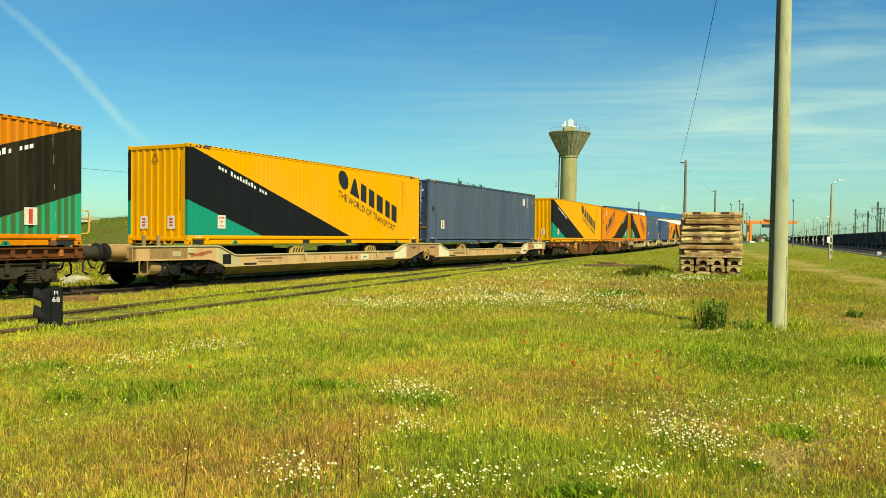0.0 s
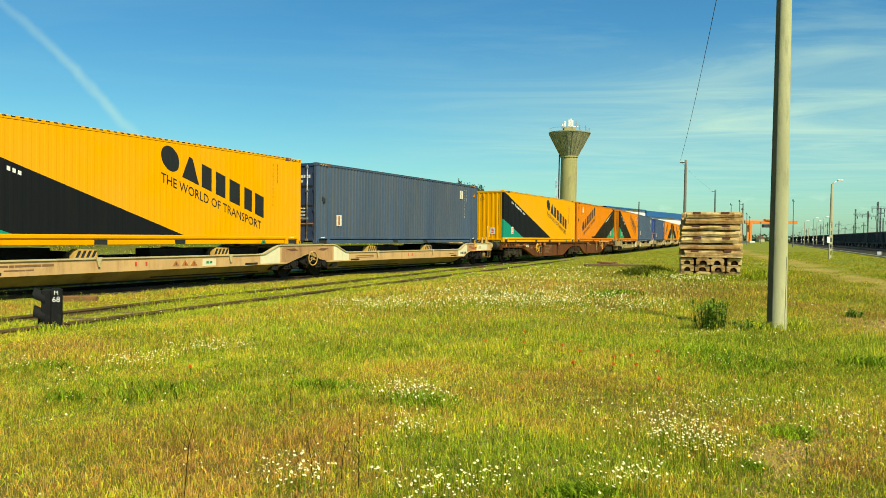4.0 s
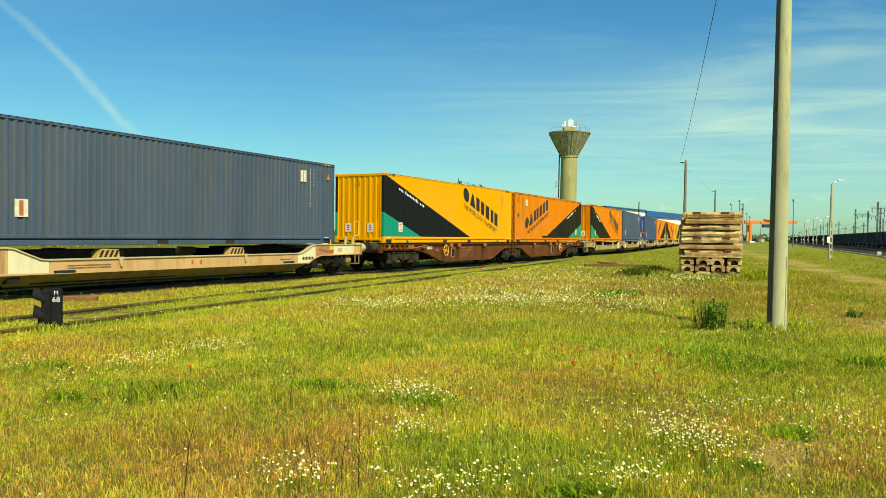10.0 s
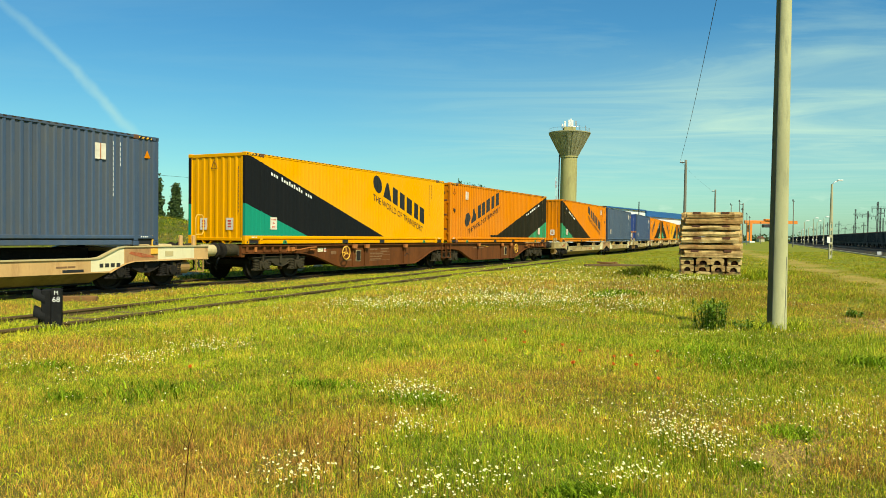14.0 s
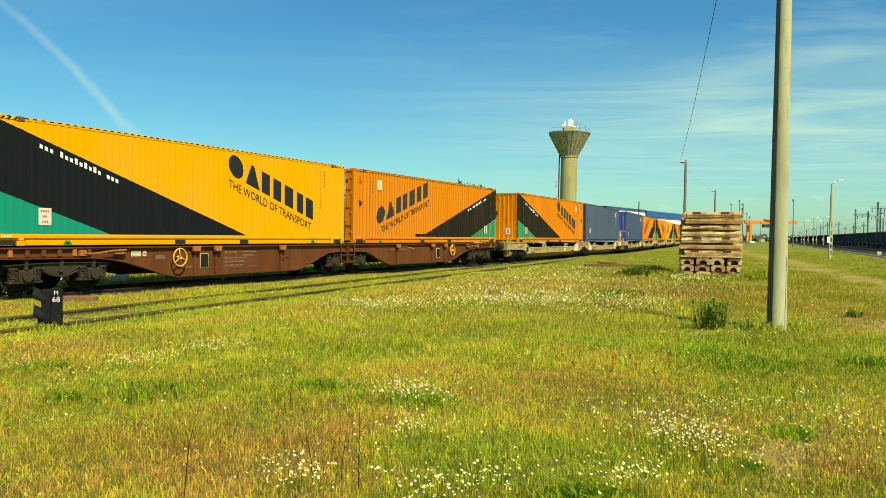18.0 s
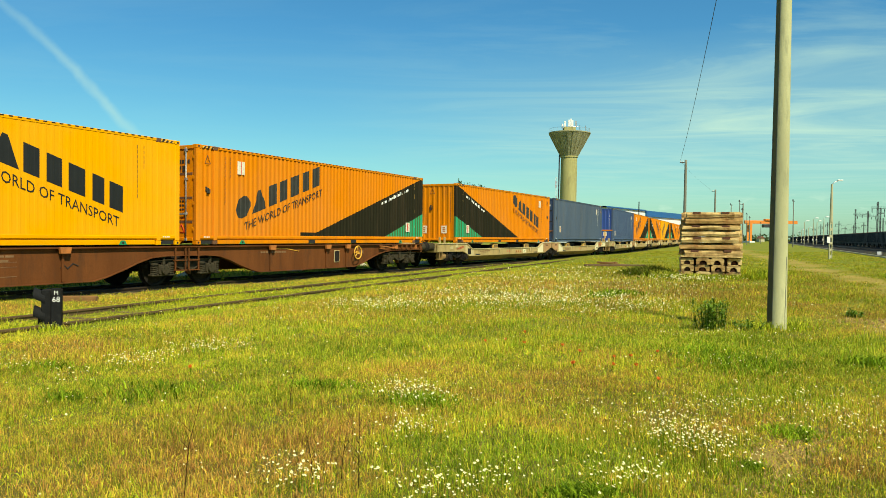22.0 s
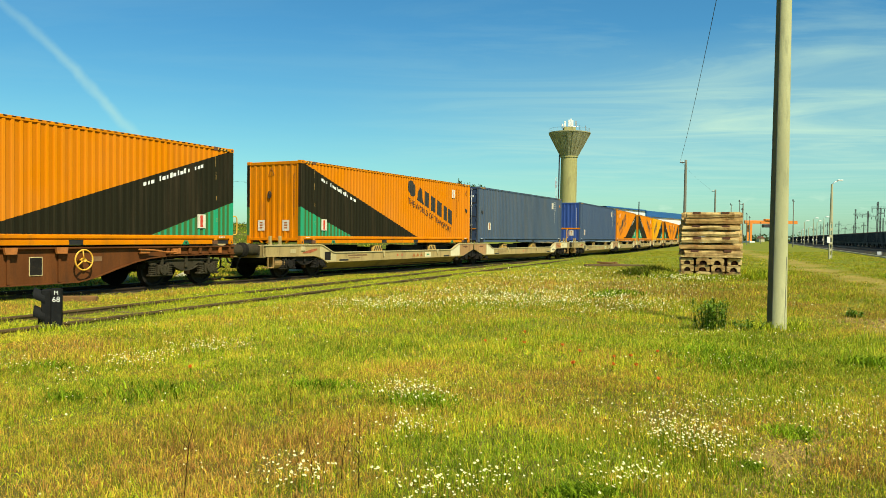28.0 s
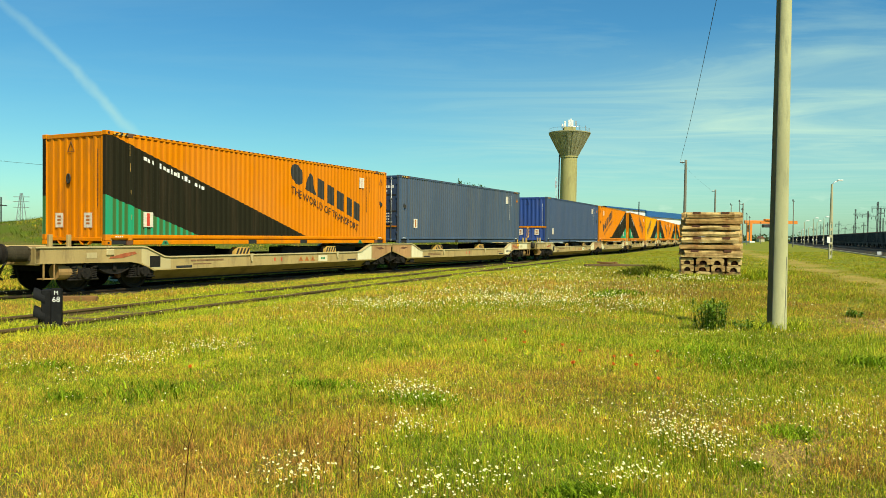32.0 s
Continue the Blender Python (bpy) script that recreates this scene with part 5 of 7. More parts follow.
def utility_pole(x, y, tall, r0, r1, label, lean=0.0, crack=False, arm=0.55, mat=None):
    p = thing("utility_pole", label, "utility pole", "utility poles")
    p.matrix_basis = pose(x, y, 0, 0, lean, 0)
    m = Mesh()
    prof = [(r0, -0.4)] + [(r0 + (r1 - r0) * i / 20, tall * i / 20) for i in range(21)]
    m.lathe(prof, 48)
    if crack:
        # one side is flattened, so that its shade ends in a sharp edge
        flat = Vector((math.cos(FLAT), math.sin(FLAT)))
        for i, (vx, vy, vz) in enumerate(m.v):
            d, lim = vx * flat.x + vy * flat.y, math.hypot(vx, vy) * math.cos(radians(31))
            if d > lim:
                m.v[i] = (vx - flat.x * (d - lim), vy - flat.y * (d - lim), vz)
    me = m.data("shaft", [mat or mat_concrete, mat_pole_shade], smooth=not crack)
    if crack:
        # faces turned from the sun get the shade-dark colour
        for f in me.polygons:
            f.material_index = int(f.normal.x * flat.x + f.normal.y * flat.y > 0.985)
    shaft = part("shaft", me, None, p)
    if crack:
        line = [(0.55, 0.02), (0.50, 0.25), (0.56, 0.4), (0.52, 0.6), (0.62, 0.75), (0.6, 1.0), (0.66, 1.25)]
        pts = [((r0 - 0.008 * z) * math.cos(-math.pi / 2 + a) * 1.003, (r0 - 0.008 * z) * math.sin(-math.pi / 2 + a) * 1.003, z) for a, z in line]
        part("crack", Mesh().tube(pts, 0.006, 4), mat_dark_steel, shaft, "dark crack near the foot")
        part("seam", Mesh().tube([((r0 - 0.0068 * z) * math.cos(FLAT + radians(31)) * 1.004, (r0 - 0.0068 * z) * math.sin(FLAT + radians(31)) * 1.004, z) for z in np.linspace(0.1, tall - 0.1, 30)], 0.0036, 4), mat_dark_steel, shaft, "dark casting seam")
    part("cross_arm", Mesh().box(-arm, 0.12, -0.04, 0.04, tall - 0.30, tall - 0.22, 0.01), mat_dark_steel, p, "steel cross arm")
    for a in (-arm + 0.06, -arm * 0.5):
        part("insulator", Mesh().lathe([(0.03, tall - 0.22), (0.05, tall - 0.17), (0.03, tall - 0.13), (0.045, tall - 0.09), (0.01, tall - 0.06)], 10, (a, 0, 0)), mat_white, p, "white insulator")
    return p


TALL = 8.95
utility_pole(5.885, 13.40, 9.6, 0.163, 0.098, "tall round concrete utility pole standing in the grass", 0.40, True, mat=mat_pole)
utility_pole(22.75, 72.0, TALL, 0.165, 0.11, "round concrete utility pole beyond the sleeper stack", 0.45, mat=mat_old_pole)
utility_pole(40.9, 115.0, TALL, 0.165, 0.11, "distant concrete utility pole", 0.45, mat=mat_old_pole)
utility_pole(62.0, 158.0, TALL, 0.165, 0.11, "far concrete utility pole", 0.45, mat=mat_old_pole)


def wire(name, a, b, sag, r, label):
    pts = [tuple(a[i] + (b[i] - a[i]) * t - (sag * 4 * t * (1 - t) if i == 2 else 0) for i in range(3)) for t in np.linspace(0, 1, 25)]
    return tagged(new(name, Mesh().tube(pts, r, 5).data(name, [mat_wire])), label, "cable", "overhead wires")


wire("overhead_wire", (5.45, 13.4, 9.50), (22.28, 72.0, 8.85), 0.55, 0.011, "thin dark overhead wire between the concrete poles")
wire("overhead_wire", (22.28, 72.0, 8.85), (40.45, 115.0, 8.85), 0.25, 0.006, "thin dark overhead wire between the far poles")
wire("overhead_wire", (-60, 62.0, 9.4), (22.28, 150.0, 8.6), 0.8, 0.016, "thin overhead wire beyond the train")

# ---------------------------------------------------------------- stack of sleepers
k = Nodes("sun-bleached sleeper timber")
rnd = k.n.new("ShaderNodeObjectInfo").outputs["Random"]
grain, blot, fine = k.noise(3.0, 6, 0.65, (0.35, 4, 4)), k.noise(2.4, 5, 0.6), k.noise(30, 4, 0.6)
c = k.mix(rnd, (0.48, 0.28, 0.095), (0.82, 0.60, 0.25))
c = k.mix(k.step(grain, 0.42, 0.68, 0, 0.75), c, (0.20, 0.115, 0.045))
c = k.mix(k.step(blot, 0.48, 0.66, 0, 0.8), c, (0.17, 0.085, 0.03))
near_seat = k.step(k.math("ABSOLUTE", k.math("SUBTRACT", k.math("ABSOLUTE", k.axis(0)), 0.56)), 0.34, 0.05)
c = k.mix(k.math("MULTIPLY", near_seat, k.step(k.noise(7, 5, 0.65), 0.42, 0.62, 0.0, 0.75)), c, (0.21, 0.085, 0.022))
c = k.mix(k.step(k.noise(1.1, 4, 0.6, (0.3, 2, 9)), 0.60, 0.72, 0, 0.6), c, (0.045, 0.03, 0.018))
k.bump(grain, 0.9, 0.04)
mat_timber = k.done(c, 0.9, 0, 0.15)
mat_seat = plain("rusty rail seat", (0.13, 0.05, 0.025), 0.85, 0.1, 0.3, 8)
stack = thing("sleeper_stack", "tall stack of bleached old railway sleepers with rusty rail seats", "timber stack")
stack.matrix_basis = pose(10.55, 29.95, 0, 0, 0, -16.0)
rs = random.Random(4)
for layer in range(3):
    z = 0.0 + layer * 0.265
    for col in range(4):
        x = -1.26 + col * 0.63 + rs.uniform(-0.06, 0.05)
        wd = 0.56 + rs.uniform(-0.03, 0.03)
        y = rs.uniform(-0.12, 0.02)
        out = [(x, z), (x + 0.13, z), (x + 0.15, z + 0.10), (x + 0.22, z + 0.155), (x + wd - 0.22, z + 0.155), (x + wd - 0.15, z + 0.10), (x + wd - 0.13, z), (x + wd, z), (x + wd + 0.01, z + 0.2), (x + wd - 0.08, z + 0.25), (x + 0.07, z + 0.25), (x - 0.01, z + 0.2)]
        part("trough_block", Mesh().prism(out, y, y + 2.4), mat_timber, stack, "bleached arched end block")
        part("arch_filling", Mesh().prism([(x + 0.17, z + 0.002), (x + wd - 0.17, z + 0.002), (x + wd - 0.20, z + rs.uniform(0.05, 0.09)), (x + wd * 0.5, z + rs.uniform(0.08, 0.13)), (x + 0.20, z + rs.uniform(0.04, 0.09))], y + rs.uniform(0.05, 0.16), y + 0.5), mat_seat, stack, "rusty clip left in the arch")
# added sheet closes the see-through arches, its dark colour standing for shade
part("back_board", Mesh().box(-1.24, 1.24, 0.40, 0.46, 0.0, 0.79, 0.01), mat_seat, stack, "dark board behind the arched blocks")
z = 0.80
part("plank", Mesh().box(-1.30, 1.28, -0.10, 0.5, z, z + 0.07, 0.012), mat_timber, stack, "long flat plank")
z += 0.08
for layer in range(7):
    h = (0.26, 0.25, 0.25, 0.27, 0.23, 0.26, 0.22)[layer]
    for row in range(5):
        y = -0.06 + row * 0.46 + rs.uniform(-0.03, 0.03)
        x0, x1 = -1.24 + rs.uniform(-0.10, 0.14), 1.24 + rs.uniform(-0.16, 0.10)
        if layer == 6 and row == 0:
            x0, x1 = -1.05, 0.92
        top = h - (0.075 if layer in (1, 3, 4) else rs.uniform(0.02, 0.045)) if row == 0 else h - 0.002
        out = [(y, z), (y + 0.32, z), (y + 0.33, z + top * 0.55), (y + 0.26, z + top), (y + 0.03, z + top), (y - 0.01, z + top * 0.55)]
        m = Mesh()
        sag = [rs.uniform(-0.030, 0.004) for i in range(5)]
        m.v = [(x0 + (x1 - x0) * i / 4 + (rs.uniform(-0.035, 0.035) if i in (0, 4) else 0), a + rs.uniform(-0.022, 0.016), b + (sag[i] if b > z + 0.01 else 0) + rs.uniform(-0.006, 0.003)) for i in range(5) for a, b in out]
        n = len(out)
        m.f = [tuple(range(n)), tuple(range(5 * n - 1, 4 * n - 1, -1))]
        for i in range(4):
            m.f += [(i * n + (j + 1) % n, i * n + j, (i + 1) * n + j, (i + 1) * n + (j + 1) % n) for j in range(n)]
        sl = part("sleeper", m, mat_timber, stack)
        if row == 0:
            for x in (-0.62, 0.62):
                if layer % 2 == 0:
                    dxx = rs.uniform(-0.08, 0.05)
                    part("rail_seat", Mesh().box(x + dxx - 0.16, x + dxx + 0.16, y - 0.022, y + 0.25, z + top * 0.62, z + top + 0.004, 0.010), mat_seat, sl, "rusty rail seat")
    z += h

for piece in stack.children_recursive:
    for v in piece.data.vertices:
        v.co.x *= 0.9

# a fallen board and a clump of scrap timber out in the grass
fallen = thing("fallen_board", "dark old board lying in the grass", "timber")
fallen.matrix_basis = pose(9.2, 41.0, 0.02, 0, 0, 2)
part("board", Mesh().box(-1.6, 1.7, -0.1, 0.1, 0, 0.10, 0.01), mat_sleeper, fallen)
scrap = thing("scrap_timber", "small heap of broken sleeper ends in grass", "timber")
scrap.matrix_basis = pose(9.4, 41.9, 0)
for i in range(5):
    part("piece", Mesh().box(-0.45, 0.45, -0.08, 0.08, 0, 0.10, 0.02), mat_tie, scrap, at=pose(rs.uniform(-0.8, 0.8), rs.uniform(-0.2, 0.3), 0.03 * i, 0, rs.uniform(-8, 8), rs.uniform(-30, 30)))

# ---------------------------------------------------------------- dwarf signal
mat_signal = plain("black signal enamel", (0.012, 0.012, 0.012), 0.8, 0.0, 0.3, 5.0, (0.05, 0.045, 0.035), 0.25, spec=0.15)
mat_lens = plain("dark signal glass", (0.02, 0.03, 0.05), 0.08, 0.0, 0.05, spec=0.8)
sig = thing("dwarf_signal", "small black railway shunting signal with two hooded lamps", "railway signal")
sig.matrix_basis = pose(-6.39, 12.45, 0.0, 0, 0, 16)
part("case", Mesh().box(-0.14, 0.012, -0.10, 0.14, 0.06, 0.62, 0.015), mat_signal, sig)
part("number_board", Mesh().box(0.02, 0.165, -0.16, -0.135, 0.0, 0.65, 0.006), mat_signal, sig, "upright black board")
part("back_case", Mesh().box(0.012, 0.14, -0.13, 0.14, 0.02, 0.62, 0.012), mat_signal, sig)
for text, z in (("M", 0.545), ("68", 0.425)):
    m = letters(text, 0.09 if text == "M" else 0.125)
    w = max(v.co.x for v in m.vertices)
    for v in m.vertices:
        v.co = (0.092 + (v.co.x - w / 2), -0.163, z + v.co.y)
    m.materials.append(mat_white)
    part("number", m, None, sig, "white painted characters")
for z in (0.50, 0.21):
    hood = Mesh()
    n = 14
    for i in range(n + 1):
        t = math.pi * (-0.12 + 1.24 * i / n)
        c2, s2 = math.cos(t) * 0.125, math.sin(t) * 0.125
        hood.v += [(-0.08, c2, z + s2 - 0.05), (-0.25, c2, z + s2 + 0.03), (-0.08, c2 * 0.92, z + s2 * 0.92 - 0.05), (-0.25, c2 * 0.92, z + s2 * 0.92 + 0.03)]
    for i in range(n):
        a, b = i * 4, i * 4 + 4
        hood.f += [(a, b, b + 1, a + 1), (a + 2, a + 3, b + 3, b + 2), (a + 1, b + 1, b + 3, a + 3)]
    hd = part("lamp_hood", hood, mat_signal, sig, "round black hood")
    part("lens", Mesh().lathe([(0.09, -0.165), (0.06, -0.185), (0.0, -0.19)][::-1], 16, (0.04, 0, z - 0.03), "x"), mat_lens, hd, "dark lens")
part("bracket", Mesh().box(-0.2, -0.16, -0.05, 0.05, 0.0, 0.25, 0.008), mat_signal, sig)
tie = thing("timber_tie", "short brown timber beside the dwarf signal", "timber")
tie.matrix_basis = pose(-8.5, 17.3, 0.0, 0, 0, 8)
part("beam", Mesh().box(-0.25, 0.62, -0.12, 0.12, -0.05, 0.11, 0.02), mat_tie, tie)

# ---------------------------------------------------------------- water tower
mat_tower = plain("stained tower concrete", (0.40, 0.355, 0.135), 0.9, var=0.25, scale=0.5, dirt=(0.16, 0.14, 0.07), dirt_amount=0.55, bump=0.3, streak=True)
tower = thing("water_tower", "tall stained concrete water tower with funnel-shaped tank and aerials", "water tower")
tower.matrix_basis = pose(32.55, 200, 0, 0, 0.6, 0)
part("column", Mesh().lathe([(2.2, -1), (2.2, -0.9)] + [(2.2 - 0.0045 * i, i * 1.0) for i in range(23)] + [(2.1, 22.4)], 40), mat_tower, tower, smooth=True)
part("collar", Mesh().lathe([(2.1, 22.38), (2.3, 22.42), (2.3, 22.75), (2.1, 22.78)], 32), mat_tower, tower, "pale concrete collar")
prof = [(2.2, 22.6), (2.35, 22.9), (3.2, 24.6), (4.2, 26.4), (5.0, 27.9), (5.35, 28.5), (5.45, 28.6), (5.45, 28.85), (4.6, 29.0), (1.0, 29.5)]
mat_tank = plain("streaked tank concrete", (0.34, 0.31, 0.16), 0.9, var=0.35, scale=1.1, dirt=(0.09, 0.08, 0.045), dirt_amount=0.85, bump=0.3, streak=True)
tank = part("tank", Mesh().lathe(prof, 28), mat_tank, tower, "flaring tank with vertical stains")
for a in range(0, 360, 15):
    t = radians(a)
    part("tank_rib", Mesh().tube([(2.32 * math.cos(t), 2.32 * math.sin(t), 22.8), (5.36 * math.cos(t), 5.36 * math.sin(t), 28.5)], 0.05, 5), mat_tank, tank)
rail = Mesh()
for i in range(24):
    t = radians(i * 15)
    rail.tube([(5.2 * math.cos(t), 5.2 * math.sin(t), 28.8), (5.2 * math.cos(t), 5.2 * math.sin(t), 29.8)], 0.03, 4)
rail.tube([(5.2 * math.cos(radians(i * 15)), 5.2 * math.sin(radians(i * 15)), 29.8) for i in range(25)], 0.03, 4, cap=False)
part("railing", rail, mat_steel, tower, "thin steel railing")
part("ladder", Mesh().box(-2.75, -2.45, -0.5, -0.35, 0, 23).box(-2.6, -2.5, -0.9, -0.8, 0, 22), mat_dark_steel, tower, "dark ladder and pipe")
part("roof_hut", Mesh().box(-1.6, 1.4, -1.2, 1.2, 29.2, 30.3, 0.05), mat_tower, tower)
for x, y, h in ((-1.4, -0.8, 2.2), (-0.4, -1.0, 2.5), (0.5, -1.0, 2.4), (1.4, -0.9, 2.2), (2.6, 0, 1.4), (3.0, 0.3, 0.9), (-1.9, 0.4, 1.6), (0.4, 0.9, 3.1), (4.0, -0.6, 1.2)):
    a = part("aerial", Mesh().tube([(x, y, 29.3), (x, y, 29.6 + h)], 0.05, 6), mat_steel, tower)
    if h > 1.5:
        part("aerial_panel", Mesh().box(x - 0.22, x + 0.22, y - 0.30, y - 0.08, 29.5 + h * 0.35, 29.6 + h, 0.03), mat_steel if x > 1 else mat_white, a, "pale aerial panel")
mast = thing("lattice_mast", "thin red and white lattice mast beside the tower", "radio mast")
mast.matrix_basis = pose(28.75, 195, 0)
for k in range(17):
    m = Mesh()
    for sx, sy in ((-1, -1), (1, -1), (0, 1)):
        m.tube([(sx * 0.2, sy * 0.2, k), (sx * 0.2, sy * 0.2, k + 1)], 0.022, 4)
    m.tube([(-0.2, -0.2, k), (0.2, -0.2, k + 1)], 0.018, 4).tube([(0.2, -0.2, k), (0, 0.2, k + 1)], 0.018, 4)
    part("section", m, mat_white if k % 4 < 2 else mat_red, mast)

# ---------------------------------------------------------------- beyond the train: shed, trees, pylon
mat_blue_roof = plain("blue sheet roof", (0.02, 0.115, 0.33), 0.5, 0.1, 0.15, 0.4)
mat_pale_wall = plain("pale rendered wall", (0.72, 0.74, 0.72), 0.8, 0, 0.10, 0.5)
RUN = Vector((24.5, 37.0, 0)).normalized()
RUN_A = math.degrees(math.atan2(RUN.y, RUN.x))


def shed(x, y, length, eave, fascia, label):
    s = thing("warehouse", label, "warehouse", "sheds beyond the train")
    s.matrix_basis = pose(x, y, 0, 0, 0, RUN_A)
    part("wall", Mesh().box(0.6, length, 0.3, 14, 0, eave, 0.02), mat_pale_wall, s, "pale wall")
    part("roof", Mesh().prism([(0, eave), (0, eave + fascia), (length, eave + fascia), (length, eave)], 0.0, 0.25), mat_blue_roof, s, "blue sheet-metal fascia")
    part("roof_slope", Mesh().quad((0, 0.25, eave + fascia), (length, 0.25, eave + fascia), (length, 7.5, eave + fascia + 0.25), (0, 7.5, eave + fascia + 0.25)).quad((0, 0.25, eave), (0, 7.5, eave), (length, 7.5, eave), (length, 0.25, eave)), mat_blue_roof, s)
    for i in range(int(length / 5)):
        part("window", Mesh().box(2 + i * 5, 4.4 + i * 5, 0.26, 0.31, eave - 3.4, eave - 2.2, 0.02), mat_lens, s, "dark window")
    return s


shed(29.0, 135, 21.0, 6.95, 0.22, "long shed with a thin blue roof edge and pale wall")
shed(40.7, 152.7, 46.0, 5.9, 1.15, "long shed with a deep blue sheet-metal roof edge")
post = thing("roof_mast", "short dark mast behind the blue shed", "mast")
post.matrix_basis = pose(36.4, 142, 0)
part("tube", Mesh().tube([(0, 0, 0), (0, 0, 8.3)], 0.09, 6), mat_dark_steel, post)

mat_bark = plain("grey bark", (0.10, 0.08, 0.06), 0.9, 0, 0.3, 6, bump=0.5)
k = Nodes("poplar leaves")
rnd = k.n.new("ShaderNodeNewGeometry").outputs["Random Per Island"]
mat_leaf = k.done(k.mix(rnd, (0.018, 0.036, 0.010), (0.055, 0.085, 0.018)), 0.7, 0, 0.2)


def poplar(x, y, z, tall, wide, seed, label):
    """A slim poplar: trunk, steep limbs and a crown of many small leaf clumps."""
    r = random.Random(seed)
    t = thing("poplar_tree", label, "tree", "poplars")
    t.matrix_basis = pose(x, y, z)
    part("trunk", Mesh().tube([(0, 0, -0.3), (0.05, 0, tall * 0.4), (0, 0.05, tall * 0.95)], 0.24, 8, 0.03), mat_bark, t)
    crown, limbs = Mesh(), Mesh()
    for i in range(44):
        a, h = r.uniform(0, 6.28), tall * r.uniform(0.12, 0.8)
        q = wide * r.uniform(0.4, 1.0) * min(1.0, 0.12 + 1.3 * (1 - h / tall), 0.3 + 3.0 * h / tall)
        tip = (q * math.cos(a), q * math.sin(a), h + tall * r.uniform(0.12, 0.2))
        limbs.tube([(0, 0, h), tip], 0.05, 4, 0.01)
        for j in range(56):
            f = r.uniform(0.15, 1.1)
            c = [tip[0] * f + r.gauss(0, 0.13), tip[1] * f + r.gauss(0, 0.13), h + (tip[2] - h) * f + r.gauss(0, 0.30)]
            u = Vector((r.gauss(0, 1), r.gauss(0, 1), r.gauss(0, 1))).normalized() * r.uniform(0.10, 0.22)
            v = u.orthogonal() * r.uniform(0.6, 1.0)
            c = Vector(c)
            crown.quad(c - u, c + v * 0.8, c + u, c - v * 0.8)
    part("limbs", limbs, mat_bark, t)
    part("crown", crown, mat_leaf, t, "ragged dark green crown")
    return t


for i, (px, dep, top, wide) in enumerate(((267, 92, 308, 0.95), (284, 95, 313, 0.75), (315, 93, 324, 1.0))):
    x = (px - 788) / 1349 * dep
    tall = (413 - top) / 1349 * dep + 1.55
    z0 = float(height(x, dep))
    poplar(x, dep, z0, tall - z0, wide, i, "slim dark poplar beyond the bank")
for i in range(9):
    px = 812 + i * 5.0
    dep = 150 + (i * 37 % 11)
    tall = (418 - (320 + (i * 29 % 7) + i * 0.7)) / 1349 * dep + 1.55
    poplar((px - 784) / 1349 * dep, dep, 0, tall, 1.0, 20 + i, "distant dark poplar beyond the train")

pylon = thing("power_pylon", "far lattice power pylon on the skyline", "pylon")
pylon.matrix_basis = pose(-138.3, 250, 0)
for s in (-1, 1):
    for q in (-1, 1):
        part("leg", Mesh().tube([(s * 1.6, q * 1.6, 0), (s * 0.25, q * 0.25, 14.3)], 0.10, 4), mat_steel, pylon)
for k in range(7):
    w0, w1 = 1.6 - k * 0.19, 1.6 - (k + 1) * 0.19
    part("brace", Mesh().tube([(-w0, -w0, k * 2), (w1, -w1, k * 2 + 2)], 0.06, 4).tube([(w0, -w0, k * 2), (-w1, -w1, k * 2 + 2)], 0.06, 4), mat_steel, pylon)
for z in (9.6, 11.4, 13.0):
    part("arm", Mesh().box(-2.6, 2.6, -0.1, 0.1, z, z + 0.2), mat_steel, pylon)
fence_post = thing("bank_pole", "slim dark pole on the bank", "pole")
fence_post.matrix_basis = pose(-69, 119, 0)
part("shaft", Mesh().tube([(0, 0, 0), (0, 0, 7.0)], 0.10, 6), mat_dark_steel, fence_post)
part("arm", Mesh().box(-0.2, 0.9, -0.06, 0.06, 5.6, 5.75), mat_dark_steel, fence_post)

# pale rubble at the foot of the bank
mat_rubble = plain("pale broken concrete", (0.44, 0.40, 0.25), 0.9, 0, 0.2, 3, (0.3, 0.25, 0.18), 0.4, 0.5)
rr = random.Random(11)


def lump(r, size):
    m = Mesh()
    prof = [(0.02, 0), (0.85, 0.0), (1.0, 0.35), (0.7, 0.75), (0.05, 0.9)]
    m.lathe(prof, 8)
    m.v = [tuple(c * size * r.uniform(0.75, 1.2) * k2 for c, k2 in zip(p, (1.5, 1.0, 0.7))) for p in m.v]
    return m


for i in range(26):
    d, s2 = rr.uniform(-14, 22), rr.uniform(2.4, 5.4)
    p = centre(d)
    a = radians(heading(d))
    x, y = p[0] - math.cos(a) * s2, p[1] + math.sin(a) * s2
    rock = tagged(new("rubble_block", lump(rr, rr.uniform(0.14, 0.36)).data("rubble_block", [mat_rubble])), "pale block of broken concrete beside the track", "rubble", "rubble by the track")
    rock.matrix_basis = pose(x, y, float(height(x, y)) - 0.04, 0, 0, rr.uniform(0, 180))
for px, py, dep in ((134, 0, 46.3), (146, 0, 46.0), (158, 0, 46.4), (152, 0, 45.2), (170, 0, 46.2)):
    x = (px - 788) / 1349 * dep
    rock = tagged(new("rubble_block", lump(rr, 0.30).data("rubble_block", [mat_rubble])), "pale block of broken concrete on the bank", "rubble", "rubble by the track")
    rock.matrix_basis = pose(x, dep, float(height(x, dep)) - 0.06, 0, 0, rr.uniform(0, 180))

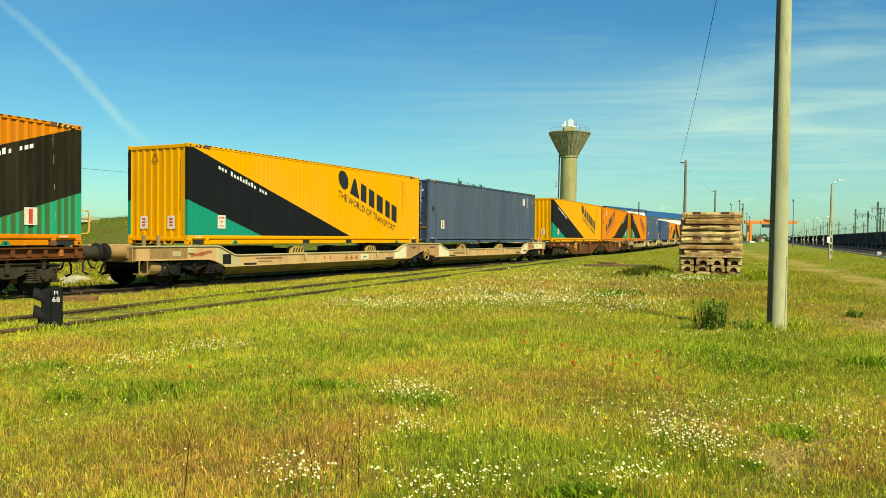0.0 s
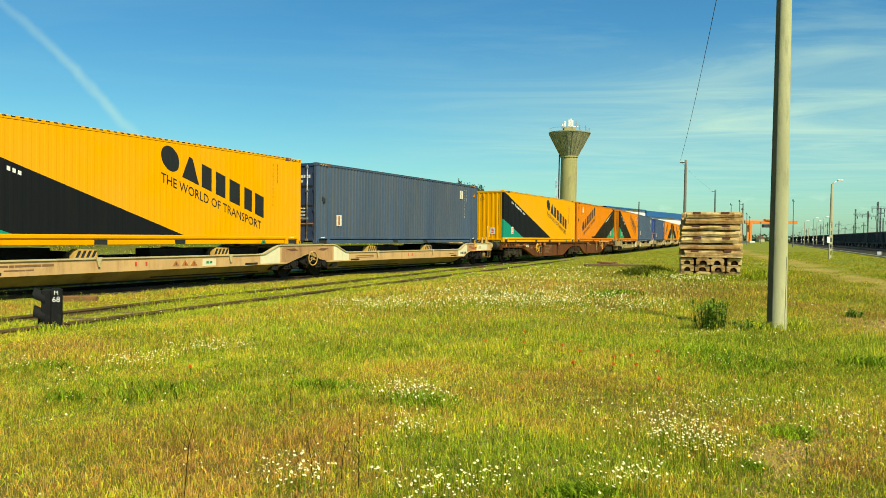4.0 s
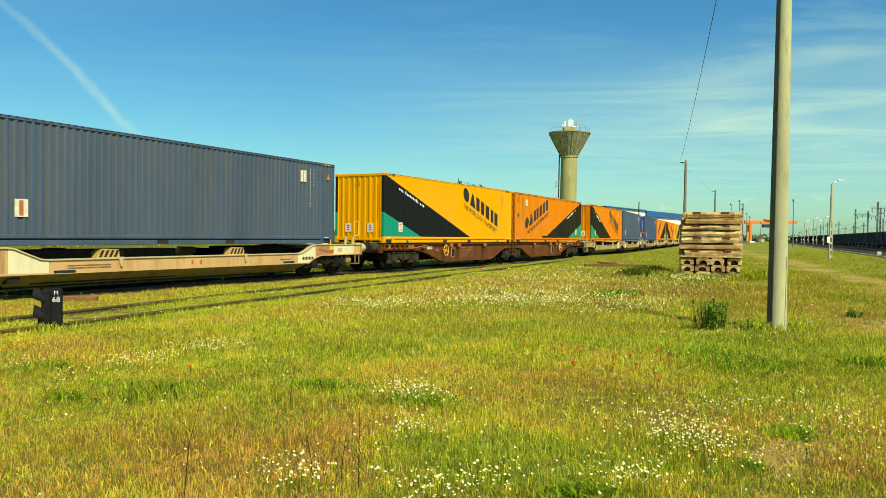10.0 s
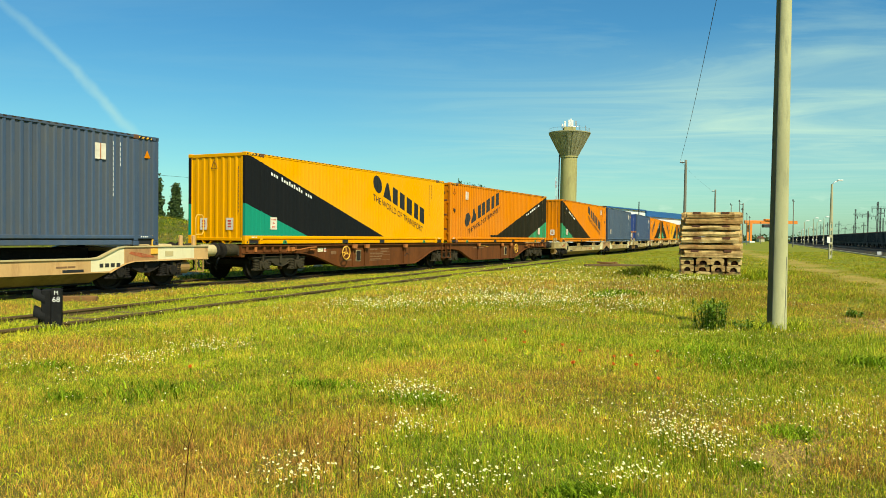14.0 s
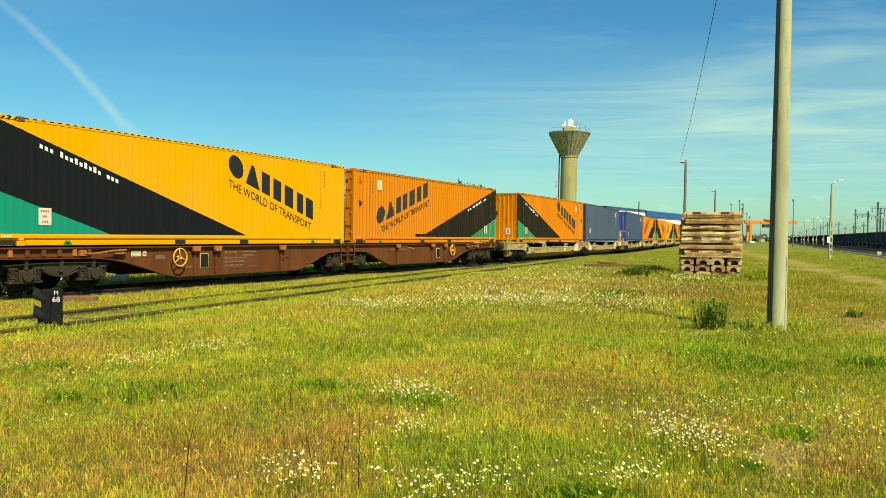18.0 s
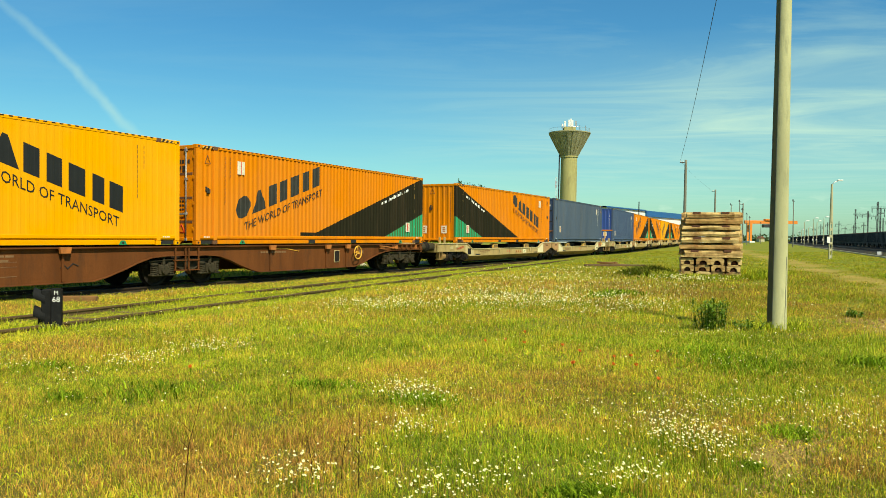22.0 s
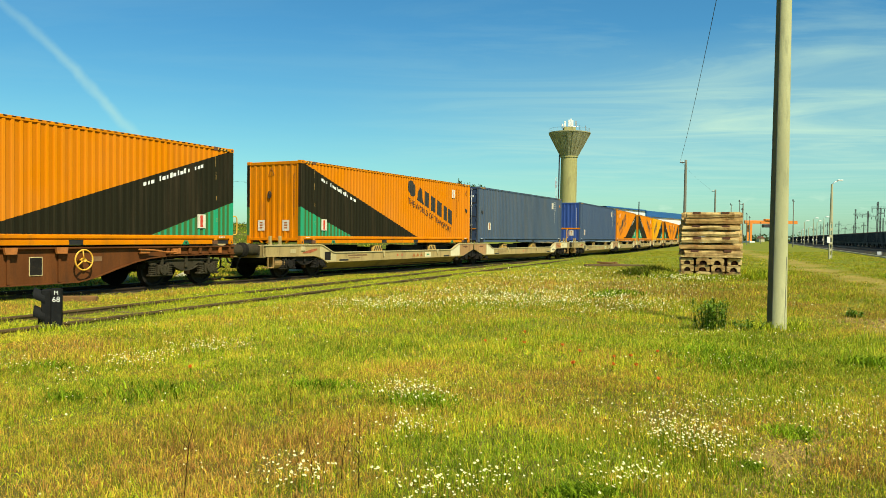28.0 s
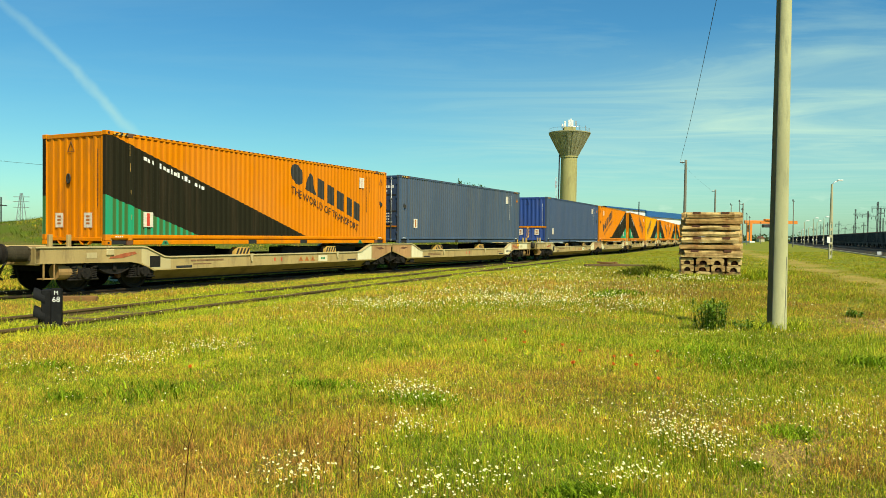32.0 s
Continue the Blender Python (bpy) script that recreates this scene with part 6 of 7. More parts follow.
# ---------------------------------------------------------------- the yard beyond the lane
YARD = radians(22.3)
yd = Vector((math.sin(YARD), math.cos(YARD), 0))
yn = Vector((-math.cos(YARD), math.sin(YARD), 0))      # towards the lane
Y0 = Vector((62.3, 92.0, 0))
mat_coal = plain("sooty dark wagon steel", (0.022, 0.022, 0.024), 0.7, 0.1, 0.3, 0.8, (0.06, 0.04, 0.03), 0.4, 0.2, True)
mat_rim = plain("rust-red wagon rim", (0.24, 0.10, 0.05), 0.8, 0, 0.3, 1.5)
mat_yard = plain("oily yard ballast", (0.042, 0.036, 0.026), 0.95, 0, 0.4, 6.0, (0.07, 0.055, 0.035), 0.4, 0.6, spec=0.1)
mat_cargo = plain("dark ore", (0.05, 0.04, 0.035), 0.95, 0, 0.4, 3, bump=0.8)


def yard_pose(s, off=0.0, z=0.0):
    p = Y0 + yd * s + yn * off
    return pose(p.x, p.y, z, 0, 0, 90 - math.degrees(YARD))


def ore_wagon():
    w = thing("ore_wagon", "sooty black open freight wagon in a long standing train", "freight wagon", "standing ore train")
    part("body", Mesh().prism([(0.2, 1.15), (13.4, 1.15), (13.5, 3.05), (0.0, 3.05)], -1.4, 1.4), mat_coal, w)
    part("rim", Mesh().box(0, 13.5, -1.46, -1.38, 3.02, 3.13, 0.02).box(0, 13.5, 1.38, 1.46, 3.02, 3.13, 0.02), mat_rim, w, "rust-red top rim")
    for i in range(9):
        part("rib", Mesh().box(0.7 + i * 1.46, 0.82 + i * 1.46, -1.47, -1.39, 1.15, 3.02), mat_coal, w)
        part("rib", Mesh().box(0.7 + i * 1.46, 0.82 + i * 1.46, 1.39, 1.47, 1.15, 3.02), mat_coal, w)
    part("frame", Mesh().box(-0.2, 13.4, -1.2, 1.2, 0.85, 1.15), mat_coal, w)
    part("brake_gear", Mesh().box(4.6, 8.6, -0.7, 0.7, 0.40, 0.86, 0.05), mat_coal, w, "sooty brake gear under the floor")
    for x in (2.9, 10.3):
        for y in (-1.02, 1.02):
            part("bogie_frame", Mesh().prism([(x - 1.5, 0.5), (x + 1.5, 0.5), (x + 1.3, 0.85), (x - 1.3, 0.85)], y - 0.08, y + 0.08), mat_coal, w)
    part("load", Mesh().prism([(0.3, 3.0), (12.9, 3.0), (10, 3.12), (3, 3.13)], -1.3, 1.3), mat_cargo, w)
    for x in (2.0, 3.8, 9.4, 11.2):
        part("wheel", Mesh().lathe([(0.46, -0.85), (0.46, -0.7), (0.1, -0.7)], 14, (x, 0, 0.55), "y").lathe([(0.1, 0.7), (0.46, 0.7), (0.46, 0.85)], 14, (x, 0, 0.55), "y"), mat_coal, w)
    part("sign_plate", Mesh().box(4.2, 4.6, 1.47, 1.49, 1.3, 1.5), mat_faded, w, "small faded plate")
    return w


first = ore_wagon()
first.matrix_basis = yard_pose(-28)
for i in range(1, 34):
    copy_thing(first, yard_pose(-28 + i * 14.0))
bal = Mesh().box(-60, 480, -34.0, 11.6, -0.3, 0.06)
tagged(new("ballast_bed", bal.data("ballast_bed", [mat_yard])), "dark ballast under the standing train", "ballast", kind="structure").matrix_basis = yard_pose(0)
kerb = tagged(new("platform_kerb", Mesh().box(-70, 420, -0.1, 0.1, -0.3, 0.14, 0.02).data("platform_kerb", [mat_concrete])), "pale low concrete platform edge", "kerb", kind="structure")
kerb.matrix_basis = yard_pose(0, 12.2)
spare = tagged(new("track_yard"), "empty rusty yard track beside the standing train", "railway track", kind="structure")
spare.matrix_basis = yard_pose(0, 7.2)
for q in (-0.753, 0.753):
    part("rail", Mesh().box(-60, 420, q - 0.035, q + 0.035, 0.0, 0.20, 0.01), mat_rail, spare)
block = thing("marker_block", "pale concrete marker block by the kerb", "marker")
block.matrix_basis = pose(45.5, 79.5, 0, 0, 0, 60)
part("block", Mesh().box(-0.55, 0.55, -0.2, 0.2, 0, 0.36, 0.03), mat_white, block)


def yard_lamp(x, y, tall, label, head=1.0):
    l = thing("street_lamp", label, "street lamp", "yard lamps")
    l.matrix_basis = pose(x, y, 0, 0, 0.4, 0)
    for s in (-1, 1):
        part("leg", Mesh().box(s * 0.065, s * 0.125, -0.07, 0.07, -0.2, tall * 0.5, 0.01), mat_concrete, l, "slotted concrete leg")
    for i in range(6):
        part("rung", Mesh().box(-0.07, 0.07, -0.06, 0.06, 0.1 + i * tall * 0.09, 0.3 + i * tall * 0.09, 0.01), mat_concrete, l)
    part("mast", Mesh().lathe([(0.13, tall * 0.5), (0.08, tall)], 10), mat_concrete, l)
    part("arm", Mesh().tube([(0, 0, tall - 0.05), (0.15, 0, tall + 0.12), (0.65, 0, tall + 0.36)], 0.035, 6), mat_steel, l, "bent steel arm")
    part("lamp_head", Mesh().box(0.42, 0.42 + 0.43 * head, -0.09 * head, 0.09 * head, tall + 0.26, tall + 0.26 + 0.11 * head, 0.03), mat_white, l, "white lamp head")
    part("sign", Mesh().box(-0.34, -0.10, -0.12, -0.10, 1.3, 1.8), mat_white, l, "small white plate")
    return l


yard_lamp(31.0, 61.0, 6.0, "slotted concrete lamp post with one bent arm")
for px, dep, top in ((1423, 230, 392), (1439, 215, 387), (1445, 240, 392), (1457, 205, 385), (1430, 300, 403), (1418, 340, 407), (1410, 380, 410)):
    yard_lamp((px - 784) / 1349 * dep, dep, (424 - top) / 1349 * dep + 1.4, "distant concrete lamp post in the yard", 2.2)
for i, (px, dep, top) in enumerate(((1403, 150, 355), (1308, 150, 357), (1313, 175, 371), (1321, 200, 379), (1326, 225, 385), (1293, 160, 363), (1346, 260, 395))):
    m = thing("light_mast", "slim dark floodlight mast in the yard", "light mast", "light masts")
    tall = (424 - top) / 1349 * dep + 1.55
    m.matrix_basis = pose((px - 784) / 1349 * dep, dep, 0)
    part("shaft", Mesh().tube([(0, 0, 0), (0, 0, tall)], 0.12, 6, 0.07), mat_old_pole, m)
    part("lamp_bracket", Mesh().box(-0.25, 0.25, -0.06, 0.06, tall - 0.2, tall - 0.1).box(-0.2, -0.05, -0.12, 0.06, tall - 0.1, tall + 0.2), mat_dark_steel, m)


def catenary(x, y, tall, left, right):
    """A tall dark mast with an arm near its top on one or both sides."""
    m = thing("catenary_mast", "dark steel catenary mast beyond the ore train", "catenary mast", "catenary masts")
    m.matrix_basis = pose(x, y, 0)
    for q in (-0.11, 0.11):
        part("upright", Mesh().box(q - 0.05, q + 0.05, -0.06, 0.06, 0, tall), mat_dark_steel, m)
    lac = Mesh()
    for i in range(int(tall)):
        lac.tube([(-0.11, 0, i), (0.11, 0, i + 1)], 0.03, 4)
    part("lacing", lac, mat_dark_steel, m)
    part("cross_beam", Mesh().box(-left, right, -0.08, 0.08, tall - 1.30, tall - 1.16).box(-left, right, -0.04, 0.04, tall - 1.0, tall - 0.95), mat_dark_steel, m)
    for q in [e for e in (-left * 0.9, right * 0.9, right * 0.45) if abs(e) > 0.6]:
        part("insulator", Mesh().tube([(q, 0, tall - 1.35), (q, 0, tall - 2.1)], 0.07, 6), mat_dark_steel, m)


for px, top, left, right in ((1513, 369, 0.5, 3.6), (1535, 373, 3.0, 2.2), (1552, 356, 1.2, 1.5), (1557, 367, 0.4, 1.0), (1528, 393, 1, 1), (1510, 397, 1, 3), (1484, 391, 1.5, 1), (1464, 393, 1, 1), (1452, 397, 1, 1), (1440, 402, 1, 1), (1495, 400, 2, 1), (1427, 406, 1, 1), (1562, 385, 2, 1), (1415, 409, 1, 1)):
    dep = 7.45 * 1349 / (424 - top)
    catenary((px - 784) / 1349 * dep, dep, 9.0, left, right)
for off, z in ((-9, 5.6), (-9, 7.4), (-13.4, 5.7)):
    a, b = yard_pose(-20, off, z).translation, yard_pose(420, off, z).translation
    wire("catenary_wire", tuple(a), tuple(b), 0.2, 0.02, "thin catenary wire over the yard")

# orange gantry crane
mat_crane = plain("orange crane paint", (0.78, 0.24, 0.03), 0.5, 0, 0.12, 0.5)
crane = thing("gantry_crane", "orange gantry crane spanning the far yard", "crane")
crane.matrix_basis = pose(131, 330, 0)
part("girder", Mesh().box(-0.6, 22, -0.7, 0.7, 8.2, 9.6, 0.05), mat_crane, crane)
for x, y in ((0.7, -3.0), (1.4, 2.2)):
    for e in (0.0, 12.2):
        part("leg", Mesh().prism([(x + e, 0), (x + e + 0.7, 0), (x + e + 0.9, 8.3), (x + e - 0.1, 8.3)], y, y + 0.8), mat_crane, crane)
part("leg_foot", Mesh().box(0.2, 2.6, -3.6, 3.6, 0, 0.7, 0.05), mat_pale_wall, crane)
trolley = part("trolley", Mesh().box(8, 12.6, -1.2, 1.2, 9.6, 10.3, 0.05), mat_crane, crane)
part("cab", Mesh().box(7.2, 12.2, -1.0, 1.0, 6.6, 8.0, 0.05), mat_dark_steel, trolley, "dark cab and hoist")
hut = thing("yard_hut", "small far yard hut with a reddish roof", "hut")
hut.matrix_basis = pose(166.5, 400, 0)
part("wall", Mesh().box(-1.3, 1.3, -2, 2, 0, 1.9), mat_concrete, hut)
part("roof", Mesh().prism([(-1.6, 1.9), (1.6, 1.9), (0, 3.2)], -2.3, 2.3), mat_rim, hut)
for i, (x, y, w, h) in enumerate(((150, 420, 9, 3.5), (120, 460, 14, 4), (210, 520, 22, 5), (255, 560, 26, 5), (185, 480, 12, 4))):
    copse = thing("far_copse", "low dark line of distant bushes", "bushes", "distant bushes")
    copse.matrix_basis = pose(x, y, 0)
    r2 = random.Random(60 + i)
    m = Mesh()
    for j in range(420):
        c = Vector((r2.uniform(-w, w), r2.uniform(-2, 2), h * r2.random() ** 0.8 * (0.6 + 0.4 * math.sin(j))))
        u2 = Vector((r2.gauss(0, 1), r2.gauss(0, 1), r2.gauss(0, 1))).normalized() * r2.uniform(0.4, 0.9)
        v2 = u2.orthogonal()
        m.quad(c - u2, c + v2, c + u2, c - v2)
    part("foliage", m, mat_leaf, copse)

# ---------------------------------------------------------------- grass and flowers
rng = np.random.default_rng(7)


def blend_noise(x, y, f, ph=0.0):
    return (np.sin(x * f + 1.3 * np.sin(y * f * 0.7 + ph)) * np.sin(y * f * 1.1 + 1.7 * np.sin(x * f * 0.6 + 2 + ph)) + 1) / 2


def dryness(x, y):
    """0 fresh green to 1 dry and reddish."""
    d = 0.22 * blend_noise(x, y, 0.55, 0.4) + 0.36 * blend_noise(x, y, 1.7, 1.1) + 0.32 * blend_noise(x, y, 4.3, 2.0) + 0.26 * blend_noise(x, y, 10.0, 0.5) + 0.24 * blend_noise(x, y, 23.0, 2.7)
    near = np.exp(-((y - 5.4) / 2.3) ** 2) * np.exp(-((x + 1.1) / 2.0) ** 2) + 1.5 * np.exp(-(((y - 5.2) / 1.0) ** 2 + ((x + 0.85) / 0.55) ** 2)) + 1.0 * np.exp(-(((y - 6.3) / 0.5) ** 2 + ((x - 0.75) / 0.4) ** 2))
    fresh = np.exp(-(((x - 4.6) / 2.2) ** 2 + ((y - 11.5) / 3.0) ** 2)) + np.exp(-(((x + 2.5) / 1.3) ** 2 + ((y - 7.3) / 0.7) ** 2)) + 1.9 * np.exp(-(((x - 0.5) / 0.85) ** 2 + ((y - 5.2) / 0.8) ** 2))
    mid = np.exp(-((y - 24) / 5.0) ** 2) * 0.10
    lush = np.exp(-((y - 12) / 3.0) ** 2) * np.exp(-((x + 1.0) / 4.5) ** 2) * 0.30
    red = np.exp(-(((x + 6.3) / 1.6) ** 2 + ((y - 10.9) / 0.9) ** 2)) * 0.35 + np.exp(-(((x - 1.1) / 1.9) ** 2 + ((y - 8.2) / 2.0) ** 2)) * 0.16 + np.exp(-(((x - 8.6) / 1.6) ** 2 + ((y - 16.8) / 2.6) ** 2)) * 0.28 + np.exp(-(((x - 6.5) / 5.0) ** 2 + ((y - 23.5) / 3.5) ** 2)) * 0.22 + np.exp(-(((x - 3.4) / 0.8) ** 2 + ((y - 5.6) / 1.2) ** 2)) * 0.2
    return np.clip(d - 0.22 + 0.17 * near + red + mid - 0.45 * fresh - lush, 0, 1)


def scatter(n, y0, y1, side=0.66, power=1.0):
    y = y0 + (y1 - y0) * rng.random(n) ** power
    x = (rng.random(n) * 2 - 1) * (y * side + 0.6)
    return x, y


def blade_mesh(name, x, y, z, tall, wide, lean, dry, mat, uneven=1.0, bent=True):
    """Many blades: bent ones have two lower corners, two in the middle and a tip, far ones two corners and a tip."""
    n = len(x)
    a = rng.random(n) * 2 * np.pi
    fx, fy = np.cos(a), np.sin(a)
    b = rng.random(n) * 2 * np.pi
    lx, ly = np.cos(b) * lean * tall, np.sin(b) * lean * tall
    rows = ((-0.5, 0, 0), (0.5, 0, 0), (-0.38, 0.55, 0.3), (0.38, 0.55, 0.3), (0, 1.0, 1.0)) if bent else ((-0.65, 0, 0), (0.65, 0, 0), (0, 1.0, 1.0))
    c = len(rows)
    P = np.empty((n, c, 3))
    for i, (w, up, out) in enumerate(rows):
        P[:, i, 0] = x + fx * w * wide + lx * out
        P[:, i, 1] = y + fy * w * wide + ly * out
        P[:, i, 2] = z - 0.015 + tall * up * (1 - 0.25 * lean * out)
    me = bpy.data.meshes.new(name)
    me.vertices.add(c * n)
    me.vertices.foreach_set("co", P.reshape(-1))
    o = (np.arange(n) * c)[:, None]
    loops = np.concatenate([o + np.array([0, 1, 3, 2]), o + np.array([2, 3, 4])], 1) if bent else o + np.array([0, 1, 2])
    me.loops.add(loops.size)
    me.loops.foreach_set("vertex_index", loops.reshape(-1).astype(np.int32))
    starts = np.stack([np.arange(n) * 7, np.arange(n) * 7 + 4], 1).reshape(-1) if bent else np.arange(n) * 3
    me.polygons.add(len(starts))
    me.polygons.foreach_set("loop_start", starts.astype(np.int32))
    me.update(calc_edges=True)
    at = me.attributes.new("dry", "FLOAT", "POINT")
    at.data.foreach_set("value", np.repeat(dry, c))
    at = me.attributes.new("tone", "FLOAT", "POINT")
    at.data.foreach_set("value", np.repeat(np.clip(0.5 + (rng.random(n) - 0.5) * 1.25 * uneven + 0.42 * (blend_noise(x, y, 1.3, 3.1) - 0.5) + 0.55 * (blend_noise(x, y, 17.0, 1.9) - 0.5) + 0.45 * (blend_noise(x, y, 36.0, 0.3) - 0.5) - 0.30 * np.clip((x - 4.5) / 2, 0, 1) * np.clip((y - 13) / 4, 0, 1), 0, 1), c))
    at = me.attributes.new("tip", "FLOAT", "POINT")
    at.data.foreach_set("value", np.tile([row[1] * 0.9 + 0.1 * (row[1] == 1.0) for row in rows], n))
    me.materials.append(mat)
    return me


def leafy(name, stops, tip_col, tip_amount):
    k = Nodes(name)
    at = k.n.new("ShaderNodeAttribute")
    at.attribute_name = "dry"
    tp = k.n.new("ShaderNodeAttribute")
    tp.attribute_name = "tip"
    ramp = k.n.new("ShaderNodeValToRGB")
    el = ramp.color_ramp.elements
    while len(el) < len(stops):
        el.new(0.5)
    for e, (pos, col) in zip(el, stops):
        e.position, e.color = pos, (*col, 1)
    k.l.new(at.outputs["Fac"], ramp.inputs[0])
    lm = k.n.new("ShaderNodeAttribute")
    lm.attribute_name = "tone"
    c = k.mix(k.step(tp.outputs["Fac"], 0.3, 1.0, 0, tip_amount), ramp.outputs[0], tip_col)
    c = k.mix(lm.outputs["Fac"], k.mix(1.0, c, (0.52, 0.56, 0.50), "MULTIPLY"), k.mix(1.0, c, (1.72, 1.66, 1.50), "MULTIPLY"))
    k.done(c, 0.75, 0, 0.08)
    tr = k.n.new("ShaderNodeBsdfTranslucent")
    k.put(c, tr.inputs[0])
    mx = k.n.new("ShaderNodeMixShader")
    mx.inputs[0].default_value = 0.30
    k.l.new(k.p.outputs[0], mx.inputs[1])
    k.l.new(tr.outputs[0], mx.inputs[2])
    k.l.new(mx.outputs[0], k.n["Material Output"].inputs[0])
    return k.m


mat_grass = leafy("meadow grass", [(0.0, (0.170, 0.275, 0.012)), (0.25, (0.345, 0.415, 0.018)), (0.50, (0.545, 0.455, 0.034)), (0.75, (0.520, 0.320, 0.055)), (1.0, (0.400, 0.185, 0.060))], (0.70, 0.60, 0.12), 0.38)
mat_herb = leafy("broad green leaves", [(0.0, (0.130, 0.225, 0.012)), (1.0, (0.28, 0.37, 0.02))], (0.13, 0.20, 0.02), 0.3)
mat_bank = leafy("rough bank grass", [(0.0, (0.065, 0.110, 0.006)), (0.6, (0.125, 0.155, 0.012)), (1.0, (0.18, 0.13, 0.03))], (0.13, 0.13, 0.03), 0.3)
mat_dead = leafy("dry brown weed", [(0.0, (0.13, 0.07, 0.028)), (1.0, (0.24, 0.13, 0.05))], (0.16, 0.09, 0.04), 0.3)

ZONES = [(430000, 3.6, 10.2, 0.026, 0.112, 0.0043), (380000, 9.0, 20.0, 0.036, 0.135, 0.0076), (270000, 18.0, 38.0, 0.05, 0.16, 0.014), (190000, 36.0, 95.0, 0.05, 0.13, 0.034)]
for n, y0, y1, h0, h1, w in ZONES:
    x, y = scatter(n, y0, y1, 0.70, 1.0)
    edge = 1.2 if y0 < 17 else 2.0
    seam = np.minimum(np.clip((y - y0) / edge, 0, 1) if y0 > 5 else 1.0, np.clip((y1 - y) / edge, 0, 1))
    dry = dryness(x, y)
    bare_p = bare_soil(x, y)
    ds, dm = track_gap(x, y)
    keep = (rng.random(n) > bare_p * (0.72 if y0 < 9 else 0.95)) & ((dm > 1.05) | (rng.random(n) < 0.12)) & ((ds > 0.95) | (rng.random(n) < 0.78)) & (rng.random(n) < seam)
    sleepers = (np.abs(x - 10.6) < 1.35) & (np.abs(y - 31.1) < 1.3)
    keep &= ~sleepers & (np.hypot(x - 5.93, y - 13.4) > 0.2)
    clump = 0.45 + 0.35 * blend_noise(x, y, 21.0, 1.4) + 0.75 * blend_noise(x, y, 2.3, 0.7) * blend_noise(x, y, 0.8, 2.2) + 0.3 * blend_noise(x, y, 6.0, 0.2)
    tall = (h0 + (h1 - h0) * rng.random(n) ** 1.6) * clump * (1 - 0.6 * bare_p)
    tall = np.where(dm < 2.4, tall * 0.7, tall)
    tall = np.where(dm < 1.5, np.minimum(tall, 0.12), tall)
    tall = np.where(ds < 2.2, np.maximum(0.055, tall * (0.50 + 0.30 * np.maximum(0, ds - 0.8) ** 2)), tall)
    keep &= np.abs(ds - 0.753) > 0.04
    tall = np.where(np.abs(ds - 0.753) < 0.30, 0.04 + 0.12 * rng.random(n) ** 2 * (0.3 + blend_noise(x, y, 3.1, 0.6)), tall)
    dry = np.clip(dry * (0.85 if y0 > 30 else 1) + (0.02 if y0 > 30 else 0.07) - (0.14 * np.clip((x - 7.5) / 3, 0, 1) if 15 < y0 < 30 else 0.0) + rng.normal(0, 0.14 if y0 > 30 else 0.28, n), 0, 1)
    dry = np.where(ds < 1.7, dry * 0.5, dry)
    wide = w * (0.7 + 0.7 * rng.random(n)) * np.maximum(1.0, np.hypot(x, y) / y1 * 1.2)
    me = blade_mesh("grass", x[keep], y[keep], height(x, y)[keep], tall[keep], wide[keep], 0.08 + 0.72 * rng.random(keep.sum()) ** 1.7, dry[keep], mat_grass, 0.6 if y0 > 30 else 0.9 if y0 > 15 else 1.0, y0 < 5)
    tagged(new("grass", me), "long mixed meadow grass, green with dry reddish patches", "grass", kind="stuff")

# coarse grass on the rest of the meadow, beside and behind
n = 40000
x, y = rng.uniform(-26, 26, n), rng.uniform(-12, 24, n)
ds, dm = track_gap(x, y)
keep = (np.abs(x) > np.maximum(y, 0) * 0.66 + 0.6) & (np.hypot(x, y) > 1.2) & (dm > 1.6) & (ds > 0.95) & (np.hypot(x + 6.4, y - 12.4) > 0.6)
x, y = x[keep], y[keep]
me = blade_mesh("grass", x, y, height(x, y), 0.06 + 0.14 * rng.random(len(x)), 0.014 + 0.012 * rng.random(len(x)), np.full(len(x), 0.4), np.clip(dryness(x, y) + rng.normal(0, 0.2, len(x)), 0, 1), mat_grass, bent=False)
tagged(new("grass", me), "coarse mixed meadow grass", "grass", kind="stuff")

# low broad leaves between the near blades
n = 46000
x, y = scatter(n, 3.8, 12.0, 0.66, 0.75)
keep = rng.random(n) > bare_soil(x, y)
x, y = x[keep], y[keep]
n = len(x)
me = blade_mesh("undergrowth", x, y, height(x, y) + 0.01, 0.025 + 0.045 * rng.random(n), (0.006 + 0.006 * rng.random(n)) * np.maximum(1, y / 8), 0.5 + 0.9 * rng.random(n), np.clip(dryness(x, y) * 0.6 + rng.normal(0, 0.12, n), 0, 1), mat_grass)
tagged(new("undergrowth", me), "low broad leaves and moss under the grass", "undergrowth", kind="stuff")

# old straw lying among the near grass
n = 15000
x, y = scatter(n, 3.8, 13.0, 0.66, 0.8)
me = blade_mesh("straw", x, y, height(x, y) + 0.02 + 0.05 * rng.random(n), 0.02 + 0.02 * rng.random(n), np.full(n, 0.004) * np.maximum(1, y / 7), 2.0 + 3.0 * rng.random(n), np.clip(rng.normal(0.62, 0.16, n), 0, 1), mat_grass)
tagged(new("straw", me), "pale dry straw lying in the grass", "straw", kind="stuff")

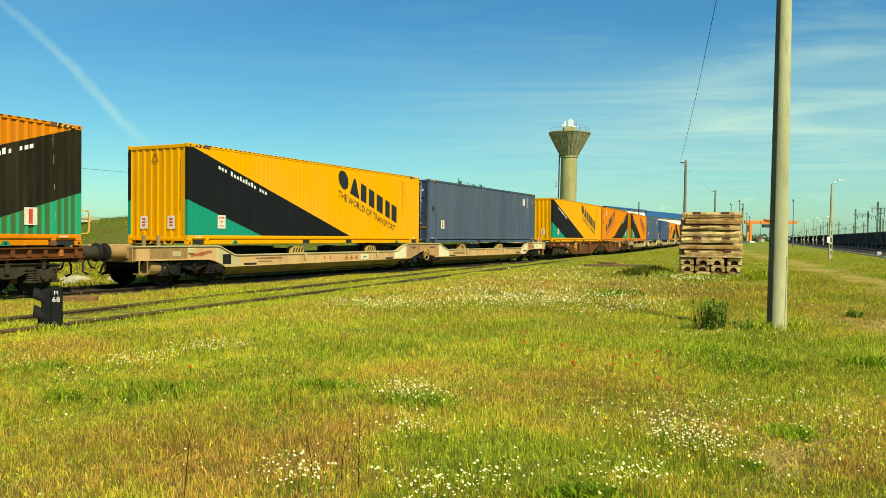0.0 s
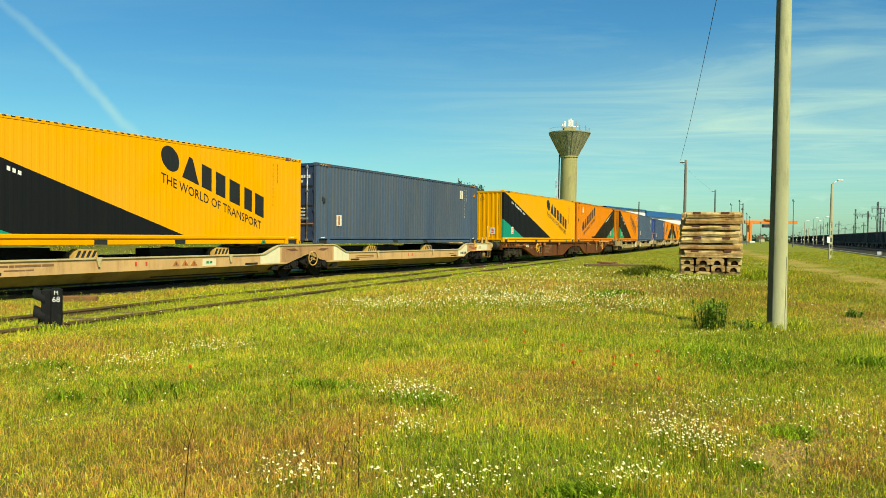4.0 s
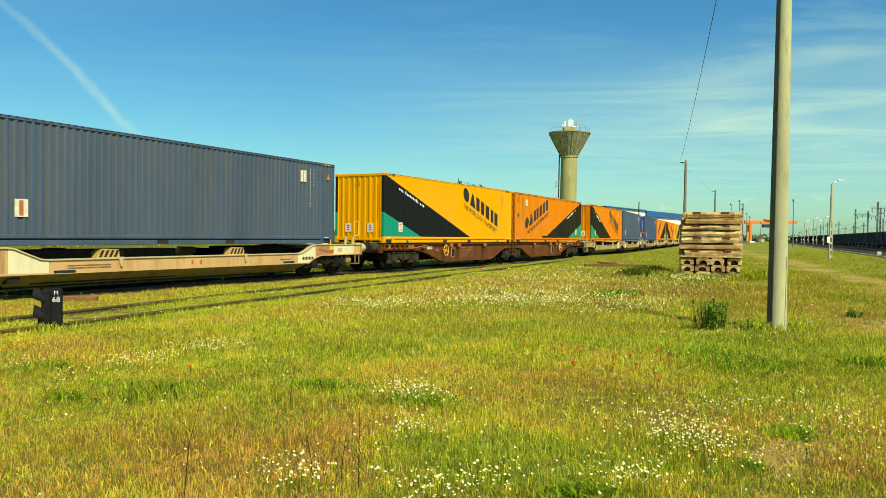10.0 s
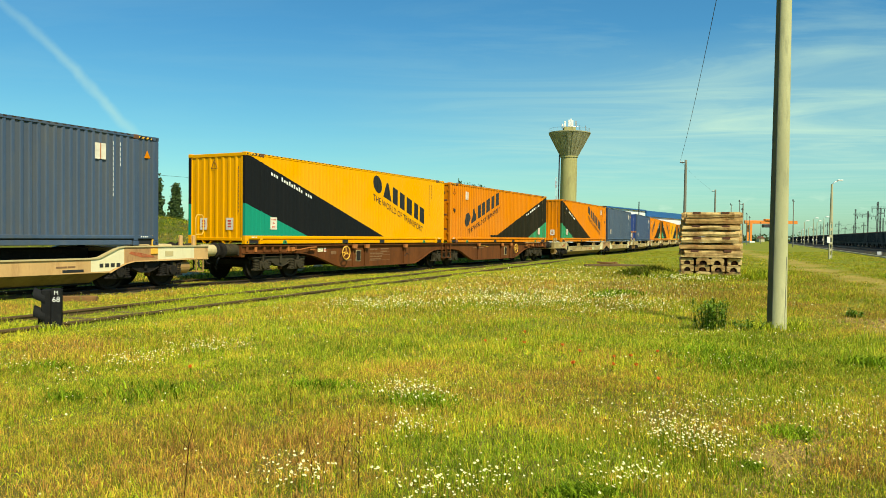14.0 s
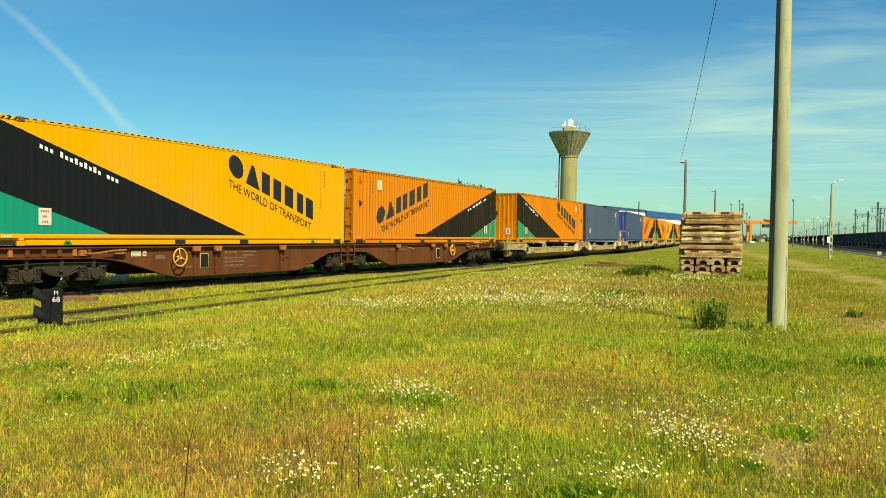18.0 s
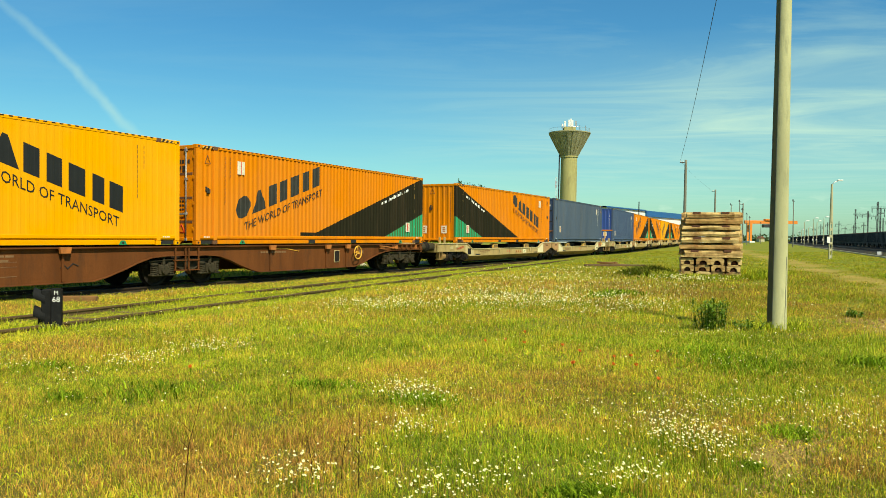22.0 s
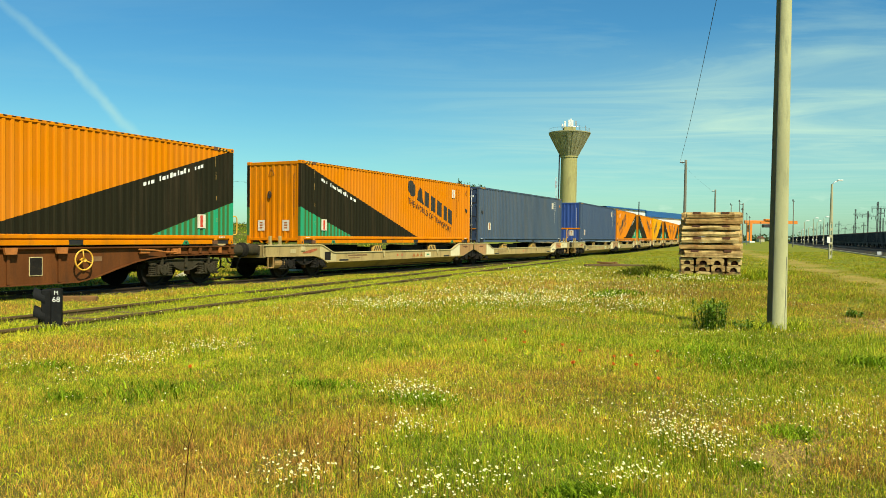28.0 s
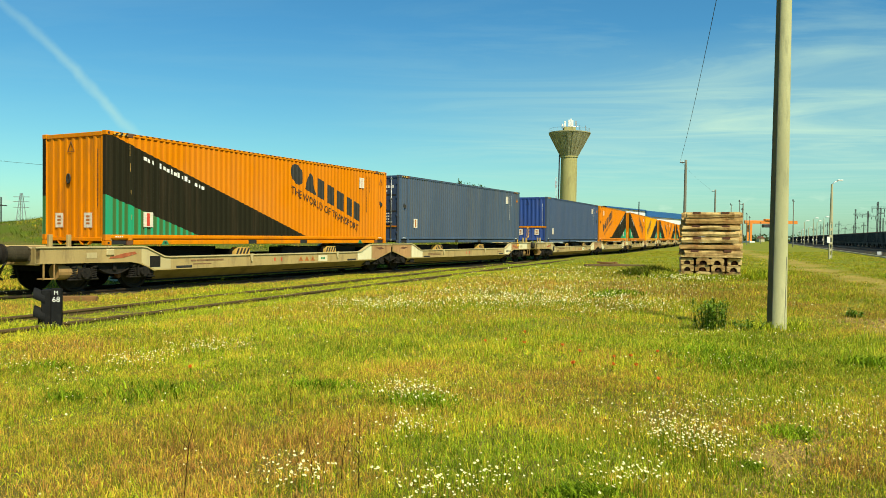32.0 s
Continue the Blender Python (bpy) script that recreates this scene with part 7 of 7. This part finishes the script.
# grass on the bank and beyond the train
n = 190000
x = rng.uniform(-60, 10, n)
y = rng.uniform(18, 62, n)
ds, dm = track_gap(x, y)
ml = np.array(main_line)
keep = (x < np.interp(y, ml[:, 1], ml[:, 0]) - 1.7)
x, y = x[keep], y[keep]
me = blade_mesh("bank_grass", x, y, height(x, y), (0.06 + 0.16 * rng.random(len(x)) ** 1.5) * (0.6 + 0.9 * blend_noise(x, y, 0.9, 1.0)), 0.018 + 0.022 * rng.random(len(x)), np.full(len(x), 0.6), np.clip(0.15 + 0.7 * blend_noise(x, y, 0.5) * blend_noise(x, y, 1.6, 2.0) + rng.normal(0, 0.2, len(x)), 0, 1), mat_bank, 0.15, False)
tagged(new("bank_grass", me), "rough green grass on the bank behind the train", "grass", kind="stuff")

# tall rank grass round the sleeper stack and the pole
for cx, cy, rx, ry, n, h in ((8.75, 30.3, 0.6, 1.0, 700, 0.40), (12.5, 31.0, 0.7, 1.2, 1600, 0.5), (5.95, 13.4, 0.6, 0.4, 800, 0.22), (10.4, 29.3, 1.6, 0.35, 1800, 0.30), (-6.4, 12.3, 0.45, 0.22, 420, 0.20), (13.5, 34, 1.2, 1.5, 1500, 0.5)):
    x, y = cx + rng.normal(0, rx * 0.55, n), cy + rng.normal(0, ry * 0.55, n)
    ok = (np.hypot(x - 5.93, y - 13.4) > 0.19) & ~((np.abs(x - 10.6) < 1.32) & (np.abs(y - 31.1) < 1.25)) & ~((np.abs(x + 6.42) < 0.36) & (np.abs(y - 12.45) < 0.2))
    x, y = x[ok], y[ok]
    me = blade_mesh("tall_grass", x, y, height(x, y), h * (0.45 + 0.55 * rng.random(len(x))), 0.010 + 0.008 * rng.random(len(x)) * (cy / 12), np.full(len(x), 0.4), np.clip(rng.normal(0.22, 0.14, len(x)), 0, 1), mat_grass)
    tagged(new("tall_grass", me), "tall rank green grass in a clump", "grass", kind="stuff")


def herb_clump(cx, cy, rx, ry, h, n, w, label, mat=None):
    """A low plant of many broad leaves."""
    x, y = cx + rng.normal(0, rx * 0.5, n), cy + rng.normal(0, ry * 0.5, n)
    r = np.clip(1 - (((x - cx) / rx) ** 2 + ((y - cy) / ry) ** 2) * 0.4, 0.25, 1)
    me = blade_mesh("herb_clump", x, y, height(x, y) + h * 0.35 * rng.random(n) * r, h * r * (0.4 + 0.6 * rng.random(n)), w * (0.6 + 0.8 * rng.random(n)), np.full(n, 0.75), rng.random(n), mat or mat_herb)
    tagged(new("herb_clump", me), label, "plant", "green plants in the meadow", "stuff")


def weed_bush(cx, cy, tall, stems, label, seed):
    """An upright leafy weed: several stems set with narrow leaves."""
    r = random.Random(seed)
    b = thing("weed_bush", label, "shrub", "leafy weeds")
    b.matrix_basis = pose(cx, cy, float(height(cx, cy)) - 0.02)
    leaves = Mesh()
    for i in range(stems):
        a, q = r.uniform(0, 6.28), r.uniform(0.02, 0.31)
        hh = tall * r.uniform(0.6, 1.0)
        foot = Vector((q * 0.85 * math.cos(a), q * 0.85 * math.sin(a), 0))
        tip = Vector((q * 1.1 * math.cos(a), q * 1.1 * math.sin(a), hh))
        part("stem", Mesh().tube([tuple(foot), tuple((foot + tip) / 2), tuple(tip)], 0.006, 5, 0.003), mat_herb, b)
        for j in range(34):
            c = foot + (tip - foot) * r.uniform(0.03, 1.0)
            t = r.uniform(0, 6.28)
            u = Vector((math.cos(t), math.sin(t), r.uniform(0.1, 0.9))).normalized() * r.uniform(0.05, 0.11)
            v = Vector((-math.sin(t), math.cos(t), 0)) * r.uniform(0.010, 0.017)
            leaves.quad(c, c + u * 0.5 + v, c + u, c + u * 0.5 - v)
    tagged(part("leaves", leaves, mat_bushleaf, b, "narrow dark green leaves"), kind="stuff")


k = Nodes("weed leaves")
rnd = k.n.new("ShaderNodeNewGeometry").outputs["Random Per Island"]
mat_bushleaf = k.done(k.mix(rnd, (0.080, 0.155, 0.012), (0.23, 0.34, 0.025)), 0.6, 0, 0.25)
weed_bush(4.70, 13.3, 0.56, 40, "dark green bushy weed near the concrete pole", 3)
weed_bush(5.25, 13.1, 0.22, 7, "small green weed near the concrete pole", 5)
weed_bush(8.3, 15.4, 0.17, 9, "small green weed beside the bare patch", 8)
herb_clump(3.55, 9.45, 0.80, 1.6, 0.16, 2000, 0.010, "low dark green weed patch among daisies")
herb_clump(-0.16, 6.95, 0.42, 0.36, 0.14, 800, 0.011, "low green weed patch under daisies")
herb_clump(0.86, 4.60, 0.30, 0.20, 0.12, 900, 0.012, "low dark green clover patch")
herb_clump(5.35, 9.4, 0.55, 0.3, 0.17, 420, 0.018, "dark green weed patch beside the path")
# dark bank green on these weeds paints in the stack's shadow
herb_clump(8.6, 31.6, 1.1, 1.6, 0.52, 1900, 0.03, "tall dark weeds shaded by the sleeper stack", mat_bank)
herb_clump(4.5, 20.0, 0.8, 0.5, 0.28, 500, 0.03, "green weed patch in the flowering meadow")
herb_clump(-2.75, 7.30, 0.8, 0.6, 0.15, 400, 0.012, "fresh green grass tussock")
herb_clump(-1.3, 7.5, 0.5, 0.25, 0.15, 400, 0.012, "fresh green grass tussock")
herb_clump(-3.46, 7.05, 0.28, 0.16, 0.13, 260, 0.012, "low dark green weed patch")
herb_clump(2.13, 5.25, 0.16, 0.14, 0.10, 240, 0.010, "low green weed patch at the bare earth's edge")
herb_clump(2.85, 6.15, 0.26, 0.30, 0.11, 380, 0.011, "fresh green grass tussock beside bare earth")
herb_clump(-4.6, 8.9, 0.5, 0.3, 0.13, 180, 0.014, "low green weed patch with daisies")

# tall dry stalks close to the camera
for cx, cy, h, lean in ((-1.50, 4.42, 0.72, 0.10), (-0.50, 4.62, 0.50, 0.0), (-0.80, 4.75, 0.34, -0.10), (-0.63, 4.80, 0.32, 0.06), (-1.28, 6.4, 0.42, 0.05), (-0.14, 8.3, 0.30, 0.0), (7.2, 19.5, 0.7, 0.0), (2.2, 12.6, 0.4, 0.0)):
    stalk = thing("dry_stalk", "thin brown dry weed stalk standing in grass", "weed", "dry weed stalks")
    stalk.matrix_basis = pose(cx, cy, float(height(cx, cy)) - 0.02)
    part("stem", Mesh().tube([(0, 0, 0), (lean * 0.4 * h, 0, h * 0.5), (lean * 1.6 * h, 0.02, h)], 0.0032, 5, 0.0014), mat_dead, stalk)
    tw = Mesh()
    rr2 = random.Random(int(h * 100))
    for i in range(9):
        z = h * (0.35 + 0.6 * i / 9)
        a = rr2.uniform(0, 6.28)
        q = 0.10 * h * rr2.uniform(0.6, 1.4)
        tw.tube([(lean * h * (z / h) ** 2 * 1.5, 0, z), (lean * h * (z / h) ** 2 * 1.5 + q * math.cos(a), q * math.sin(a), z + q * 1.2)], 0.0016, 4, 0.0008)
    part("twigs", tw, mat_dead, stalk)

# clods and pebbles on the trodden patches
clod = Mesh()
rc = random.Random(31)
for cx, cy, rx, ry, slope, n in ((2.48, 5.45, 0.62, 0.30, 1.25, 900), (8.0, 13.6, 0.7, 1.3, 0.0, 240)):
    for i in range(n):
        x = cx + rc.gauss(0, rx * 0.7)
        y = cy + (x - cx) * slope + rc.gauss(0, ry)
        q = rc.uniform(0.006, 0.020) * cy / 5.6 ** 0.9 / 1.2
        zz = float(height(x, y))
        a = rc.uniform(0, 1.5)
        ring = [(x + q * 1.3 * math.cos(a + j * 1.257) * rc.uniform(0.7, 1.2), y + q * math.sin(a + j * 1.257) * rc.uniform(0.7, 1.2), zz) for j in range(5)]
        tip = (x, y, zz + q * rc.uniform(0.6, 1.1))
        for j in range(5):
            clod.quad(ring[j], ring[(j + 1) % 5], tip)
k = Nodes("dry clods")
rnd = k.n.new("ShaderNodeNewGeometry").outputs["Random Per Island"]
mat_clod = k.done(k.mix(rnd, (0.17, 0.095, 0.030), (0.40, 0.28, 0.095)), 0.95, 0, 0.1)
tagged(new("pebbles", clod.data("pebbles", [mat_clod])), "brown clods and pale pebbles on bare earth", "pebbles", kind="stuff")

# daisies: white petals in a ring, a yellow heart, a thin stem
k = Nodes("white petals")
mat_petal = k.done((0.76, 0.70, 0.38), 0.7, 0, 0.2)
k = Nodes("yellow flower heart")
mat_heart = k.done((0.80, 0.52, 0.03), 0.7, 0, 0.2)
k = Nodes("orange-red poppy petals")
mat_poppy = k.done(k.mix(k.noise(60, 3), (0.72, 0.11, 0.014), (0.78, 0.22, 0.03)), 0.6, 0, 0.2)


def flower_mesh(name, x, y, z, r, petals):
    """Flower discs of 7 petals round a heart, each facing up and a little to the light."""
    n = len(x)
    N = np.stack([rng.normal(0.25, 0.35, n), rng.normal(-0.35, 0.35, n), np.ones(n)], 1)
    N /= np.linalg.norm(N, axis=1)[:, None]
    U = np.cross(N, np.array([0.3, 1.0, 0.1]))
    U /= np.linalg.norm(U, axis=1)[:, None]
    V = np.cross(N, U)
    C = np.stack([x, y, z], 1)
    ring = []
    K = 7
    for i in range(2 * K):
        t = np.pi * i / K
        q = (1.0 if i % 2 == 0 else 0.72) * r
        ring.append(C + (U * math.cos(t) + V * math.sin(t)) * q[:, None] - N * (r * (0.12 if i % 2 == 0 else 0))[:, None])
    core = [C + N * (r * 0.14)[:, None] + (U * math.cos(t) + V * math.sin(t)) * (r * 0.33)[:, None] for t in np.arange(5) * 2 * np.pi / 5]
    P = np.stack(ring + core, 1)
    w = P.shape[1]
    o = np.arange(n)[:, None] * w
    faces = (o + np.arange(2 * K)).tolist() + (o + 2 * K + np.arange(5)).tolist()
    me = bpy.data.meshes.new(name)
    me.from_pydata(P.reshape(-1, 3).tolist(), [], faces)
    me.materials.append(petals)
    me.materials.append(mat_heart)
    me.polygons.foreach_set("material_index", [0] * n + [1] * n)
    me.update()
    return me


# drifts: centre, spread and number of flowers
PATCHES = [(-1.3, 16.0, 1.2, 1.0, 300), (-1.7, 17.2, 0.9, 0.5, 130), (1.5, 16.4, 2.0, 2.0, 700), (3.0, 19.5, 3.4, 4.4, 900), (1.4, 19.0, 2.4, 3.4, 420), (4.2, 17.0, 1.6, 2.0, 420), (3.4, 26, 3.5, 4.0, 300), (5.6, 32, 2.5, 5.0, 200),
           (-0.32, 7.0, 0.34, 0.30, 170), (-0.10, 6.7, 0.40, 0.2, 60), (-0.16, 5.6, 0.27, 0.30, 110), (1.87, 5.65, 0.36, 0.62, 420), (1.45, 6.0, 0.6, 0.5, 90), (2.4, 6.8, 0.6, 0.6, 90), (1.15, 4.62, 0.24, 0.22, 110),
           (-3.7, 8.83, 0.22, 0.16, 60), (-3.42, 9.05, 0.30, 0.2, 70), (-3.1, 9.8, 0.45, 0.3, 130), (-2.7, 9.9, 0.4, 0.3, 50), (-4.7, 8.5, 0.30, 0.3, 50), (-3.7, 7.75, 0.25, 0.2, 26), (-0.85, 4.55, 0.26, 0.20, 90), (-0.03, 4.36, 0.36, 0.16, 90), (0.3, 4.6, 0.3, 0.2, 50),
           (3.6, 6.3, 1.2, 0.8, 420), (8.8, 27.3, 1.6, 0.9, 240), (3.2, 8.8, 0.9, 0.5, 50), (4.0, 11.0, 0.9, 0.6, 50), (-1.2, 13.5, 3.0, 2.0, 120), (6.5, 24, 3, 2, 160)]
fx, fy = [], []
for cx, cy, rx, ry, n in PATCHES:
    fx.append(cx + rng.normal(0, rx * 0.55, n))
    fy.append(cy + rng.normal(0, ry * 0.55, n))
x, y = scatter(900, 4.2, 18, 0.62)
fx.append(x)
fy.append(y)
x, y = np.concatenate(fx), np.concatenate(fy)
tall = 0.10 + 0.13 * rng.random(len(x))
z = height(x, y) + tall
rad = (0.0056 + 0.0058 * rng.random(len(x)) ** 1.8) * np.maximum(1.0, y / 10.0)
tagged(new("daisies", flower_mesh("daisies", x, y, z, rad, mat_petal)), "small white daisies with yellow hearts in drifts", "flowers", kind="stuff")
me = blade_mesh("daisy_stems", x, y, height(x, y), tall, np.full(len(x), 0.003) * np.maximum(1, y / 8), np.full(len(x), 0.0), rng.random(len(x)) * 0.4, mat_herb)
tagged(new("daisy_stems", me), "thin green daisy stems", "flowers", kind="stuff")
x, y = scatter(420, 4.4, 9.0, 0.62)
keep = x > 0.2 * y
x, y = x[keep], y[keep]
z = height(x, y) + 0.10 + 0.1 * rng.random(len(x))
tagged(new("yellow_flowers", flower_mesh("yellow_flowers", x, y, z, 0.006 + 0.004 * rng.random(len(x)), mat_heart)), "tiny yellow meadow flowers", "flowers", kind="stuff")
POPPIES = ((1.74, 9.7), (1.58, 9.1), (1.54, 8.8), (2.06, 9.3), (1.96, 8.85), (2.31, 9.3), (2.23, 8.8), (2.25, 7.95), (2.68, 9.6), (1.29, 11.9), (0.59, 11.0), (0.86, 11.0), (1.1, 10.5), (1.6, 10.3), (-2.72, 8.25))
for cx, cy in POPPIES:
    pop = thing("poppy", "orange-red poppy in the grass", "poppy", "poppies")
    tall = random.uniform(0.11, 0.16)
    pop.matrix_basis = pose(cx, cy, float(height(cx, cy)) - 0.04, random.uniform(0, 18), random.uniform(-14, 14), random.uniform(0, 90))
    part("stem", Mesh().tube([(0, 0, 0), (0.004, 0, tall)], 0.003, 5), mat_herb, pop)
    for i in range(4):
        t = i * math.pi / 2 + 0.4
        c2, s2 = math.cos(t), math.sin(t)
        q = lambda u, w, z: (0.78 * (u * c2 - w * s2), 0.78 * (u * s2 + w * c2), tall + z)
        part("petal", Mesh().quad(q(0.002, 0, 0), q(0.020, 0.016, 0.010), q(0.025, 0.020, 0.026), q(0.024, 0, 0.034), q(0.025, -0.020, 0.026), q(0.020, -0.016, 0.010)), mat_poppy, pop)

# ---------------------------------------------------------------- movement
def motions():
    """The train rolls towards the camera's side; its wheels turn."""
    for ob, start, z in rolling:
        walk(ob, [(t, on_track(start - gone(t), z)) for t in range(0, 33)])
    for ob, m in spinning:
        rows = []
        for i in range(0, 129):
            t = i * 0.25
            rows.append((t, m @ Matrix.Rotation(-gone(t) / 0.46, 4, "Y")))
        walk(ob, rows)


motions()
